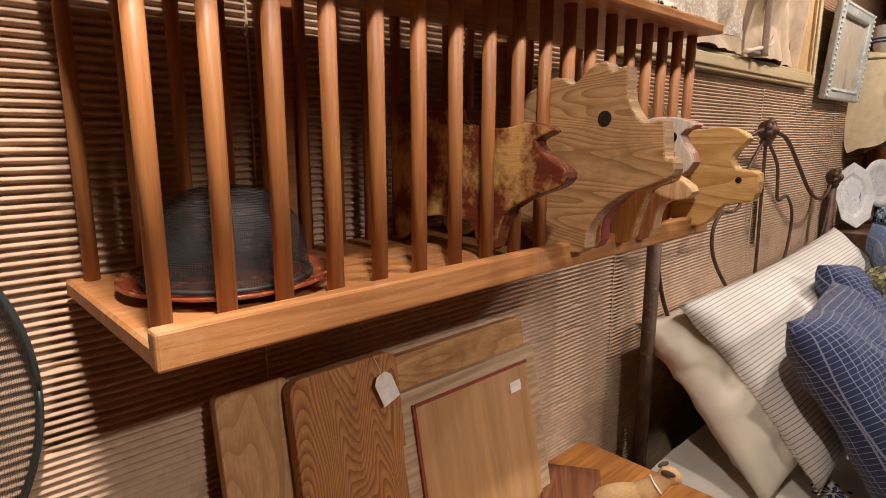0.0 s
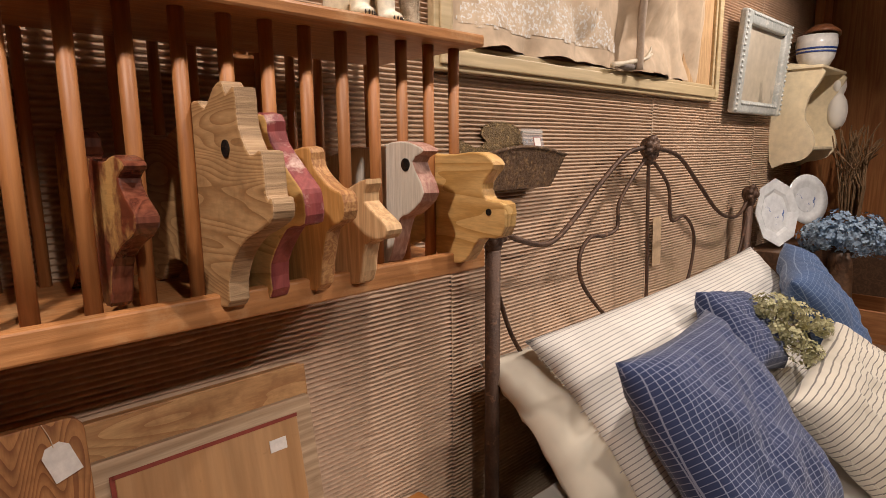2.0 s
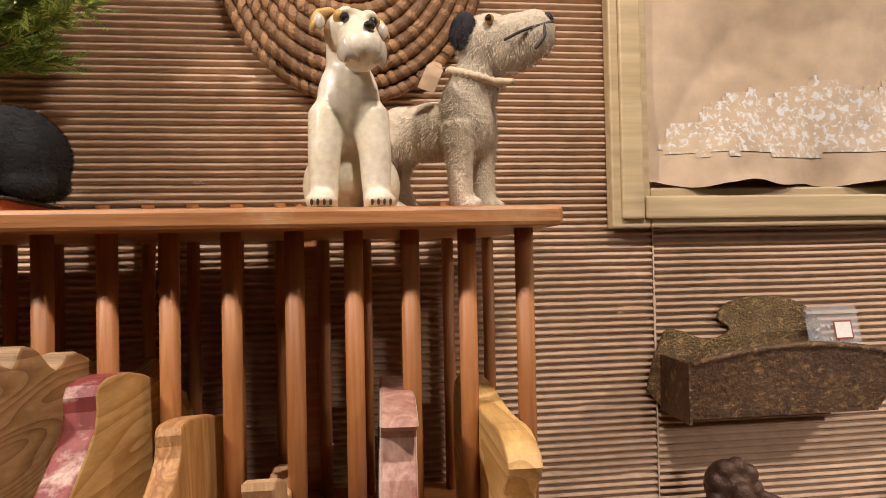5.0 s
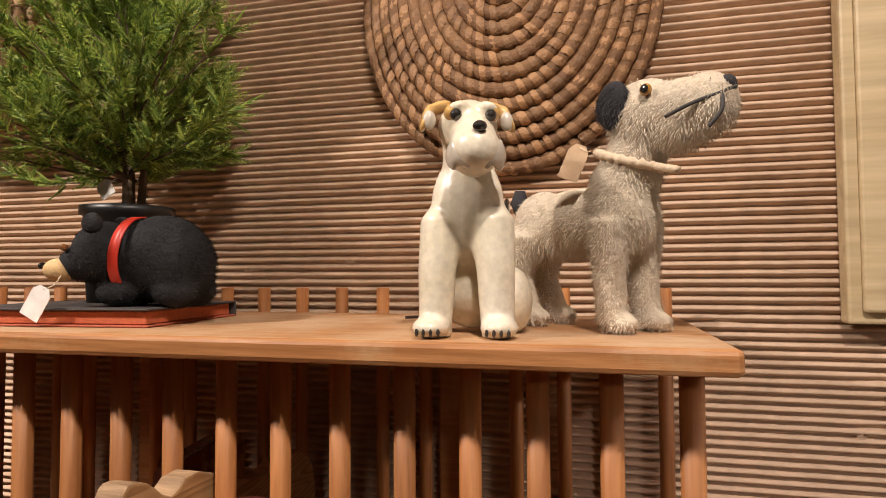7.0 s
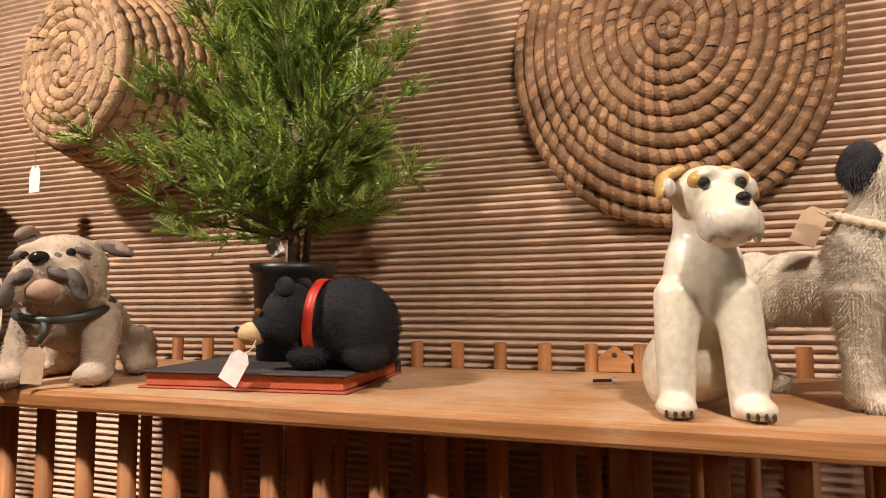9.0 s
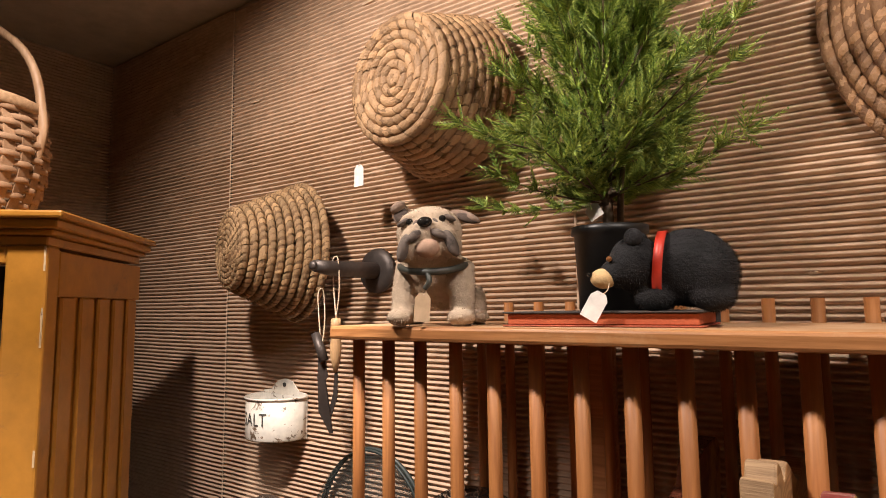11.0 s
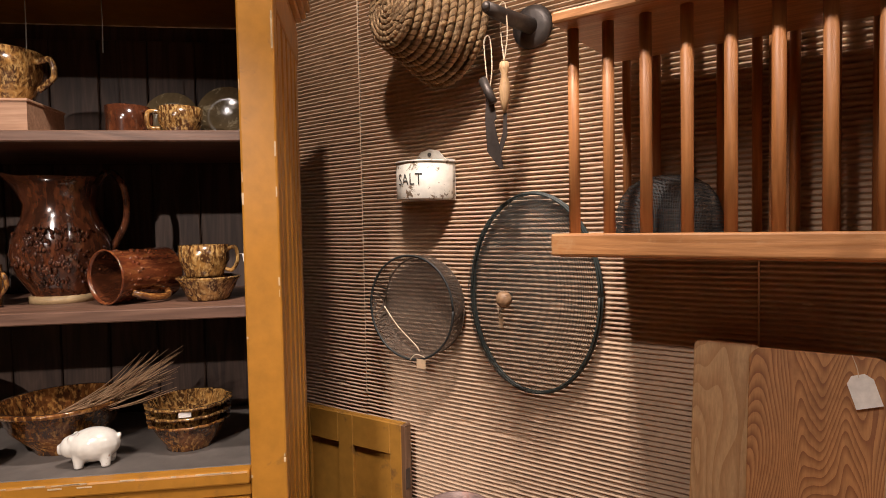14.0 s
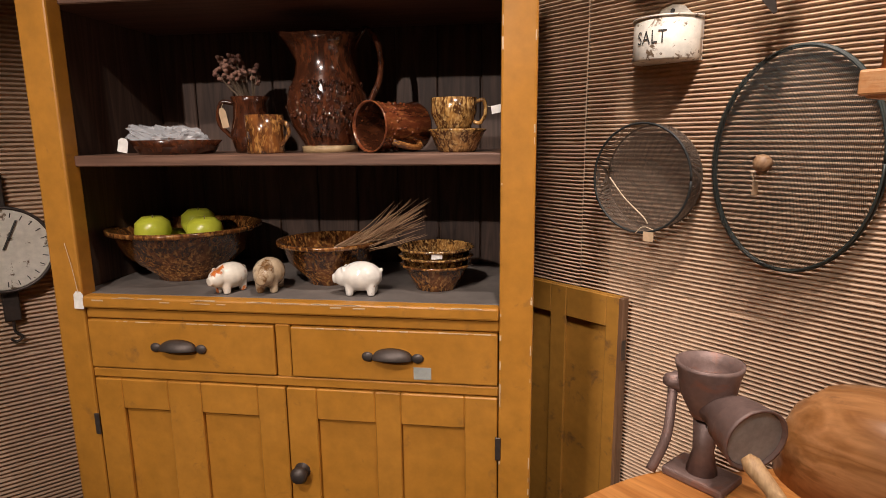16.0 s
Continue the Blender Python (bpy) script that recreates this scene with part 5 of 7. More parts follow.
PINE_A = flat_sawn("scrubbed_flat_sawn_pine", (0.46, 0.25, 0.105), (0.57, 0.35, 0.165), 0.030, 8, 2.0, worn=(0.33, 0.17, 0.07))
PINE_B = flat_sawn("raised_grain_flat_sawn_pine", (0.27, 0.105, 0.034), (0.47, 0.225, 0.078), 0.016, 9, 5.3, knots=False)
PINE_C = flat_sawn("stained_bread_board", (0.42, 0.21, 0.08), (0.56, 0.32, 0.135), 0.035, 7, 8.1, "x", worn=(0.24, 0.10, 0.035))
def leaning(name, x0, x1, height, thick, foot, lean, material, label, r=0.012):
    ob = thing(name, pose(x0, foot, TAB, -lean, 0, 0), label, "board", "boards leaning on the wall")
    w = x1 - x0
    pts = []
    for cx, cz, a0 in ((w - r, height - r, 0), (r, height - r, 90)):
        pts += [(cx + r * math.cos(radians(a0 + 15 * i)), cz + r * math.sin(radians(a0 + 15 * i))) for i in range(7)]
    pts += [(0, 0), (w, 0)]
    part("board", slab(bmesh.new(), pts, thick, 0.002), material, ob)
    return ob


b1 = leaning("cutting_board", 0.287, 0.392, 0.435, 0.020, 0.655, 9.0, PINE_A, "worn pale pine board leaning against the wall")
b2 = leaning("cutting_board", 0.378, 0.565, 0.437, 0.022, 0.622, 9.5, PINE_B, "brown pine board with raised dark grain", 0.022)
b3 = leaning("bread_board", 0.560, 0.925, 0.402, 0.022, 0.675, 8.5, PINE_C, "wide scrubbed pine board with breadboard end")
part("end_batten", boxed(0.0, -0.003, 0.34, 0.365, -0.0003, 0.40, 0.001), PINE_C, b3)
b4 = leaning("painted_board", 0.556, 0.905, 0.365, 0.018, 0.612, 11.5, GREY_PINE, "tan panel in a grey frame with red line", 0.003)
part("inset_panel", boxed(0.034, -0.004, 0.0, 0.318, -0.0003, 0.336, 0.001), TAN_PANEL, b4)
RED_LINE = surf("dull_red_paint", (0.22, 0.035, 0.02), (0.28, 0.05, 0.03), 30, 0.6, 0.1)
part("red_line", boxed(0.030, -0.0052, 0.336, 0.318, -0.0041, 0.342), RED_LINE, b4)
part("red_line", boxed(0.027, -0.0052, 0.0, 0.0335, -0.0041, 0.342), RED_LINE, b4)
part("sticker", boxed(0.262, -0.0056, 0.290, 0.292, -0.0042, 0.310), PAPER_TAG, b4, "small white price sticker")
swing_tag(b4, PAPER_TAG, pose(-0.025, -0.016, 0.388, 0, -18, 0), (-0.040, -0.014, 0.440), 0.034, 0.048)

# ---- table under the boards ----
table = thing("work_table", pose(0, 0, 0), "orange brown pine table against the wall", "table")
ORANGE_TOP = wood("orange_table_top", (0.36, 0.14, 0.035), (0.48, 0.21, 0.06), "x", 14, 0.4, 0.15)
rim = [(1.22, 0.17), (1.22, 0.755), (0.10, 0.755)] + [(p.x, p.y) for p in smooth_path([(0.085, 0.52, 0), (0.035, 0.435, 0), (-0.030, 0.370, 0), (-0.065, 0.28, 0), (-0.080, 0.17, 0)], 4)]
bm = bmesh.new()
ring_skin(bm, [[(x * k + 0.57 * (1 - k), y * k + 0.46 * (1 - k), z) for x, y in rim] for z, k in ((TAB - 0.026, 0.994), (TAB - 0.021, 1.0), (TAB - 0.004, 1.0), (TAB, 0.995))])
part("tabletop", bm, ORANGE_TOP, table)
part("apron", boxed(0.0, 0.21, TAB - 0.13, 1.18, 0.23, TAB - 0.0265), ORANGE_TOP, table)
for x, y in ((0.0, 0.24), (1.13, 0.24), (0.12, 0.69), (1.13, 0.69)):
    part("leg", boxed(x, y - 0.03, 0, x + 0.05, y + 0.02, TAB - 0.0265, 0.004), ORANGE_TOP, table)

# meat grinder
GR = surf("reddish_cast_iron", (0.13, 0.085, 0.075), (0.24, 0.16, 0.14), 30, 0.55, 0.4, metal=0.4, spots=(0.26, 0.11, 0.07), spot_scale=20, spot_lo=0.55, spot_hi=0.7)
gr = thing("meat_grinder", pose(0.012, 0.375, TAB), "old cast iron meat grinder standing on a table", "meat grinder")
part("hopper", lathe(bmesh.new(), [(0.022, 0.108), (0.030, 0.125), (0.040, 0.145), (0.046, 0.180), (0.050, 0.192), (0.050, 0.198), (0.046, 0.198), (0.042, 0.180), (0.034, 0.145), (0, 0.130)], 32), GR, gr, smooth=True)
part("barrel", lathe(bmesh.new(), [(0, -0.060), (0.020, -0.060), (0.026, -0.04), (0.030, 0.0), (0.032, 0.040), (0.040, 0.045), (0.040, 0.056), (0.043, 0.060), (0.048, 0.092), (0.049, 0.098), (0.045, 0.098), (0.040, 0.066), (0, 0.062)], 32), GR, gr, "flared grinder barrel", smooth=True, at=pose(0.010, 0, 0.134, 97, 0, 62))
part("plate", lathe(bmesh.new(), [(0, 0.003), (0.043, 0.003), (0.044, 0.0), (0, 0.0)], 32), surf("grey_iron_disc", (0.22, 0.22, 0.22), (0.34, 0.33, 0.32), 30, 0.5, 0.3, metal=0.5), gr, "grey iron outlet disc", at=pose(0.010, 0, 0.134, 97, 0, 62) @ Matrix.Translation((0, 0, 0.090)))
part("pedestal", tube(bmesh.new(), [(0.002, 0.0, 0.10), (0.0, 0.0, 0.05), (0.0, 0.0, 0.014)], [0.020, 0.016, 0.024], 14), GR, gr, smooth=True)
part("foot", boxed(-0.050, -0.035, 0.0, 0.050, 0.035, 0.014, 0.004, 2), GR, gr)
part("crank", tube(bmesh.new(), smooth_path([(-0.030, 0.020, 0.120), (-0.066, 0.020, 0.150), (-0.058, 0.0, 0.115), (-0.050, -0.025, 0.06), (-0.062, -0.045, 0.005)]), 0.008, 10), GR, gr, "curved iron crank", smooth=True)
part("crank_boss", lathe(bmesh.new(), [(0, 0.03), (0.010, 0.03), (0.017, 0.01), (0.017, -0.02), (0.010, -0.04), (0, -0.04)], 16), GR, gr, smooth=True, at=pose(-0.055, 0.022, 0.140, 60, -55, 0))

# trencher, pestle and mortar
tren = thing("wooden_trencher", pose(0.255, 0.545, TAB, 0, 0, 6), "large brown wooden dough bowl turned upside down", "wooden bowl")
prof = [(0, 0.160), (0.08, 0.159), (0.135, 0.146), (0.172, 0.108), (0.19, 0.06), (0.195, 0.0), (0.183, 0.0), (0.178, 0.05), (0, 0.05)]
part("bowl_body", lathe(bmesh.new(), prof, 48, 1.0, 0.62), wood("oiled_brown_wood", (0.24, 0.10, 0.03), (0.38, 0.18, 0.07), "x", 12, 0.3, 0.15, wear=(0.14, 0.06, 0.03)), tren, smooth=True)
mortar = thing("mortar", pose(0.225, 0.225, TAB - 0.0), "white ceramic mortar with a wooden pestle", "mortar")
part("bowl", lathe(bmesh.new(), [(0, 0), (0.040, 0), (0.048, 0.03), (0.058, 0.085), (0.061, 0.088), (0.057, 0.090), (0.046, 0.04), (0, 0.03)], 32), surf("white_ceramic", (0.66, 0.60, 0.50), (0.74, 0.69, 0.60), 16, 0.3, 0.05), mortar, smooth=True)
part("pestle", tube(bmesh.new(), [(0.030, 0.0, 0.030), (-0.02, 0.002, 0.085), (-0.058, 0.004, 0.122), (-0.082, 0.005, 0.142), (-0.090, 0.006, 0.148)], [0.010, 0.009, 0.010, 0.012, 0.007], 14), PALE_WOOD, mortar, "pale wooden pestle", smooth=True)
mas = thing("wooden_masher", pose(0.299, 0.395, TAB), "pale turned wooden masher standing upright", "masher")
part("shaft", lathe(bmesh.new(), [(0, 0.0), (0.028, 0.0), (0.030, 0.05), (0.020, 0.07), (0.017, 0.15), (0.021, 0.232), (0.019, 0.242), (0, 0.245)], 22), PALE_WOOD, mas, smooth=True)
# small crate and wooden toy horse
crate = thing("wooden_box", pose(0.925, 0.595, TAB, 0, 0, 34), "small reddish brown wooden box on the table", "box")
REDB = wood("reddish_brown_wood", (0.17, 0.06, 0.025), (0.27, 0.11, 0.05), "x", 18, 0.45)
part("box_body", boxed(-0.070, -0.055, 0, 0.070, 0.050, 0.066, 0.003), REDB, crate)
part("lid", boxed(-0.075, -0.060, 0.0665, 0.075, 0.055, 0.078, 0.003, 2), REDB, crate)
horse = thing("toy_lamb", pose(0.990, 0.485, TAB, 0, 0, -48), "tan toy lamb with a string round its neck", "toy animal")
bm = bmesh.new()
ball(bm, (-0.03, 0, 0.075), (0.062, 0.028, 0.028), (0, -8, 0))
tube(bm, [(0.01, 0, 0.085), (0.035, 0, 0.105), (0.050, 0, 0.122)], [0.026, 0.019, 0.016], 12)
ball(bm, (0.058, 0, 0.126), (0.025, 0.016, 0.017), (0, 25, 0))
for lx in (-0.07, 0.0):
    for s in (-1, 1):
        tube(bm, [(lx, s * 0.015, 0.07), (lx, s * 0.017, 0.002)], [0.012, 0.008], 10)
part("body", fused(bm, 0.003), surf("tan_felt_wool", (0.50, 0.30, 0.13), (0.60, 0.39, 0.19), 40, 0.85, 0.4), horse, smooth=True)
for s in (-1, 1):
    ball(b := bmesh.new(), (0.048, s * 0.016, 0.139), (0.014, 0.004, 0.006), (0, 0, s * 30))
    part("ear", b, DARK_FUR, horse, "dark leather ear", smooth=True)
tube(b := bmesh.new(), [(0.032 + 0.010 * math.cos(a), 0.0215 * math.sin(a), 0.106 - 0.014 * math.cos(a)) for a in (2 * math.pi * i / 24 for i in range(25))], 0.0018, 6)
part("string", b, PAPER_TAG, horse, "white string collar")

# ---- crockery in the cabinet (placed in the cabinet's own axes) ----
def glaze(name, dark, mid, lite, scale, lo=0.45, hi=0.62):
    m = bpy.data.materials.new(name)
    t, p = nodes_of(m)
    v = coords(t, (1, 1, 0.45))
    a, b = noise_node(t, v, scale, 4, 0.6, 0.6), noise_node(t, v, scale * 3.2, 4, 0.6)
    r1, r2 = ramp_node(t, dark, mid, lo, hi), ramp_node(t, (0, 0, 0), (0.92, 0.92, 0.92), 0.49, 0.66)
    t.links.new(a, r1.inputs[0])
    t.links.new(b, r2.inputs[0])
    t.links.new(mixed(t, r2.outputs[0], r1.outputs[0], lite), p.inputs["Base Color"])
    p.inputs["Roughness"].default_value, p.inputs["Coat Weight"].default_value = 0.16, 0.7
    bumped(t, p, a, 0.12, 0.002)
    return m


BROWN_GLAZE = glaze("mottled_brown_glaze", (0.055, 0.020, 0.008), (0.20, 0.072, 0.020), (0.42, 0.20, 0.055), 50, 0.4, 0.65)
YELLOW_GLAZE = glaze("brown_and_yellow_glaze", (0.07, 0.028, 0.010), (0.36, 0.18, 0.05), (0.54, 0.33, 0.12), 70, 0.46, 0.62)
RED_GLAZE = glaze("red_brown_glaze", (0.07, 0.018, 0.009), (0.19, 0.05, 0.018), (0.26, 0.09, 0.03), 40, 0.38, 0.7)
DARK_GLAZE = glaze("dark_treacle_glaze", (0.03, 0.011, 0.006), (0.085, 0.024, 0.010), (0.12, 0.036, 0.014), 30, 0.35, 0.8)


def inside(u, d, z, turn=0):
    return CAB @ pose(u, d, z, 0, 0, turn)


def pot(name, m, profile, material, label, category, handle=None, group="", hm=None):
    ob = thing(name, m, label, category, group)
    part("body", lathe(bmesh.new(), profile, 40), material, ob, smooth=True)
    if handle:
        part("handle", tube(bmesh.new(), smooth_path([(x, 0, z) for x, z in handle], 6), hm or 0.005, 10), material, ob, smooth=True)
    return ob


def cup_profile(r, h, foot=0.8, lip=1.0, t=0.003):
    return [(0, 0), (r * foot, 0), (r * foot, 0.004), (r * 0.98, h * 0.5), (r * lip, h), (r * lip - t, h), (r * 0.98 - t, h * 0.5), (r * foot - t, 0.008), (0, 0.008)]


def bowl_profile(r, h, foot=0.5, t=0.005, roll=0.004):
    return [(0, 0), (r * foot, 0), (r * foot, 0.006), (r * 0.80, h * 0.5), (r * 0.95, h * 0.9), (r + roll, h * 0.92), (r + roll, h), (r - t, h), (r * 0.78, h * 0.5), (r * foot * 0.8, 0.012), (0, 0.010)]


S1, S2, S3 = 1.5003, 1.2153, 0.9523
# middle shelf
jug = thing("jug", inside(0.440, 0.170, S2, 8), "tall dark brown glazed jug with moulded relief", "jug")
prof = [(0, 0), (0.052, 0), (0.054, 0.010), (0.050, 0.014), (0.072, 0.050), (0.082, 0.085), (0.078, 0.115), (0.062, 0.150), (0.056, 0.175), (0.062, 0.205), (0.072, 0.222), (0.068, 0.222), (0.052, 0.178), (0.05, 0.1), (0, 0.05)]
bm = lathe(bmesh.new(), prof, 48)
for v in bm.verts:
    a = math.atan2(v.co.y, v.co.x)
    if v.co.z > 0.17:
        k = (v.co.z - 0.17) / 0.05
        spout = max(0, math.cos(a - math.pi)) ** 6
        v.co.x -= 0.026 * k * spout
        v.co.z += 0.012 * k * (spout + 0.4 * max(0, math.cos(a)) ** 6)
part("body", bm, DARK_GLAZE, jug, smooth=True)
part("foot_ring", lathe(bmesh.new(), [(0.050, 0.0), (0.0555, 0.0), (0.0555, 0.012), (0.050, 0.0135)], 40), surf("buff_clay", (0.36, 0.24, 0.12), (0.46, 0.32, 0.17), 30, 0.5, 0.2), jug, "bare buff foot ring", smooth=True)
part("handle", tube(bmesh.new(), smooth_path([(0.058, 0, 0.212), (0.080, 0, 0.236), (0.104, 0, 0.205), (0.106, 0, 0.150), (0.090, 0, 0.110), (0.078, 0, 0.092)], 6), 0.0065, 10), DARK_GLAZE, jug, smooth=True)
rnd = random.Random(5)
b = bmesh.new()
for i in range(190):
    a, z = rnd.gauss(-1.5, 0.45), rnd.uniform(0.035, 0.135)
    r = 0.081 - 0.9 * abs(z - 0.09) ** 1.5 * 6 * 0.10 - (0.017 if z > 0.14 else 0) - (0.008 if z < 0.05 else 0)
    ball(b, (r * math.cos(a), r * math.sin(a), z), (0.0030, 0.0030, rnd.uniform(0.003, 0.007)), (rnd.uniform(-60, 60), 0, 0), 7, 5)
tagged(part("relief", b, DARK_GLAZE, jug, "moulded flower relief", smooth=True), kind="stuff")
pot("mug", inside(0.335, 0.100, S2, -15), cup_profile(0.036, 0.072, 0.98), BROWN_GLAZE, "small straight brown mottled mug", "mug", [(0.034, 0.058), (0.050, 0.056), (0.055, 0.036), (0.034, 0.014)], "brown mugs", 0.004)
lying = thing("tankard", inside(0.585, 0.125, S2 + 0.0475) @ pose(0, 0, 0, 0, 0, -124) @ pose(0, 0, 0, 0, 90, 0), "brown relief tankard lying on its side", "mug")
part("body", lathe(bmesh.new(), [(0, -0.056), (0.045, -0.056), (0.0475, -0.050), (0.043, 0.02), (0.0465, 0.062), (0.0475, 0.065), (0.0450, 0.066), (0.0435, 0.060)], 40), RED_GLAZE, lying, smooth=True)
part("lining", lathe(bmesh.new(), [(0.0434, 0.0602), (0.0395, 0.02), (0.041, -0.040), (0.030, -0.048), (0, -0.050)], 40), DARK_GLAZE, lying, "dark glazed inside", smooth=True)
b = bmesh.new()
rnd = random.Random(9)
for i in range(120):
    a, z = rnd.uniform(0, 6.28), rnd.uniform(-0.040, 0.050)
    ball(b, (0.0435 * math.cos(a), 0.0435 * math.sin(a), z), (0.0032, 0.0032, 0.0032), (0, 0, 0), 6, 4)
tagged(part("relief", b, RED_GLAZE, lying, "moulded relief", smooth=True), kind="stuff")
part("handle", tube(bmesh.new(), smooth_path([(0.030, 0.034, -0.030), (0.038, 0.050, -0.015), (0.036, 0.052, 0.020), (0.028, 0.036, 0.040)], 6), 0.006, 10), BROWN_GLAZE, lying, smooth=True)
pot("bowl", inside(0.706, 0.110, S2), [(0, 0), (0.034, 0), (0.036, 0.004), (0.050, 0.034), (0.055, 0.040), (0.053, 0.042), (0.046, 0.034), (0.03, 0.006), (0, 0.006)], YELLOW_GLAZE, "small yellow and brown sponged bowl", "bowl")
cup = pot("cup", inside(0.700, 0.112, S2 + 0.0425, -10), cup_profile(0.043, 0.055, 0.75), YELLOW_GLAZE, "yellow brown cup standing on a small bowl", "cup", [(0.040, 0.046), (0.056, 0.050), (0.060, 0.028), (0.050, 0.010), (0.038, 0.012)], "", 0.0035)
swing_tag(cup, PAPER_TAG, pose(0.088, -0.01, 0.034, 0, 80, 0), (0.058, 0, 0.04), 0.014, 0.030)
vase = pot("pitcher", inside(0.268, 0.185, S2, 190), [(0, 0), (0.034, 0), (0.044, 0.035), (0.036, 0.07), (0.034, 0.10), (0.040, 0.112), (0.036, 0.112), (0.030, 0.09), (0, 0.03)], DARK_GLAZE, "dark brown pitcher holding dried flowers", "pitcher", [(0.036, 0.1), (0.06, 0.1), (0.066, 0.06), (0.040, 0.03)], "", 0.005)
dry = surf("dried_flower_heads", (0.20, 0.09, 0.07), (0.34, 0.18, 0.12), 60, 0.9, 0.5, vary=0.3)
b, st = bmesh.new(), bmesh.new()
for i in range(60):
    a, r, z = rnd.uniform(0, 6.28), rnd.uniform(0, 0.045), rnd.uniform(0.145, 0.190)
    q = Vector((0.02 + r * math.cos(a), r * math.sin(a), z))
    tube(st, [(0.004 * math.cos(a), 0.004 * math.sin(a), 0.09), tuple(q)], 0.0007, 4)
    for _ in range(4):
        ball(b, q + Vector((rnd.uniform(-1, 1), rnd.uniform(-1, 1), rnd.uniform(-1, 1))) * 0.006, (0.005, 0.005, 0.004), (0, 0, 0), 6, 4)
tagged(part("stem", st, BARK, vase, "thin dry stems"), kind="stuff")
tagged(part("flower_head", b, dry, vase, "dusty pink dried flower heads", smooth=True), kind="stuff")
swing_tag(vase, KRAFT_TAG, pose(0.05, 0.02, 0.07, 0, 10, 0), (0.05, 0.02, 0.098), 0.014, 0.04)
pan = pot("dish", inside(0.150, 0.100, S2), [(0, 0), (0.068, 0), (0.086, 0.026), (0.083, 0.027), (0.064, 0.005), (0, 0.005)], DARK_GLAZE, "shallow dark brown dish with wrapped stones", "dish")
swing_tag(pan, PAPER_TAG, pose(-0.055, -0.085, 0.018, 0, 12, 0), (-0.05, -0.078, 0.03), 0.020, 0.026)
bag = thing("wrapped_bundle", inside(0.145, 0.105, S2 + 0.0055), "crumpled clear plastic bag of pebbles in a dish", "plastic bag")
b = bmesh.new()
for i in range(12):
    ball(b, (rnd.uniform(-0.045, 0.045), rnd.uniform(-0.03, 0.03), 0.010 + rnd.uniform(0, 0.012)), (0.012, 0.009, 0.008), (0, 0, rnd.uniform(0, 180)), 8, 6)
part("pebble", b, surf("grey_brown_pebbles", (0.14, 0.10, 0.09), (0.30, 0.20, 0.17), 40, 0.6, 0.3), bag, smooth=True)
bm = bmesh.new()
bmesh.ops.create_icosphere(bm, subdivisions=4, radius=1.0)
for v in bm.verts:
    n = noise.noise(v.co * 3.0) * 0.25 + noise.noise(v.co * 8.0) * 0.16
    v.co = Vector((v.co.x * 0.066 * (1 + n) - (0.03 if v.co.x < -0.6 else 0), v.co.y * 0.045 * (1 + n), 0.021 + max(-0.6, v.co.z) * 0.026 * (1 + 1.4 * n)))
    if v.co.x < -0.05:
        v.co.z += 0.012
PLASTIC = bpy.data.materials.new("clear_plastic_film")
t, p = nodes_of(PLASTIC)
p.inputs["Base Color"].default_value, p.inputs["Roughness"].default_value, p.inputs["Alpha"].default_value = (0.8, 0.82, 0.85, 1), 0.15, 0.32
part("film", bm, PLASTIC, bag, "clear crinkled film")
# bottom shelf
pot("mixing_bowl", inside(0.110, 0.170, S3), bowl_profile(0.152, 0.112, 0.42), BROWN_GLAZE, "large brown mottled bowl full of green apples", "bowl", None, "mixing bowls")
APPLE = surf("green_apple_skin", (0.42, 0.46, 0.028), (0.56, 0.57, 0.07), 12, 0.3, 0.03, spots=(0.50, 0.52, 0.14), spot_scale=90, spot_lo=0.66, spot_hi=0.7)
for u, d, z in ((0.055, 0.135, 0.098), (0.118, 0.205, 0.106), (0.175, 0.130, 0.098), (0.11, 0.13, 0.055), (0.16, 0.20, 0.055), (0.05, 0.21, 0.060)):
    ap = thing("apple", inside(u, d, S3 + z - 0.034), "round green apple in a brown bowl", "apple", "apples in the bowl")
    part("fruit", lathe(bmesh.new(), [(0, 0.004), (0.010, 0.0), (0.026, 0.012), (0.037, 0.036), (0.034, 0.056), (0.020, 0.068), (0.008, 0.066), (0, 0.060)], 26), APPLE, ap, smooth=True)
    part("stalk", tube(bmesh.new(), [(0, 0, 0.06), (0.002, 0, 0.072)], 0.0012, 6), BARK, ap)
pot("mixing_bowl", inside(0.438, 0.150, S3), bowl_profile(0.104, 0.088, 0.45), BROWN_GLAZE, "brown mottled bowl holding a twig whisk", "bowl", None, "mixing bowls")
whisk = thing("twig_whisk", inside(0.452, 0.140, S3 + 0.060), "bundle of thin brown birch twigs", "whisk")
b = bmesh.new()
for i in range(70):
    s, e = Vector((rnd.uniform(-0.012, 0.012), rnd.uniform(-0.012, 0.012), rnd.uniform(-0.010, 0.012))), Vector((rnd.uniform(0.12, 0.20), rnd.uniform(-0.07, 0.02), rnd.uniform(0.045, 0.115)))
    tube(b, smooth_path([s + Vector((-0.02, 0, -0.01)), (s + e) / 2 + Vector((0, 0, rnd.uniform(-0.012, 0.0))), e], 4), [0.0013, 0.0012, 0.0011, 0.001, 0.0009, 0.0008, 0.0006, 0.0005, 0.0003], 4)
tagged(part("twig", b, surf("pale_brown_twig", (0.30, 0.17, 0.09), (0.44, 0.28, 0.16), 60, 0.8, 0.2), whisk), kind="stuff")
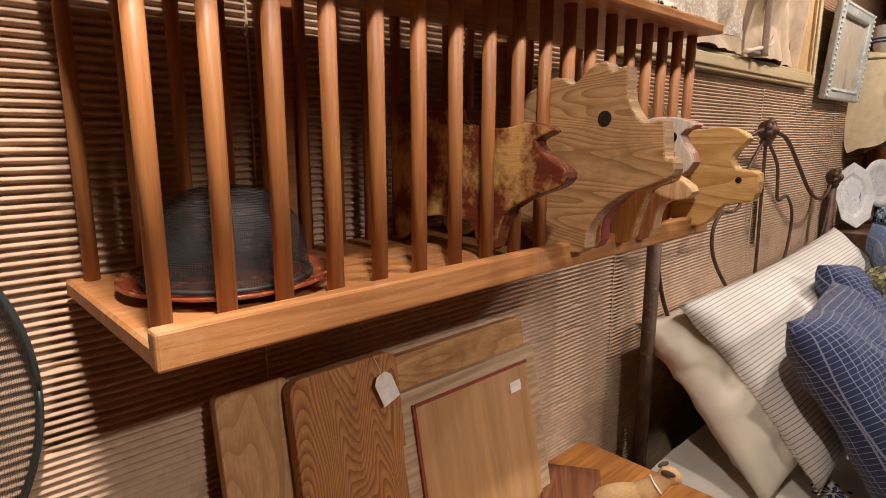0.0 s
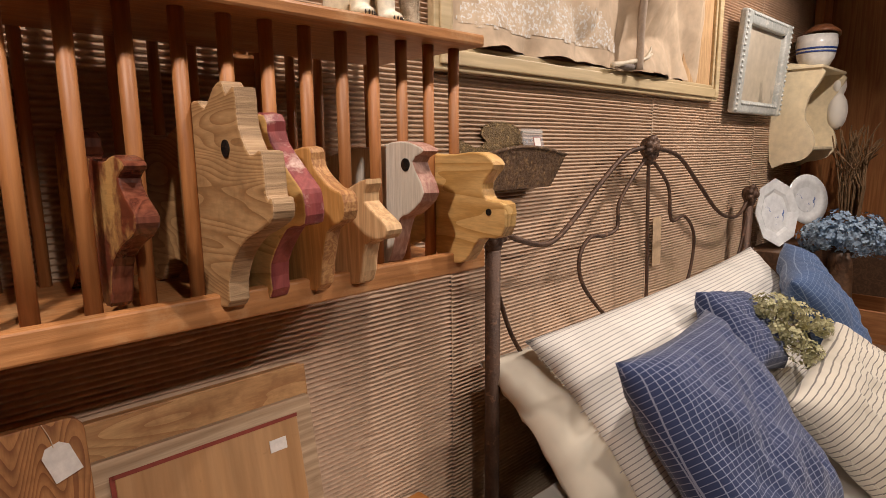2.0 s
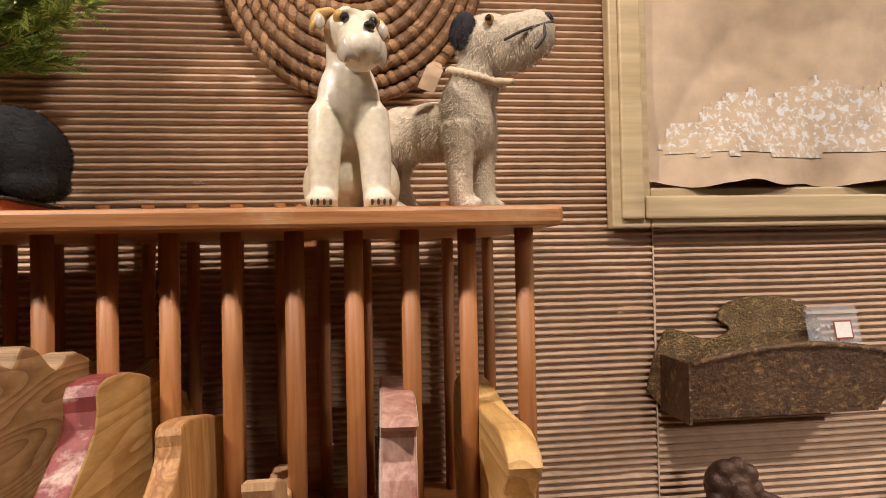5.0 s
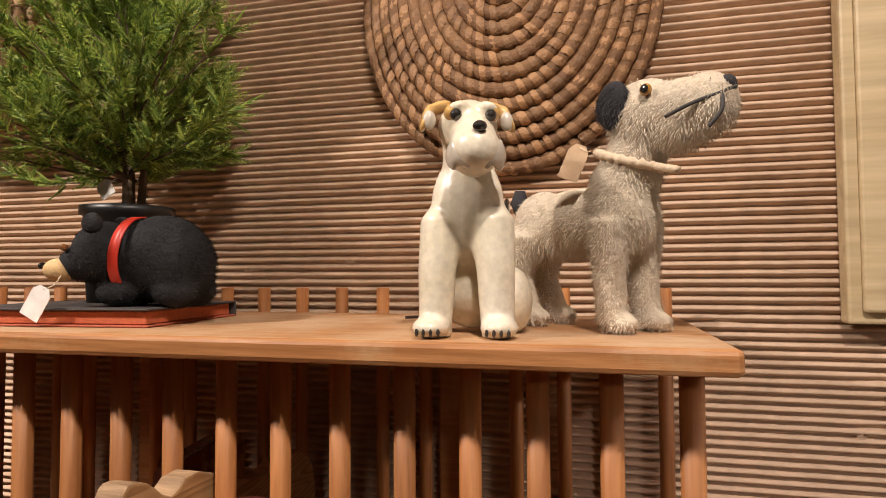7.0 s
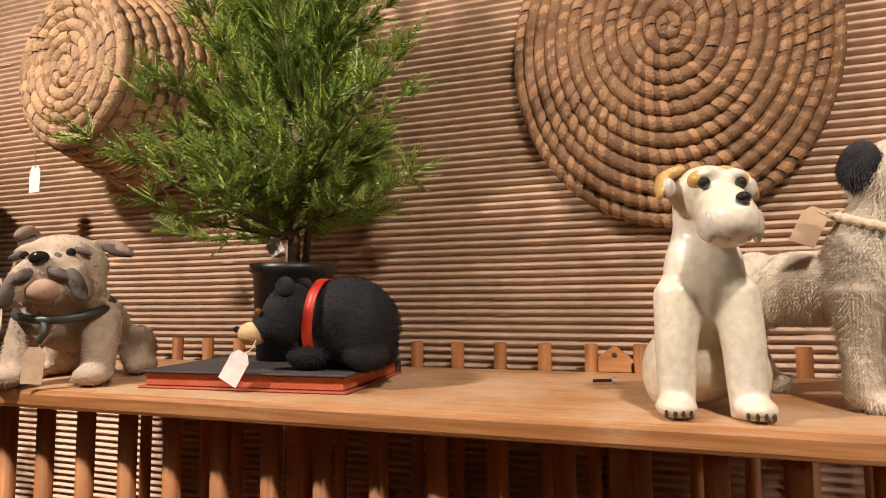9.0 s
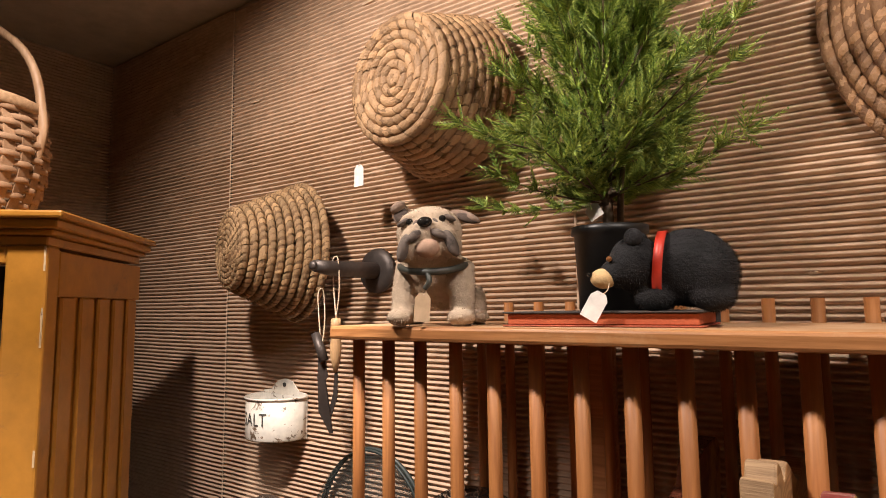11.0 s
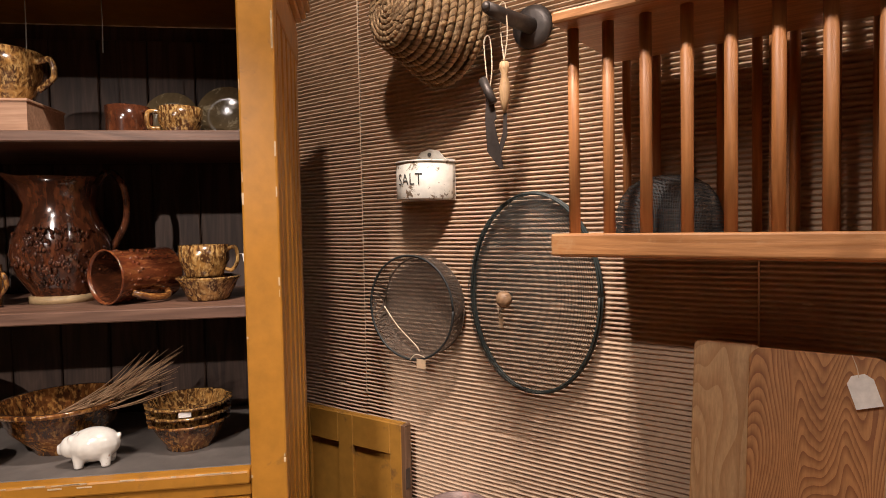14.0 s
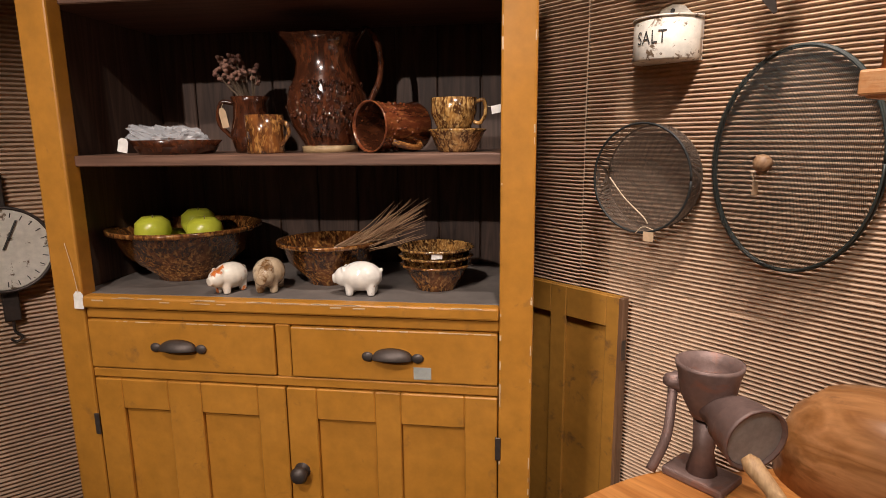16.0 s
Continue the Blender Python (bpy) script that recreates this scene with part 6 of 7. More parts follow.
for i in range(3):
    prof = bowl_profile(0.070 - 0.002 * (2 - i), 0.050, 0.62, 0.004, 0.003)
    bm = lathe(bmesh.new(), prof, 60)
    for v in bm.verts:
        a = math.atan2(v.co.y, v.co.x)
        k = 1 + 0.025 * math.cos(15 * a) * (0.2 + v.co.z / 0.05)
        v.co.x, v.co.y = v.co.x * k, v.co.y * k
    st = thing("fluted_bowl", inside(0.662, 0.120, S3 + 0.0165 * i), "fluted yellow brown bowl in a stack", "bowl", "stack of fluted bowls")
    part("body", bm, YELLOW_GLAZE if i else BROWN_GLAZE, st, smooth=True)
    if i == 2:
        part("sticker", boxed(-0.010, -0.0690, 0.036, 0.010, -0.0682, 0.048), PAPER_TAG, st, at=pose(0, 0, 0, 0, 0, 10))


def piggy(u, d, turn, s, material, label):
    ob = thing("piggy_bank", inside(u, d, S3, turn) @ Matrix.Diagonal((s, s, s, 1)), label, "piggy bank", "small china pigs")
    bm = bmesh.new()
    ball(bm, (0, 0, 0.038), (0.044, 0.032, 0.031))
    ball(bm, (-0.036, 0, 0.037), (0.020, 0.021, 0.021))
    tube(bm, [(-0.045, 0, 0.034), (-0.059, 0, 0.033)], [0.012, 0.010], 12)
    for lx in (-0.022, 0.022):
        for sg in (-1, 1):
            tube(bm, [(lx, sg * 0.013, 0.024), (lx, sg * 0.014, 0.0)], [0.011, 0.008], 10)
    for sg in (-1, 1):
        ball(bm, (-0.034, sg * 0.012, 0.053), (0.004, 0.008, 0.008), (sg * 30, 0, 0))
    tube(bm, [(0.037, 0, 0.045), (0.044, 0, 0.050), (0.041, 0.004, 0.055)], 0.003, 8)
    part("body", fused(bm, 0.0022), material, ob, smooth=True)
    for sg in (-1, 1):
        ball(b := bmesh.new(), (-0.046, sg * 0.0135, 0.043), (0.0022, 0.0016, 0.0022))
        part("eye", b, BLACK_GLOSS, ob)
    return ob


WHITE_PIG = surf("white_china_with_brown_sponging", (0.74, 0.70, 0.63), (0.80, 0.77, 0.71), 10, 0.2, 0.02, spots=(0.30, 0.12, 0.05), spot_scale=30, spot_lo=0.63, spot_hi=0.68, coat=0.6)
TAN_PIG = surf("sponged_tan_china", (0.42, 0.30, 0.18), (0.62, 0.52, 0.38), 30, 0.2, 0.02, spots=(0.16, 0.08, 0.03), spot_scale=26, spot_lo=0.5, spot_hi=0.6, coat=0.6)
ORANGE_PIG = surf("white_and_orange_china", (0.70, 0.64, 0.54), (0.78, 0.73, 0.64), 10, 0.2, 0.02, spots=(0.50, 0.14, 0.03), spot_scale=22, spot_lo=0.53, spot_hi=0.58, coat=0.6)
white_pig = piggy(0.530, 0.050, 4, 0.92, WHITE_PIG, "white china piggy bank with brown spots")
piggy(0.342, 0.062, 98, 0.95, TAN_PIG, "sponged tan china piggy bank facing out")
piggy(0.270, 0.045, 66, 0.84, ORANGE_PIG, "small white and orange china piggy bank")
# top shelf
box_m = wood("pinkish_raw_wood", (0.40, 0.22, 0.13), (0.50, 0.29, 0.18), "x", 22, 0.7)
small = thing("wooden_crate", inside(0.388, 0.090, S1), "small raw wooden box holding up a cup", "box")
part("front", boxed(-0.066, -0.045, 0, 0.066, -0.038, 0.050), box_m, small)
part("back", boxed(-0.066, 0.068, 0, 0.066, 0.075, 0.050), box_m, small)
part("side", boxed(-0.066, -0.0378, 0, -0.059, 0.0678, 0.050), box_m, small)
part("side", boxed(0.059, -0.0378, 0, 0.066, 0.0678, 0.050), box_m, small)
part("lid", boxed(-0.068, -0.047, 0.0502, 0.068, 0.077, 0.055, 0.001), box_m, small)
pot("large_cup", inside(0.392, 0.095, S1 + 0.0552, -12), cup_profile(0.063, 0.084, 0.66), YELLOW_GLAZE, "large yellow brown mottled cup on a box", "cup", [(0.060, 0.066), (0.086, 0.070), (0.092, 0.042), (0.064, 0.020)], "", 0.005)
pot("mug", inside(0.586, 0.100, S1, -30), cup_profile(0.036, 0.052, 0.98), DARK_GLAZE, "short dark brown shiny mug", "mug", [(0.034, 0.042), (0.050, 0.04), (0.050, 0.016), (0.034, 0.012)], "brown mugs", 0.004)
pot("mug", inside(0.676, 0.085, S1, 200), cup_profile(0.036, 0.048, 0.72), YELLOW_GLAZE, "small golden spotted mug", "mug", [(0.034, 0.04), (0.05, 0.038), (0.05, 0.014), (0.032, 0.012)], "brown mugs", 0.004)
pot("mug", inside(0.232, 0.100, S1, 200), cup_profile(0.036, 0.048, 0.72), YELLOW_GLAZE, "small golden spotted mug", "mug", [(0.034, 0.04), (0.05, 0.038), (0.05, 0.014), (0.032, 0.012)], "brown mugs", 0.004)
pot("mug", inside(0.145, 0.090, S1, 20), cup_profile(0.034, 0.050, 0.8), YELLOW_GLAZE, "small golden spotted cup", "mug", None, "brown mugs")
CLEARISH = surf("olive_brown_glaze", (0.10, 0.072, 0.036), (0.18, 0.13, 0.07), 40, 0.15, 0.1, spots=(0.36, 0.30, 0.19), spot_scale=50, spot_lo=0.55, spot_hi=0.65, coat=0.7)
for u, d, r in ((0.630, 0.200, 0.050), (0.735, 0.180, 0.054), (0.285, 0.200, 0.052), (0.19, 0.21, 0.052)):
    sc = thing("saucer", inside(u, d, S1) @ pose(0, 0, r * 0.97, 78, 0, 0), "olive brown glazed saucer leaning upright", "saucer", "saucers on the top shelf")
    part("dish", lathe(bmesh.new(), [(0, 0.0), (r * 0.55, 0.0), (r, 0.010), (r, 0.013), (r * 0.55, 0.004), (0, 0.004)], 40), CLEARISH, sc, smooth=True)
# glass bead chains hanging inside
for u in (0.43, 0.55):
    ch = thing("bead_chain", inside(u, 0.10, 0), "thin bead chain hanging in the cabinet", "chain")
    part("chain", tube(bmesh.new(), [(0, 0, 1.7745), (0.001, 0, 1.70), (0, 0, 1.645)], 0.0009, 5), surf("dull_steel", (0.3, 0.29, 0.27), (0.4, 0.39, 0.36), 30, 0.4, 0, metal=0.8), ch)
# price tag on the cabinet's post, and plate on the drawer
swing_tag(cabinet, PAPER_TAG, pose(-0.004, -0.024, 0.945, 0, 3, 0), (-0.022, -0.020, 1.055), 0.020, 0.034)
part("mending_plate", boxed(0.640, -0.0185, 0.815, 0.672, -0.0173, 0.838, 0.0004), surf("grey_tin_patch", (0.30, 0.31, 0.29), (0.42, 0.43, 0.40), 20, 0.6, 0.1), cabinet, "small grey tin patch")

# ---- splint basket on top of the cabinet ----
SPLINT = surf("brown_oak_splint", (0.26, 0.15, 0.08), (0.38, 0.23, 0.13), 50, 0.65, 0.4, vary=0.12)
sb = thing("splint_basket", inside(0.470, 0.155, 1.8245), "large woven brown splint basket with bent handle", "basket")


def band(bm, radius, z, h, thick, wav, n, phase, sx, sy, seg=120):
    loops = []
    for i in range(seg + 1):
        a = 2 * math.pi * i / seg
        r = radius + wav * math.cos(n * a / 2 + phase)
        c, s = math.cos(a), math.sin(a)
        loops.append([((r + o) * c * sx, (r + o) * s * sy, zz) for o, zz in ((0, z), (thick, z + h * 0.15), (thick, z + h * 0.85), (0, z + h), (-thick * 0.3, z + h / 2))])
    ring_skin(bm, loops, False)


for k in range(15):
    z = 0.004 + k * 0.0135
    band(b := bmesh.new(), 0.215 + 0.028 * math.sin(math.pi * min(1, z / 0.26)), z, 0.0115, 0.0024, 0.0045, 38, math.pi * (k % 2), 1.12, 0.78)
    part("weaver", b, SPLINT, sb, smooth=True)
for j in range(38):
    a = 2 * math.pi * j / 38
    pts = []
    for i in range(8):
        z = 0.002 + 0.028 * i
        r = 0.215 + 0.028 * math.sin(math.pi * min(1, z / 0.26))
        pts.append((r * 1.12 * math.cos(a), r * 0.78 * math.sin(a), z))
    bm = bmesh.new()
    tx, ty = -math.sin(a) * 0.011, math.cos(a) * 0.011
    nx, ny = math.cos(a) * 0.0012, math.sin(a) * 0.0012
    ring_skin(bm, [[(x - tx - nx, y - ty - ny, z), (x + tx - nx, y + ty - ny, z), (x + tx + nx, y + ty + ny, z), (x - tx + nx, y - ty + ny, z)] for x, y, z in pts])
    part("stake", bm, SPLINT, sb)
band(b := bmesh.new(), 0.237, 0.200, 0.024, 0.006, 0, 2, 0, 1.12, 0.78)
part("rim_hoop", b, wood("pale_oak_hoop", (0.38, 0.23, 0.12), (0.50, 0.32, 0.18), "x", 20), sb, smooth=True)
part("base", lathe(bmesh.new(), [(0, 0.001), (0.21, 0.001), (0.21, 0.004), (0, 0.004)], 40, 1.12, 0.78), SPLINT, sb)
bm = bmesh.new()
tube(bm, smooth_path([(0.262, 0, 0.10), (0.275, 0, 0.20), (0.22, 0, 0.34), (0, 0, 0.43), (-0.22, 0, 0.34), (-0.275, 0, 0.20), (-0.262, 0, 0.10)], 8), 0.008, 10)
part("handle", bm, wood("bent_oak", (0.36, 0.21, 0.11), (0.48, 0.30, 0.17), "z", 20), sb, smooth=True)
swing_tag(sb, PAPER_TAG, pose(0.115, -0.182, 0.135, 0, 6, 0), (0.11, -0.178, 0.20), 0.014, 0.05)

# ---- torn paper window with wooden frame ----
FRAME_CREAM = wood("cream_painted_frame", (0.56, 0.43, 0.24), (0.62, 0.49, 0.29), "x", 8, 0.5, 0.15)
win = thing("window_frame", pose(0, 0.7605, 0), "cream wooden frame filled with crumpled kraft paper", "frame")
FX0, FX1, FZ0, FZ1, FW = 1.268, 2.720, 1.646, 2.44, 0.056
for nm, x0, z0, x1, z1 in (("stile", FX0, FZ0, FX0 + FW, FZ1), ("stile", FX1 - FW, FZ0, FX1, FZ1)):
    part(nm, boxed(x0, -0.022, z0, x1, 0, z1, 0.003, 2), FRAME_CREAM, win)
    part("moulding", boxed(x0 + 0.012, -0.030, z0 + 0.012, x1 - 0.012, -0.0222, z1 - 0.012, 0.003, 2), FRAME_CREAM, win)
for nm, z0, z1 in (("rail", FZ0, FZ0 + FW), ("rail", FZ1 - FW, FZ1)):
    part(nm, boxed(FX0 + FW + 0.0003, -0.022, z0, FX1 - FW - 0.0003, 0, z1, 0.003, 2), FRAME_CREAM, win)
    part("moulding", boxed(FX0 + FW - 0.01, -0.0298, z0 + 0.012, FX1 - FW + 0.01, -0.0222, z1 - 0.012, 0.003, 2), FRAME_CREAM, win)
part("inner_board", boxed(2.44, -0.010, FZ0 + FW, FX1 - FW - 0.0005, 0.0, FZ1 - FW), PALE_WOOD, win, "bare pine board inside the frame")


def crumpled(x0, x1, z0, z1, depth, seed, nx=120, nz=90, keep=None, lift=0.0):
    bm = bmesh.new()
    off = Vector((seed * 3.1, seed * 1.7, 0))
    grid = []
    for j in range(nz + 1):
        row = []
        for i in range(nx + 1):
            u, v = i / nx, j / nz
            x, z = x0 + (x1 - x0) * u, z0 + (z1 - z0) * v
            p = Vector((x * 3.2, z * 3.2, 0)) + off
            n = abs(noise.noise(p * 0.8)) * 1.6 + abs(noise.noise(p * 1.9)) * 0.35 + 0.03 * noise.noise(p * 7)
            if v == 0:
                z += 0.012 * noise.noise(Vector((x * 14, seed, 0)))
            row.append(bm.verts.new((x, -lift - depth * n * min(1, 6 * min(u, 1 - u) + 0.15), z)))
        grid.append(row)
    for j in range(nz):
        for i in range(nx):
            if keep and not keep(grid[j][i].co.x, grid[j][i].co.z):
                continue
            bm.faces.new((grid[j][i], grid[j][i + 1], grid[j + 1][i + 1], grid[j + 1][i]))
    return bm


def snowed(x, z):
    n = noise.noise(Vector((x * 9, z * 9, 3))) + 0.6 * noise.noise(Vector((x * 40, z * 40, 5)))
    edge = min((x - 1.34) / 0.12, (2.0 - x) / 0.12, 1)
    return edge > 0.2 * n and 1.745 + 0.012 * n < z < 1.76 + 0.085 * edge + 0.040 * n


KRAFT = surf("crumpled_kraft_paper", (0.52, 0.385, 0.255), (0.60, 0.46, 0.32), 8, 0.8, 0.15)
FROST = surf("kraft_paper_with_glitter_snow", (0.53, 0.40, 0.27), (0.61, 0.48, 0.34), 8, 0.7, 0.3, spots=(0.72, 0.71, 0.68), spot_scale=110, spot_lo=0.50, spot_hi=0.60)
paper = thing("kraft_paper", pose(0, 0.755, 0), "crumpled tan kraft paper filling a frame", "paper")
part("sheet", crumpled(1.327, 2.03, 1.706, 2.38, 0.075, 1), KRAFT, paper, smooth=True)
part("sheet", crumpled(2.00, 2.56, 1.704, 2.38, 0.085, 2), KRAFT, paper, smooth=True)
part("snowy_sheet", crumpled(1.327, 2.03, 1.706, 2.38, 0.075, 1, keep=snowed, lift=0.0015), FROST, paper, "paper patch dusted with white snow", smooth=True)
antler = thing("deer_antler", pose(1.985, 0.725, 1.704), "small pale antler on the frame's edge", "antler")
part("beam", tube(bmesh.new(), smooth_path([(-0.06, -0.01, 0.004), (0.02, -0.015, 0.018), (0.10, -0.02, 0.034), (0.145, -0.02, 0.052)]), [0.008 + 0.001 * math.sin(i) - 0.0002 * i for i in range(19)], 10), surf("bone", (0.60, 0.50, 0.36), (0.72, 0.63, 0.48), 30, 0.6, 0.2), antler, smooth=True)
part("tine", tube(bmesh.new(), smooth_path([(0.11, -0.02, 0.036), (0.13, -0.022, 0.06), (0.135, -0.022, 0.075)]), [0.006, 0.0055, 0.005, 0.0045, 0.004, 0.0038, 0.0035, 0.0032, 0.003, 0.0026, 0.0022, 0.0018, 0.0012], 8), surf("bone_tip", (0.66, 0.57, 0.43), (0.76, 0.68, 0.54), 30, 0.6, 0.2), antler, smooth=True)
part("moss", ball(bmesh.new(), (0.03, -0.005, 0.008), (0.05, 0.016, 0.011)), surf("grey_dried_moss", (0.16, 0.13, 0.11), (0.26, 0.22, 0.19), 80, 0.95, 0.8), antler, smooth=True)
sprout = thing("twig", pose(2.050, 0.700, 1.704), "thin upright stick in front of the kraft paper", "twig")
part("stem", tube(bmesh.new(), smooth_path([(0, 0, 0.0), (0.004, 0.002, 0.12), (0.012, 0.0, 0.24), (0.0, 0.0, 0.33), (-0.05, 0, 0.36)]), 0.011, 10), surf("dusty_brown_stick", (0.34, 0.25, 0.18), (0.46, 0.36, 0.27), 30, 0.8, 0.3), sprout, smooth=True)

# ---- dark tin wall box with metal scraps ----
TIN = surf("rusty_dark_tin", (0.060, 0.034, 0.020), (0.17, 0.098, 0.052), 30, 0.5, 1.0, metal=0.35, spots=(0.30, 0.18, 0.085), spot_scale=75, spot_lo=0.52, spot_hi=0.66, distance=0.006)
tin = thing("wall_box", pose(1.345, 0.758, 1.385), "rusty embossed tin letter box hung on the wall", "wall box")
rows = []
ARCH = [(0.315 * i / 12, 0.026 * math.sin(math.pi * (0.08 + 0.84 * i / 12)) - 0.004) for i in range(13)]
for x, dz in ARCH:
    low = x * 0.905
    rows.append([(low, -0.004, 0.0), (low, -0.055, 0.0), (x, -0.080, 0.076 + dz), (x, -0.076, 0.077 + dz), (low, -0.052, 0.006), (low, -0.006, 0.006)])
part("trough", ring_skin(bmesh.new(), rows), TIN, tin)
part("side_plate", slab(bmesh.new(), [(-0.004, 0), (0.0, 0), (0.0, 0.08), (-0.004, 0.08)], -0.078), TIN, tin)
outline = [(0.0, 0.0), (0.315, 0.0), (0.315, 0.06), (0.255, 0.085), (0.245, 0.12), (0.215, 0.148), (0.16, 0.160), (0.105, 0.152), (0.085, 0.130), (0.105, 0.112), (0.07, 0.098), (0.03, 0.112), (0.0, 0.105)]
part("back_plate", slab(bmesh.new(), [(p.x, p.z) for p in smooth_path([(a, 0, b) for a, b in outline], 3, True)], 0.003), surf("embossed_gilt_tin", (0.12, 0.075, 0.032), (0.27, 0.18, 0.085), 60, 0.5, 1.0, metal=0.4, spots=(0.42, 0.28, 0.12), spot_scale=90, spot_lo=0.52, spot_hi=0.64, distance=0.006), tin, "embossed gilt back plate")
tube(b := bmesh.new(), [(x, -0.079, 0.077 + dz) for x, dz in ARCH], 0.0042, 8)
part("rolled_edge", b, TIN, tin, smooth=True)
note = thing("paper_slip", pose(2.325, 0.752, 1.075, 0, -3, 0), "strip of tan paper hanging behind the headboard", "paper")
part("slip", boxed(-0.03, 0, 0, 0.03, 0.001, 0.17), KRAFT_TAG, note)
zb = thing("zip_bag", pose(1.585, 0.716, 1.455, -12, 0, 0), "small clear zip bag with white label", "plastic bag")
CLEAR = PLASTIC.copy()
CLEAR.name = "thin_clear_film"
CLEAR.node_tree.nodes["Principled BSDF"].inputs["Alpha"].default_value = 0.18
part("film", boxed(-0.040, -0.003, 0, 0.040, 0.003, 0.075, 0.002), CLEAR, zb)
b = bmesh.new()
for i in range(26):
    ball(b, (rnd.uniform(-0.033, 0.030), 0.0, rnd.uniform(0.006, 0.048)), (rnd.uniform(0.002, 0.006), 0.0024, rnd.uniform(0.0015, 0.003)), (0, rnd.uniform(0, 180), 0), 7, 5)
tagged(part("scrap", b, surf("dull_metal_scraps", (0.30, 0.29, 0.28), (0.55, 0.54, 0.52), 60, 0.35, 0.2, metal=0.7), zb, "small grey metal scraps", smooth=True), kind="stuff")
part("label_border", boxed(-0.002, -0.0042, 0.028, 0.026, -0.0036, 0.054), RED_LINE, zb, "thin red label border")
part("label", boxed(0.0, -0.0045, 0.030, 0.024, -0.0038, 0.052), PAPER_TAG, zb, "white paper label")
part("zip_strip", boxed(-0.040, -0.0040, 0.064, 0.040, 0.0040, 0.068), surf("frosted_strip", (0.42, 0.38, 0.33), (0.50, 0.46, 0.40), 20, 0.4, 0), zb)

# ---- iron bed ----
RUST = surf("rusty_brown_iron", (0.060, 0.033, 0.022), (0.13, 0.072, 0.045), 40, 0.55, 0.9, metal=0.4, spots=(0.24, 0.13, 0.075), spot_scale=40, spot_lo=0.58, spot_hi=0.7)
bed = thing("iron_bed", pose(0, 0, 0), "old rusty iron bed with a scrolled headboard", "bed")
BY = 0.690
post = part("post", tube(bmesh.new(), [(0, 0, 0), (0, 0, 0.6), (0, 0, 1.275)], [0.019, 0.018, 0.018], 16), RUST, bed, smooth=True, at=pose(1.398, BY, 0))
again(post, bed, pose(2.985, BY, 0))


def rosette(x, z, s):
    b = bmesh.new()
    ball(b, (x, BY, z), (0.028 * s, 0.026 * s, 0.030 * s))
    for i in range(9):
        a = 2 * math.pi * i / 9
        ball(b, (x + 0.024 * s * math.cos(a), BY - 0.010 * s, z + 0.026 * s * math.sin(a)), (0.011 * s, 0.012 * s, 0.011 * s), (0, 0, 0), 8, 6)
    ball(b, (x, BY - 0.026 * s, z), (0.013 * s, 0.008 * s, 0.013 * s))
    ball(b, (x, BY, z - 0.035 * s), (0.018 * s, 0.018 * s, 0.014 * s))
    return part("casting", fused(b, 0.0025), RUST, bed, "cast iron rosette knuckle", smooth=True)


rosette(1.398, 1.300, 1.15)
rosette(2.112, 1.478, 1.1)
rosette(2.985, 1.285, 1.15)


def rod_of(points, r=0.0056):
    return part("rod", tube(bmesh.new(), smooth_path([(x, BY, z) for x, z in points], 6), r, 10), RUST, bed, smooth=True)


rod_of([(1.415, 1.300), (1.50, 1.262), (1.617, 1.243), (1.726, 1.298), (1.843, 1.382), (1.971, 1.459), (2.085, 1.480)], 0.0070)
rod_of([(2.135, 1.480), (2.314, 1.450), (2.486, 1.350), (2.66, 1.245), (2.80, 1.205), (2.90, 1.215), (2.975, 1.265)], 0.0070)
rod_of([(2.095, 1.445), (2.013, 1.386), (1.948, 1.318), (1.942, 1.250), (1.876, 1.233), (1.800, 1.236), (1.752, 1.187), (1.767, 1.115), (1.85, 1.03), (1.95, 0.96), (2.05, 0.90)])
rod_of([(2.130, 1.445), (2.215, 1.390), (2.262, 1.340), (2.290, 1.240), (2.388, 1.245), (2.474, 1.166), (2.451, 1.028), (2.36, 0.95), (2.20, 0.88)])
rod_of([(2.113, 1.44), (2.125, 1.25), (2.140, 1.03), (2.14, 0.70)])
rod_of([(1.405, 1.263), (1.410, 1.18), (1.432, 1.11), (1.470, 1.03), (1.53, 0.95), (1.60, 0.88)])
rod_of([(2.98, 1.24), (2.96, 1.15), (2.92, 1.06), (2.86, 0.98), (2.80, 0.92)])
tube(b := bmesh.new(), [(1.398, BY, 0.50), (2.985, BY, 0.50)], 0.012, 10)
part("cross_rail", b, RUST, bed, smooth=True)
for x in (1.398, 2.985):
    part("side_rail", boxed(x - 0.012, -1.25, 0.34, x + 0.012, BY - 0.0185, 0.38), RUST, bed)
again(post, bed, Matrix.Translation((1.398, -1.25, 0)) @ Matrix.Diagonal((1, 1, 0.55, 1)))
again(post, bed, Matrix.Translation((2.985, -1.25, 0)) @ Matrix.Diagonal((1, 1, 0.55, 1)))


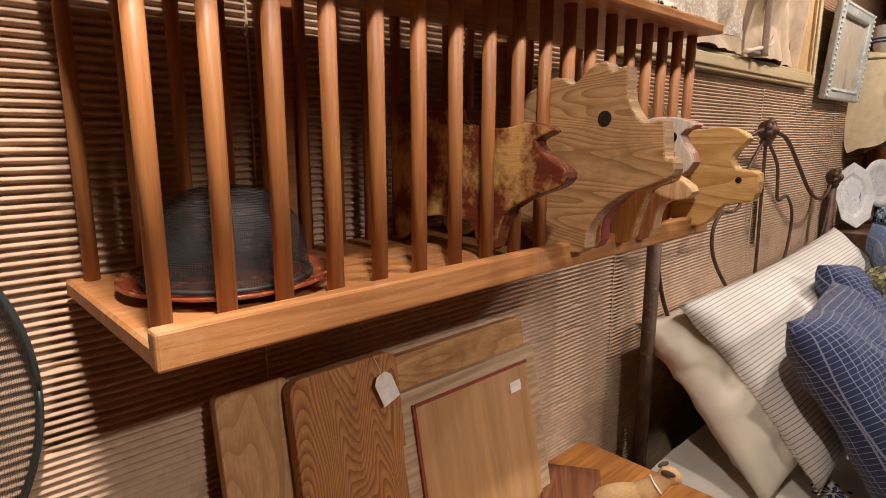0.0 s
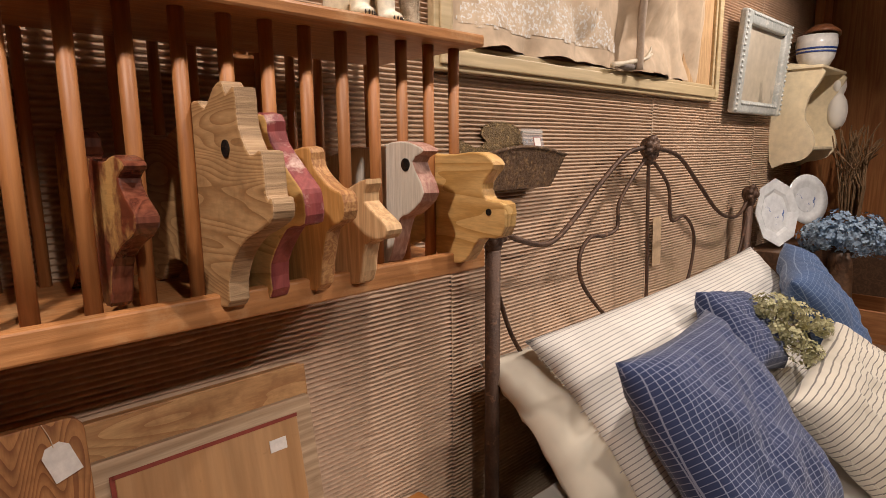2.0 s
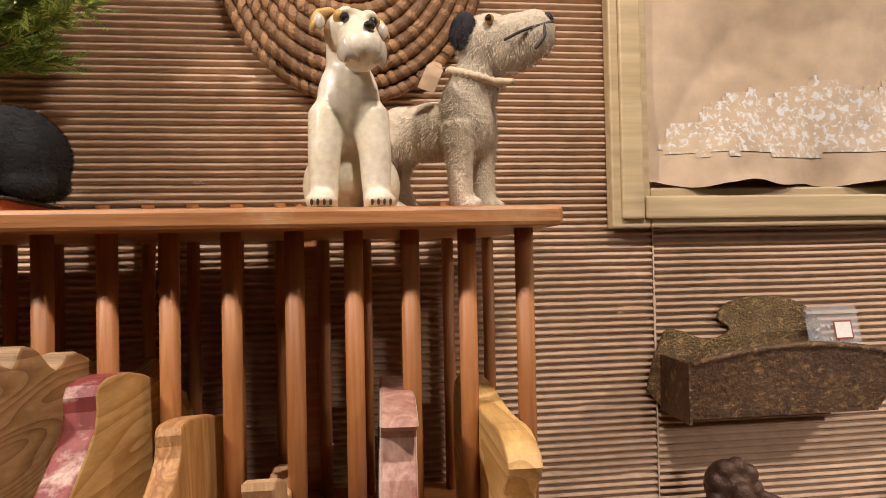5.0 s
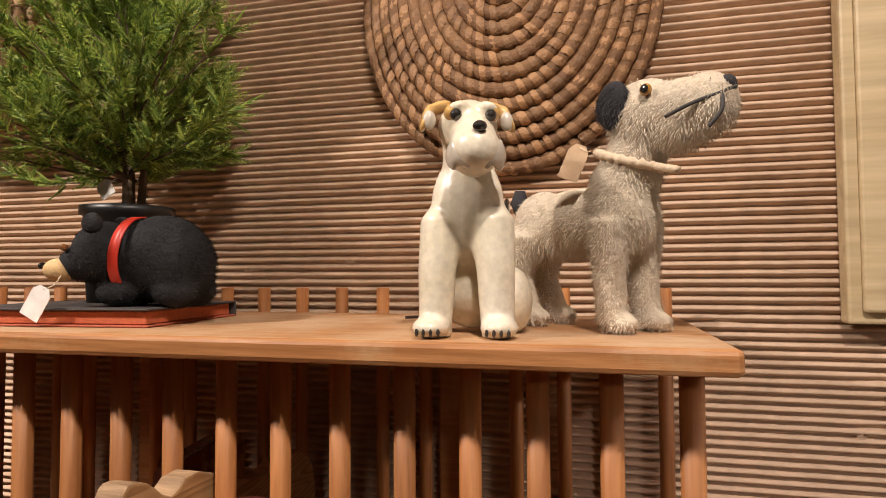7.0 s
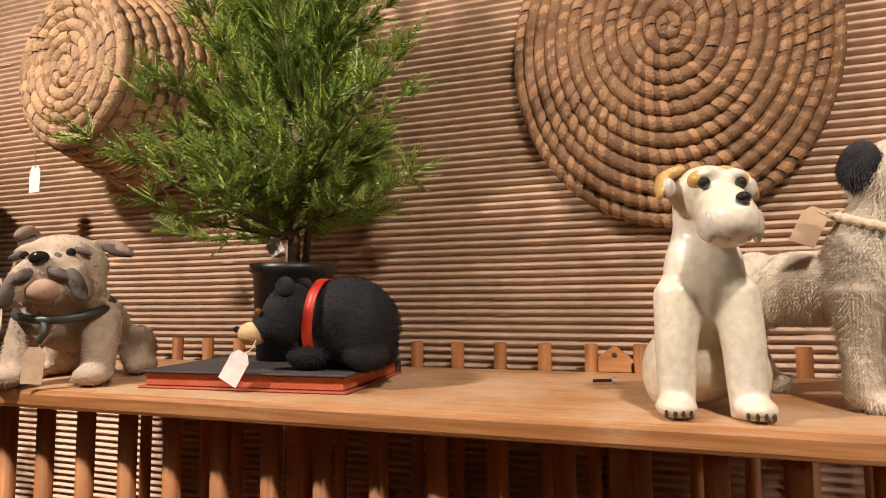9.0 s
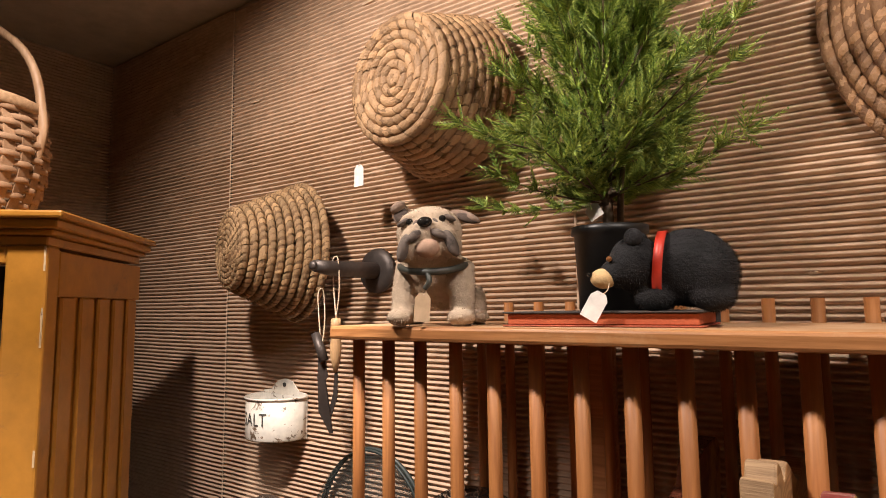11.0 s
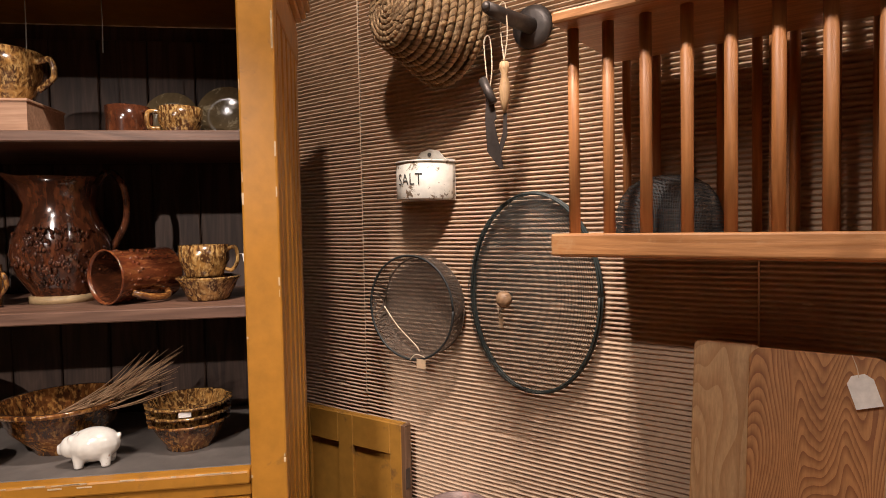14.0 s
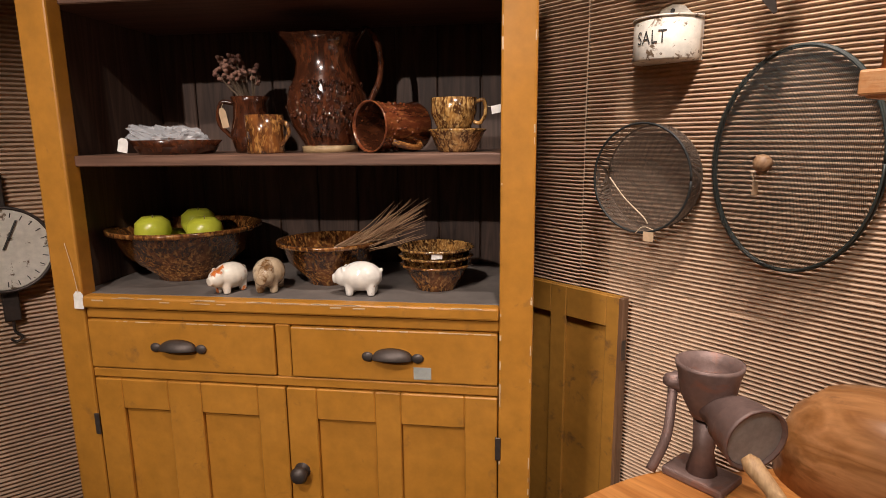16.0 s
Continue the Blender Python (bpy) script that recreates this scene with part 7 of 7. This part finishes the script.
def cloth(name, base, alt, stripe=None, check=None, rough=0.9, width=0.16, angle=0.0):
    """Woven cloth: plain, striped across x, or checked in thin lines."""
    m = bpy.data.materials.new(name)
    t, p = nodes_of(m)
    v = coords(t, (1, 1, 1))
    weave, broad = noise_node(t, v, 420, 2), noise_node(t, v, 7, 3)
    col = ramp_node(t, tuple(c * 0.88 for c in base), tuple(min(1, c * 1.08) for c in base))
    t.links.new(broad, col.inputs[0])
    out = col.outputs[0]
    sep = t.nodes.new("ShaderNodeSeparateXYZ")
    t.links.new(v, sep.inputs[0])

    def lines(axis, gap, w):
        f = t.nodes.new("ShaderNodeMath")
        f.operation, f.inputs[1].default_value = "MULTIPLY", 1 / gap
        wob = t.nodes.new("ShaderNodeMath")
        wob.operation, wob.inputs[1].default_value = "MULTIPLY_ADD", gap * 0.2
        t.links.new(broad, wob.inputs[0])
        t.links.new(sep.outputs[axis], wob.inputs[2])
        t.links.new(wob.outputs[0], f.inputs[0])
        g = t.nodes.new("ShaderNodeMath")
        g.operation = "FRACT"
        t.links.new(f.outputs[0], g.inputs[0])
        l = t.nodes.new("ShaderNodeMath")
        l.operation, l.inputs[1].default_value = "LESS_THAN", w
        t.links.new(g.outputs[0], l.inputs[0])
        return l.outputs[0]

    if stripe:
        out = mixed(t, lines(*stripe, width), out, alt)
    if check:
        mx = t.nodes.new("ShaderNodeMath")
        mx.operation = "MAXIMUM"
        t.links.new(lines(0, check, width), mx.inputs[0])
        t.links.new(lines(2, check, width), mx.inputs[1])
        out = mixed(t, mx.outputs[0], out, alt)
    t.links.new(out, p.inputs["Base Color"])
    p.inputs["Roughness"].default_value = rough
    p.inputs["Sheen Weight"].default_value = 0.15
    bumped(t, p, weave, 0.35, 0.001)
    return m


TICKING = cloth("white_ticking_with_grey_stripes", (0.78, 0.74, 0.67), (0.34, 0.32, 0.31), (2, 0.0115), width=0.20)
TICKING2 = cloth("cream_ticking_with_charcoal_stripes", (0.74, 0.68, 0.57), (0.24, 0.215, 0.19), (2, 0.0140), width=0.20)
LINEN = cloth("cream_linen", (0.74, 0.67, 0.54), (0.6, 0.5, 0.4))
CHECK = cloth("navy_windowpane_check", (0.024, 0.040, 0.110), (0.24, 0.27, 0.38), None, 0.0128, width=0.11)
DENIM = cloth("faded_blue_check", (0.050, 0.095, 0.21), (0.16, 0.23, 0.36), None, 0.014, width=0.10)
COVER = cloth("white_quilt_cotton", (0.74, 0.69, 0.61), (0.6, 0.55, 0.5))


def pillow(name, w, h, fat, m, material, label, seed, fringe=None, sag=0.0, crease=0.25):
    ob = thing(name, m, label, "pillow", "pillows on the bed")
    bm = bmesh.new()
    n, k = 44, 34
    sheets = []
    for side in (-1, 1):
        grid = []
        for j in range(k + 1):
            row = []
            for i in range(n + 1):
                u, v = 2 * i / n - 1, 2 * j / k - 1
                pinch = 1 - 0.055 * (1 - u * u) if abs(v) > 0.6 else 1
                pu = 1 - 0.06 * (1 - v * v) * abs(u)
                pv = 1 - 0.07 * (1 - u * u) * abs(v)
                puff = ((1 - u ** 4) * (1 - v ** 4)) ** 0.55
                wr = noise.noise(Vector((u * 2.2 + seed, v * 2.2, side))) * 0.10 + noise.noise(Vector((u * 6 + seed, v * 5, side * 2))) * 0.045
                edge = min(1, 3 * (1 - max(abs(u), abs(v))))
                fold = crease * (1 - abs(noise.noise(Vector((u * 5 + seed, v * 3 - u * 2, side * 4))))) ** 4
                wr += 0.16 * fold
                y = side * fat * puff * (1 + wr * 2.2) + side * fat * 0.5 * wr * edge
                x, z = u * w / 2 * pu, v * h / 2 * pv - sag * (1 - u * u) * (v + 1) * 0.5
                row.append(bm.verts.new((x, y, z)))
            grid.append(row)
        for j in range(k):
            for i in range(n):
                q = (grid[j][i], grid[j][i + 1], grid[j + 1][i + 1], grid[j + 1][i])
                bm.faces.new(q if side < 0 else q[::-1])
        sheets.append(grid)
    bmesh.ops.remove_doubles(bm, verts=bm.verts, dist=0.0002)
    part("case", bm, material, ob, smooth=True)
    if fringe:
        rnd = random.Random(seed)
        b = bmesh.new()
        steps = int(h / 0.007)
        for sx in (-1, 1):
            for i in range(steps):
                z = -h / 2 + h * i / steps
                x = sx * w / 2 * (1 - 0.06 * (1 - (2 * z / h) ** 2))
                tube(b, [(x, 0, z), (x + sx * rnd.uniform(0.003, 0.010), rnd.uniform(-0.006, 0.006), z + rnd.uniform(-0.005, 0.005))], 0.0009, 4)
        tagged(part("fringe", b, fringe, ob, "short frayed fringe"), kind="stuff")
    return ob


mattress = thing("mattress", pose(0, 0, 0), "bed mattress dressed with a white quilt", "mattress")
part("ticking", boxed(1.425, -1.22, 0.40, 2.958, 0.655, 0.585, 0.03, 3), LINEN, mattress)
quilt = thing("quilt", pose(0, 0, 0), "white quilt with navy embroidered snowflakes", "quilt")
bm = bmesh.new()
nx, ny = 90, 90
grid = []
for j in range(ny + 1):
    row = []
    for i in range(nx + 1):
        x, y = 1.22 + 1.92 * i / nx, -1.30 + 1.95 * j / ny
        over = max(0, 1.415 - x) + max(0, x - 2.968)
        z = 0.600 + 0.010 * noise.noise(Vector((x * 4, y * 4, 0))) + 0.004 * noise.noise(Vector((x * 16, y * 16, 3)))
        if over > 0:
            z -= min(0.42, 3.0 * over) - 0.06 * min(1, over / 0.1)
            x = 1.385 + 0.03 * noise.noise(Vector((y * 7, z, 1))) - 0.25 * max(0, 1.415 - x) if x < 2 else 3.0 + 0.25 * (x - 2.968)
        row.append(bm.verts.new((x, y, z)))
    grid.append(row)
for j in range(ny):
    for i in range(nx):
        bm.faces.new((grid[j][i], grid[j][i + 1], grid[j + 1][i + 1], grid[j + 1][i]))
part("cover", bm, COVER, quilt, smooth=True)
NAVY = surf("navy_thread", (0.02, 0.03, 0.09), (0.035, 0.05, 0.12), 80, 0.9, 0.3)
for cx, cy in ((1.585, 0.285), (1.545, 0.10), (1.73, 0.00), (1.85, -0.25)):
    b = bmesh.new()
    for i in range(8):
        a = 2 * math.pi * i / 8
        for r0, r1, w in ((0.008, 0.034, 0.006), (0.036, 0.050, 0.008)):
            c, s = math.cos(a), math.sin(a)
            q = [(r0, 0), ((r0 + r1) / 2, w), (r1, 0), ((r0 + r1) / 2, -w)]
            b.faces.new([b.verts.new((c * u - s * v, s * u + c * v, 0)) for u, v in q])
    part("snowflake", b, NAVY, quilt, "navy embroidered snowflake", at=pose(cx, cy, 0.6125 + 0.010 * noise.noise(Vector((cx * 4, cy * 4, 0)))))
pillow("pillow", 1.30, 0.50, 0.075, pose(2.03, 0.545, 0.800, -44, 0, 0), LINEN, "long cream linen pillow under a striped one", 2, crease=1.0)
pillow("pillow", 1.46, 0.52, 0.075, pose(2.205, 0.470, 0.865, -44, -2, 0), TICKING, "long white pillow with thin grey stripes", 5, TICKING)
pillow("cushion", 0.52, 0.54, 0.085, pose(1.690, 0.235, 0.845, -38, 0, 4), CHECK, "navy blue cushion with fine white check", 8)
pillow("cushion", 0.44, 0.40, 0.070, pose(2.700, 0.330, 0.930, -36, -8, 20), DENIM, "faded blue checked cushion", 12)
pillow("cushion", 0.56, 0.44, 0.080, pose(2.300, 0.085, 0.745, -48, -9, 4), TICKING2, "cream cushion with charcoal stripes", 15, TICKING2)
pillow("cushion", 0.30, 0.26, 0.060, pose(2.130, 0.390, 0.960, -40, 10, 0), CHECK, "small navy checked cushion behind dried flowers", 18)
# dried flowers lying on the cushions
DRIED = surf("dried_greenish_hydrangea", (0.42, 0.40, 0.21), (0.60, 0.56, 0.34), 60, 0.9, 0.3, vary=0.1)
fl = thing("dried_flowers", pose(2.235, 0.325, 0.955), "bunch of dried pale green flowers on cushions", "dried flowers")
rnd = random.Random(21)


def petals(bm, c, r, count, rnd, size):
    for _ in range(count):
        d = Vector((rnd.gauss(0, 1), rnd.gauss(0, 1), rnd.gauss(0, 1))).normalized()
        q = c + d * r * rnd.uniform(0.6, 1.0)
        t1 = d.cross(Vector((0.3, 0.5, 0.8))).normalized()
        t2 = d.cross(t1)
        for k in range(4):
            a = k * math.pi / 2 + rnd.uniform(0, 0.6)
            e = (t1 * math.cos(a) + t2 * math.sin(a)) * size
            f = (t1 * math.cos(a + 1.1) + t2 * math.sin(a + 1.1)) * size
            bm.faces.new([bm.verts.new(w) for w in (q, q + e * 0.9 + d * size * 0.25, q + (e + f) * 0.62 + d * size * 0.35, q + f * 0.9 + d * size * 0.2)])


b, st = bmesh.new(), bmesh.new()
for ax, ay, az, rr in ((-0.09, 0.02, 0.085, 0.035), (-0.03, 0.0, 0.075, 0.045), (0.03, -0.02, 0.05, 0.045), (0.09, -0.05, 0.02, 0.04), (0.15, -0.075, -0.01, 0.03), (-0.03, -0.04, -0.01, 0.04), (0.01, -0.07, -0.055, 0.045), (0.05, -0.09, -0.085, 0.035), (-0.07, -0.02, 0.02, 0.03)):
    petals(b, Vector((ax, ay, az)), rr, 60, rnd, 0.010)
    tube(st, [(0.02, 0.02, -0.02), (ax, ay, az)], 0.002, 5)
tagged(part("blossom", b, DRIED, fl, "papery greenish blossoms"), kind="stuff")
tagged(part("stem", st, BARK, fl), kind="stuff")

# ---- right end: picture, shelf, plates, hydrangea, bedside table ----
SILVER = surf("silvery_carved_frame", (0.40, 0.42, 0.40), (0.56, 0.57, 0.53), 30, 0.5, 0.6, metal=0.2, spots=(0.66, 0.64, 0.58), spot_scale=50, spot_lo=0.55, spot_hi=0.65)
pic = thing("framed_picture", pose(2.835, 0.748, 1.612, 4, 0, 0), "old photograph in a silvery carved frame", "picture")
PW, PH = 0.53, 0.385
part("photograph", boxed(0.05, -0.008, 0.05, PW - 0.05, -0.004, PH - 0.05), surf("sepia_photograph", (0.42, 0.36, 0.27), (0.58, 0.50, 0.39), 6, 0.3, 0, spots=(0.22, 0.19, 0.14), spot_scale=5, spot_lo=0.58, spot_hi=0.66), pic)
for x0, z0, x1, z1 in ((0, 0, 0.062, PH), (PW - 0.062, 0, PW, PH), (0.0623, 0, PW - 0.0623, 0.05), (0.0623, PH - 0.05, PW - 0.0623, PH)):
    part("frame_side", boxed(x0, -0.030, z0, x1, 0.0, z1, 0.008, 2), SILVER, pic)
    n = int(max(x1 - x0, z1 - z0) / 0.02)
    b = bmesh.new()
    for i in range(n):
        s = (i + 0.5) / n
        q = (x0 + (x1 - x0) * s, -0.030, z1 - 0.012) if x1 - x0 > z1 - z0 else ((x0 + 0.012 if x0 == 0 else x1 - 0.012), -0.030, z0 + (z1 - z0) * s)
        ball(b, q, (0.008, 0.006, 0.007), (0, 0, 0), 7, 5)
    tagged(part("bead", b, SILVER, pic, smooth=True), kind="stuff")
CREAMP = surf("cream_gloss_paint", (0.66, 0.55, 0.36), (0.72, 0.61, 0.42), 8, 0.45, 0.1)
shelf = thing("wall_shelf", pose(3.40, 0.758, 1.40), "cream painted wall shelf with curved sides", "shelf")
sil = [(0, 0.01), (0, 0.41), (-0.18, 0.41), (-0.175, 0.35), (-0.14, 0.29), (-0.13, 0.20), (-0.165, 0.14), (-0.175, 0.07), (-0.14, 0.02), (-0.06, 0.0)]
side_pts = [(p.x, p.z) for p in smooth_path([(a, 0, b) for a, b in sil], 3, True)]
for x in (0.0, 0.36):
    b = slab(bmesh.new(), side_pts, 0.018)
    b.transform(pose(x, 0, 0, 0, 0, 90) @ Matrix.Diagonal((1, -1, 1, 1)))
    bmesh.ops.recalc_face_normals(b, faces=b.faces)
    part("side", b, CREAMP, shelf)
part("back", boxed(0.0185, -0.010, 0.02, 0.3595, 0, 0.41), CREAMP, shelf)
part("board", boxed(0.0185, -0.165, 0.06, 0.3595, -0.0105, 0.075, 0.002), CREAMP, shelf)
part("board", boxed(-0.01, -0.185, 0.4105, 0.39, 0, 0.425, 0.003), CREAMP, shelf)
jar = thing("banded_bowl", pose(3.60, 0.660, 1.8255), "white bowl with blue bands on a shelf", "bowl")
part("bowl_body", lathe(bmesh.new(), [(0, 0), (0.05, 0), (0.075, 0.05), (0.085, 0.11), (0.08, 0.15), (0.076, 0.15), (0.07, 0.05), (0, 0.02)], 36), surf("white_stoneware", (0.70, 0.68, 0.64), (0.76, 0.74, 0.70), 10, 0.3, 0.02), jar, smooth=True)
for z, r in ((0.070, 0.0792), (0.085, 0.0816)):
    part("blue_band", lathe(bmesh.new(), [(r, z), (r + 0.001, z), (r + 0.0025, z + 0.008), (r + 0.001, z + 0.008)], 36), surf("cobalt_glaze", (0.03, 0.06, 0.22), (0.05, 0.09, 0.28), 20, 0.25, 0), jar, smooth=True)
top = thing("wooden_scoop", pose(3.62, 0.650, 1.976, 0, 6, 20), "small brown wooden scoop lying over a bowl", "scoop")
part("scoop", lathe(bmesh.new(), [(0, 0.045), (0.05, 0.040), (0.085, 0.012), (0.088, 0.0), (0.08, 0.0), (0.045, 0.03), (0, 0.034)], 28, 1.2, 0.9), REDB, top, smooth=True)
cloth_bag = thing("cloth_bag", pose(3.80, 0.60, 1.62), "white cotton bag hanging beside a shelf", "bag")
bm = bmesh.new()
ball(bm, (0, 0, 0.02), (0.06, 0.045, 0.09))
ball(bm, (0.0, 0, 0.14), (0.05, 0.03, 0.05))
ball(bm, (-0.01, 0, 0.09), (0.025, 0.022, 0.04))
part("bag", fused(bm, 0.006), COVER, cloth_bag, smooth=True)
CHINA = surf("blue_and_white_china", (0.68, 0.69, 0.70), (0.76, 0.76, 0.76), 10, 0.2, 0.02, spots=(0.12, 0.18, 0.38), spot_scale=34, spot_lo=0.60, spot_hi=0.64, coat=0.5)
WHITE_CHINA = surf("white_china", (0.70, 0.71, 0.71), (0.77, 0.77, 0.76), 10, 0.2, 0.02, coat=0.5)
for x, y, z, r, sq, yaw in ((3.225, 0.665, 1.19, 0.150, 0.24, -28), (3.46, 0.61, 1.235, 0.115, 0.0, -28)):
    pl = thing("china_plate", pose(x, y, z, 80, 0, yaw), "blue and white transfer china plate standing up", "plate", "china plates")
    bm = lathe(bmesh.new(), [(0, 0.0), (0.62, 0.0), (0.72, 0.05), (1.0, 0.10), (1.0, 0.13), (0.70, 0.08), (0.60, 0.03), (0, 0.03)], 8 if sq else 40, 0.78 if sq else 1.0, 1.0)
    bm.transform(Matrix.Diagonal((r, r, r, 1)))
    part("plate_body", bm, WHITE_CHINA, pl, smooth=not sq)
    part("pattern", lathe(bmesh.new(), [(0, 0.0046), (r * 0.5, 0.0046), (r * 0.5, 0.0041), (0, 0.0041)], 20, 0.7 if sq else 1.0), CHINA, pl, "blue printed scene")
bt = thing("bedside_table", pose(3.10, 0.05, 0), "dark wooden bedside table with open drawer", "table")
DARKW = wood("dark_brown_furniture", (0.09, 0.045, 0.025), (0.16, 0.085, 0.045), "x", 16, 0.45)
part("top", boxed(0.02, 0.10, 0.66, 0.75, 0.70, 0.69, 0.003), DARKW, bt)
for x in (0.04, 0.69):
    for y in (0.12, 0.64):
        part("leg", boxed(x, y, 0, x + 0.045, y + 0.045, 0.6598, 0.003), DARKW, bt)
part("apron", boxed(0.086, 0.13, 0.56, 0.689, 0.15, 0.6598), DARKW, bt)
ds = thing("plate_stand", pose(3.10, 0.56, 0.6903), "dark wooden display ledge holding china plates", "stand")
part("ledge", boxed(0.0, 0.0, 0.0, 0.50, 0.17, 0.345, 0.003), DARKW, ds)
tray = thing("wooden_tray", pose(3.22, 0.20, 0.6903), "orange brown open wooden tray with oddments", "tray")
ORW = wood("orange_brown_tray", (0.30, 0.12, 0.04), (0.42, 0.19, 0.07), "y", 16, 0.45)
part("base", boxed(0, 0, 0, 0.30, 0.26, 0.012), ORW, tray)
for x0, y0, x1, y1 in ((0, 0, 0.30, 0.014), (0, 0.246, 0.30, 0.26), (0, 0.0142, 0.014, 0.2458), (0.286, 0.0142, 0.30, 0.2458)):
    part("side", boxed(x0, y0, 0.0122, x1, y1, 0.13, 0.002), ORW, tray)
hyd = thing("hydrangea", pose(3.32, 0.420, 1.0355), "big bunch of dusty blue hydrangeas in a dark vase", "flowers")
part("vase", lathe(bmesh.new(), [(0, -0.345), (0.05, -0.345), (0.055, -0.20), (0.045, -0.05), (0.05, 0.0), (0.045, 0.0), (0.04, -0.1), (0, -0.3)], 28), DARKW, hyd, smooth=True)
BLUEH = surf("dusty_blue_petals", (0.20, 0.29, 0.42), (0.36, 0.46, 0.55), 30, 0.85, 0.2)
for k, (ax, ay, az, rr) in enumerate(((-0.06, 0.05, 0.07, 0.075), (0.04, 0.03, 0.095, 0.08), (0.10, -0.06, 0.08, 0.08), (-0.02, -0.06, 0.06, 0.075), (0.0, 0.11, 0.05, 0.065), (0.05, -0.13, 0.05, 0.07))):
    b = bmesh.new()
    petals(b, Vector((ax, ay, az)), rr, 130, rnd, 0.014)
    tagged(part("flower_head", b, BLUEH, hyd, "ball of blue petals"), kind="stuff")
# reddish wooden casing and door at the far end
CASING = wood("reddish_orange_casing", (0.28, 0.10, 0.03), (0.40, 0.17, 0.055), "z", 14, 0.45)
part_door = thing("door_1", pose(0, 0, 0), "reddish brown wooden door and casing", "door", kind="structure")
part("casing", boxed(3.88, 0.712, 0, 4.02, 0.755, 2.25, 0.004), CASING, part_door)
part("casing", boxed(4.13, -0.25, 0, 4.19, 0.755, 2.25, 0.004), CASING, part_door)
part("head_casing", boxed(3.80, 0.690, 2.2505, 4.19, 0.755, 2.38, 0.004), CASING, part_door)
dark_hutch = thing("tall_cupboard", pose(3.90, 0.10, 0), "dark wooden cupboard standing beside the bed", "cupboard")
part("carcass", boxed(0, 0, 0, 0.20, 0.55, 1.05, 0.004), DARKW, dark_hutch)
part("cornice", boxed(-0.02, -0.02, 1.0505, 0.20, 0.57, 1.08, 0.004), DARKW, dark_hutch)
basket_r = thing("reed_bundle", pose(3.80, 0.50, 1.08), "bundle of dry reeds standing in the corner", "dried reeds")
b = bmesh.new()
for i in range(60):
    tube(b, smooth_path([(rnd.uniform(-0.03, 0.03), rnd.uniform(-0.03, 0.03), -0.2), (rnd.uniform(-0.06, 0.06), rnd.uniform(-0.05, 0.05), 0.2), (rnd.uniform(-0.14, 0.12), rnd.uniform(-0.1, 0.1), rnd.uniform(0.35, 0.5))], 3), 0.003, 4)
tagged(part("reed", b, DARKENED_RUSH, basket_r), kind="stuff")
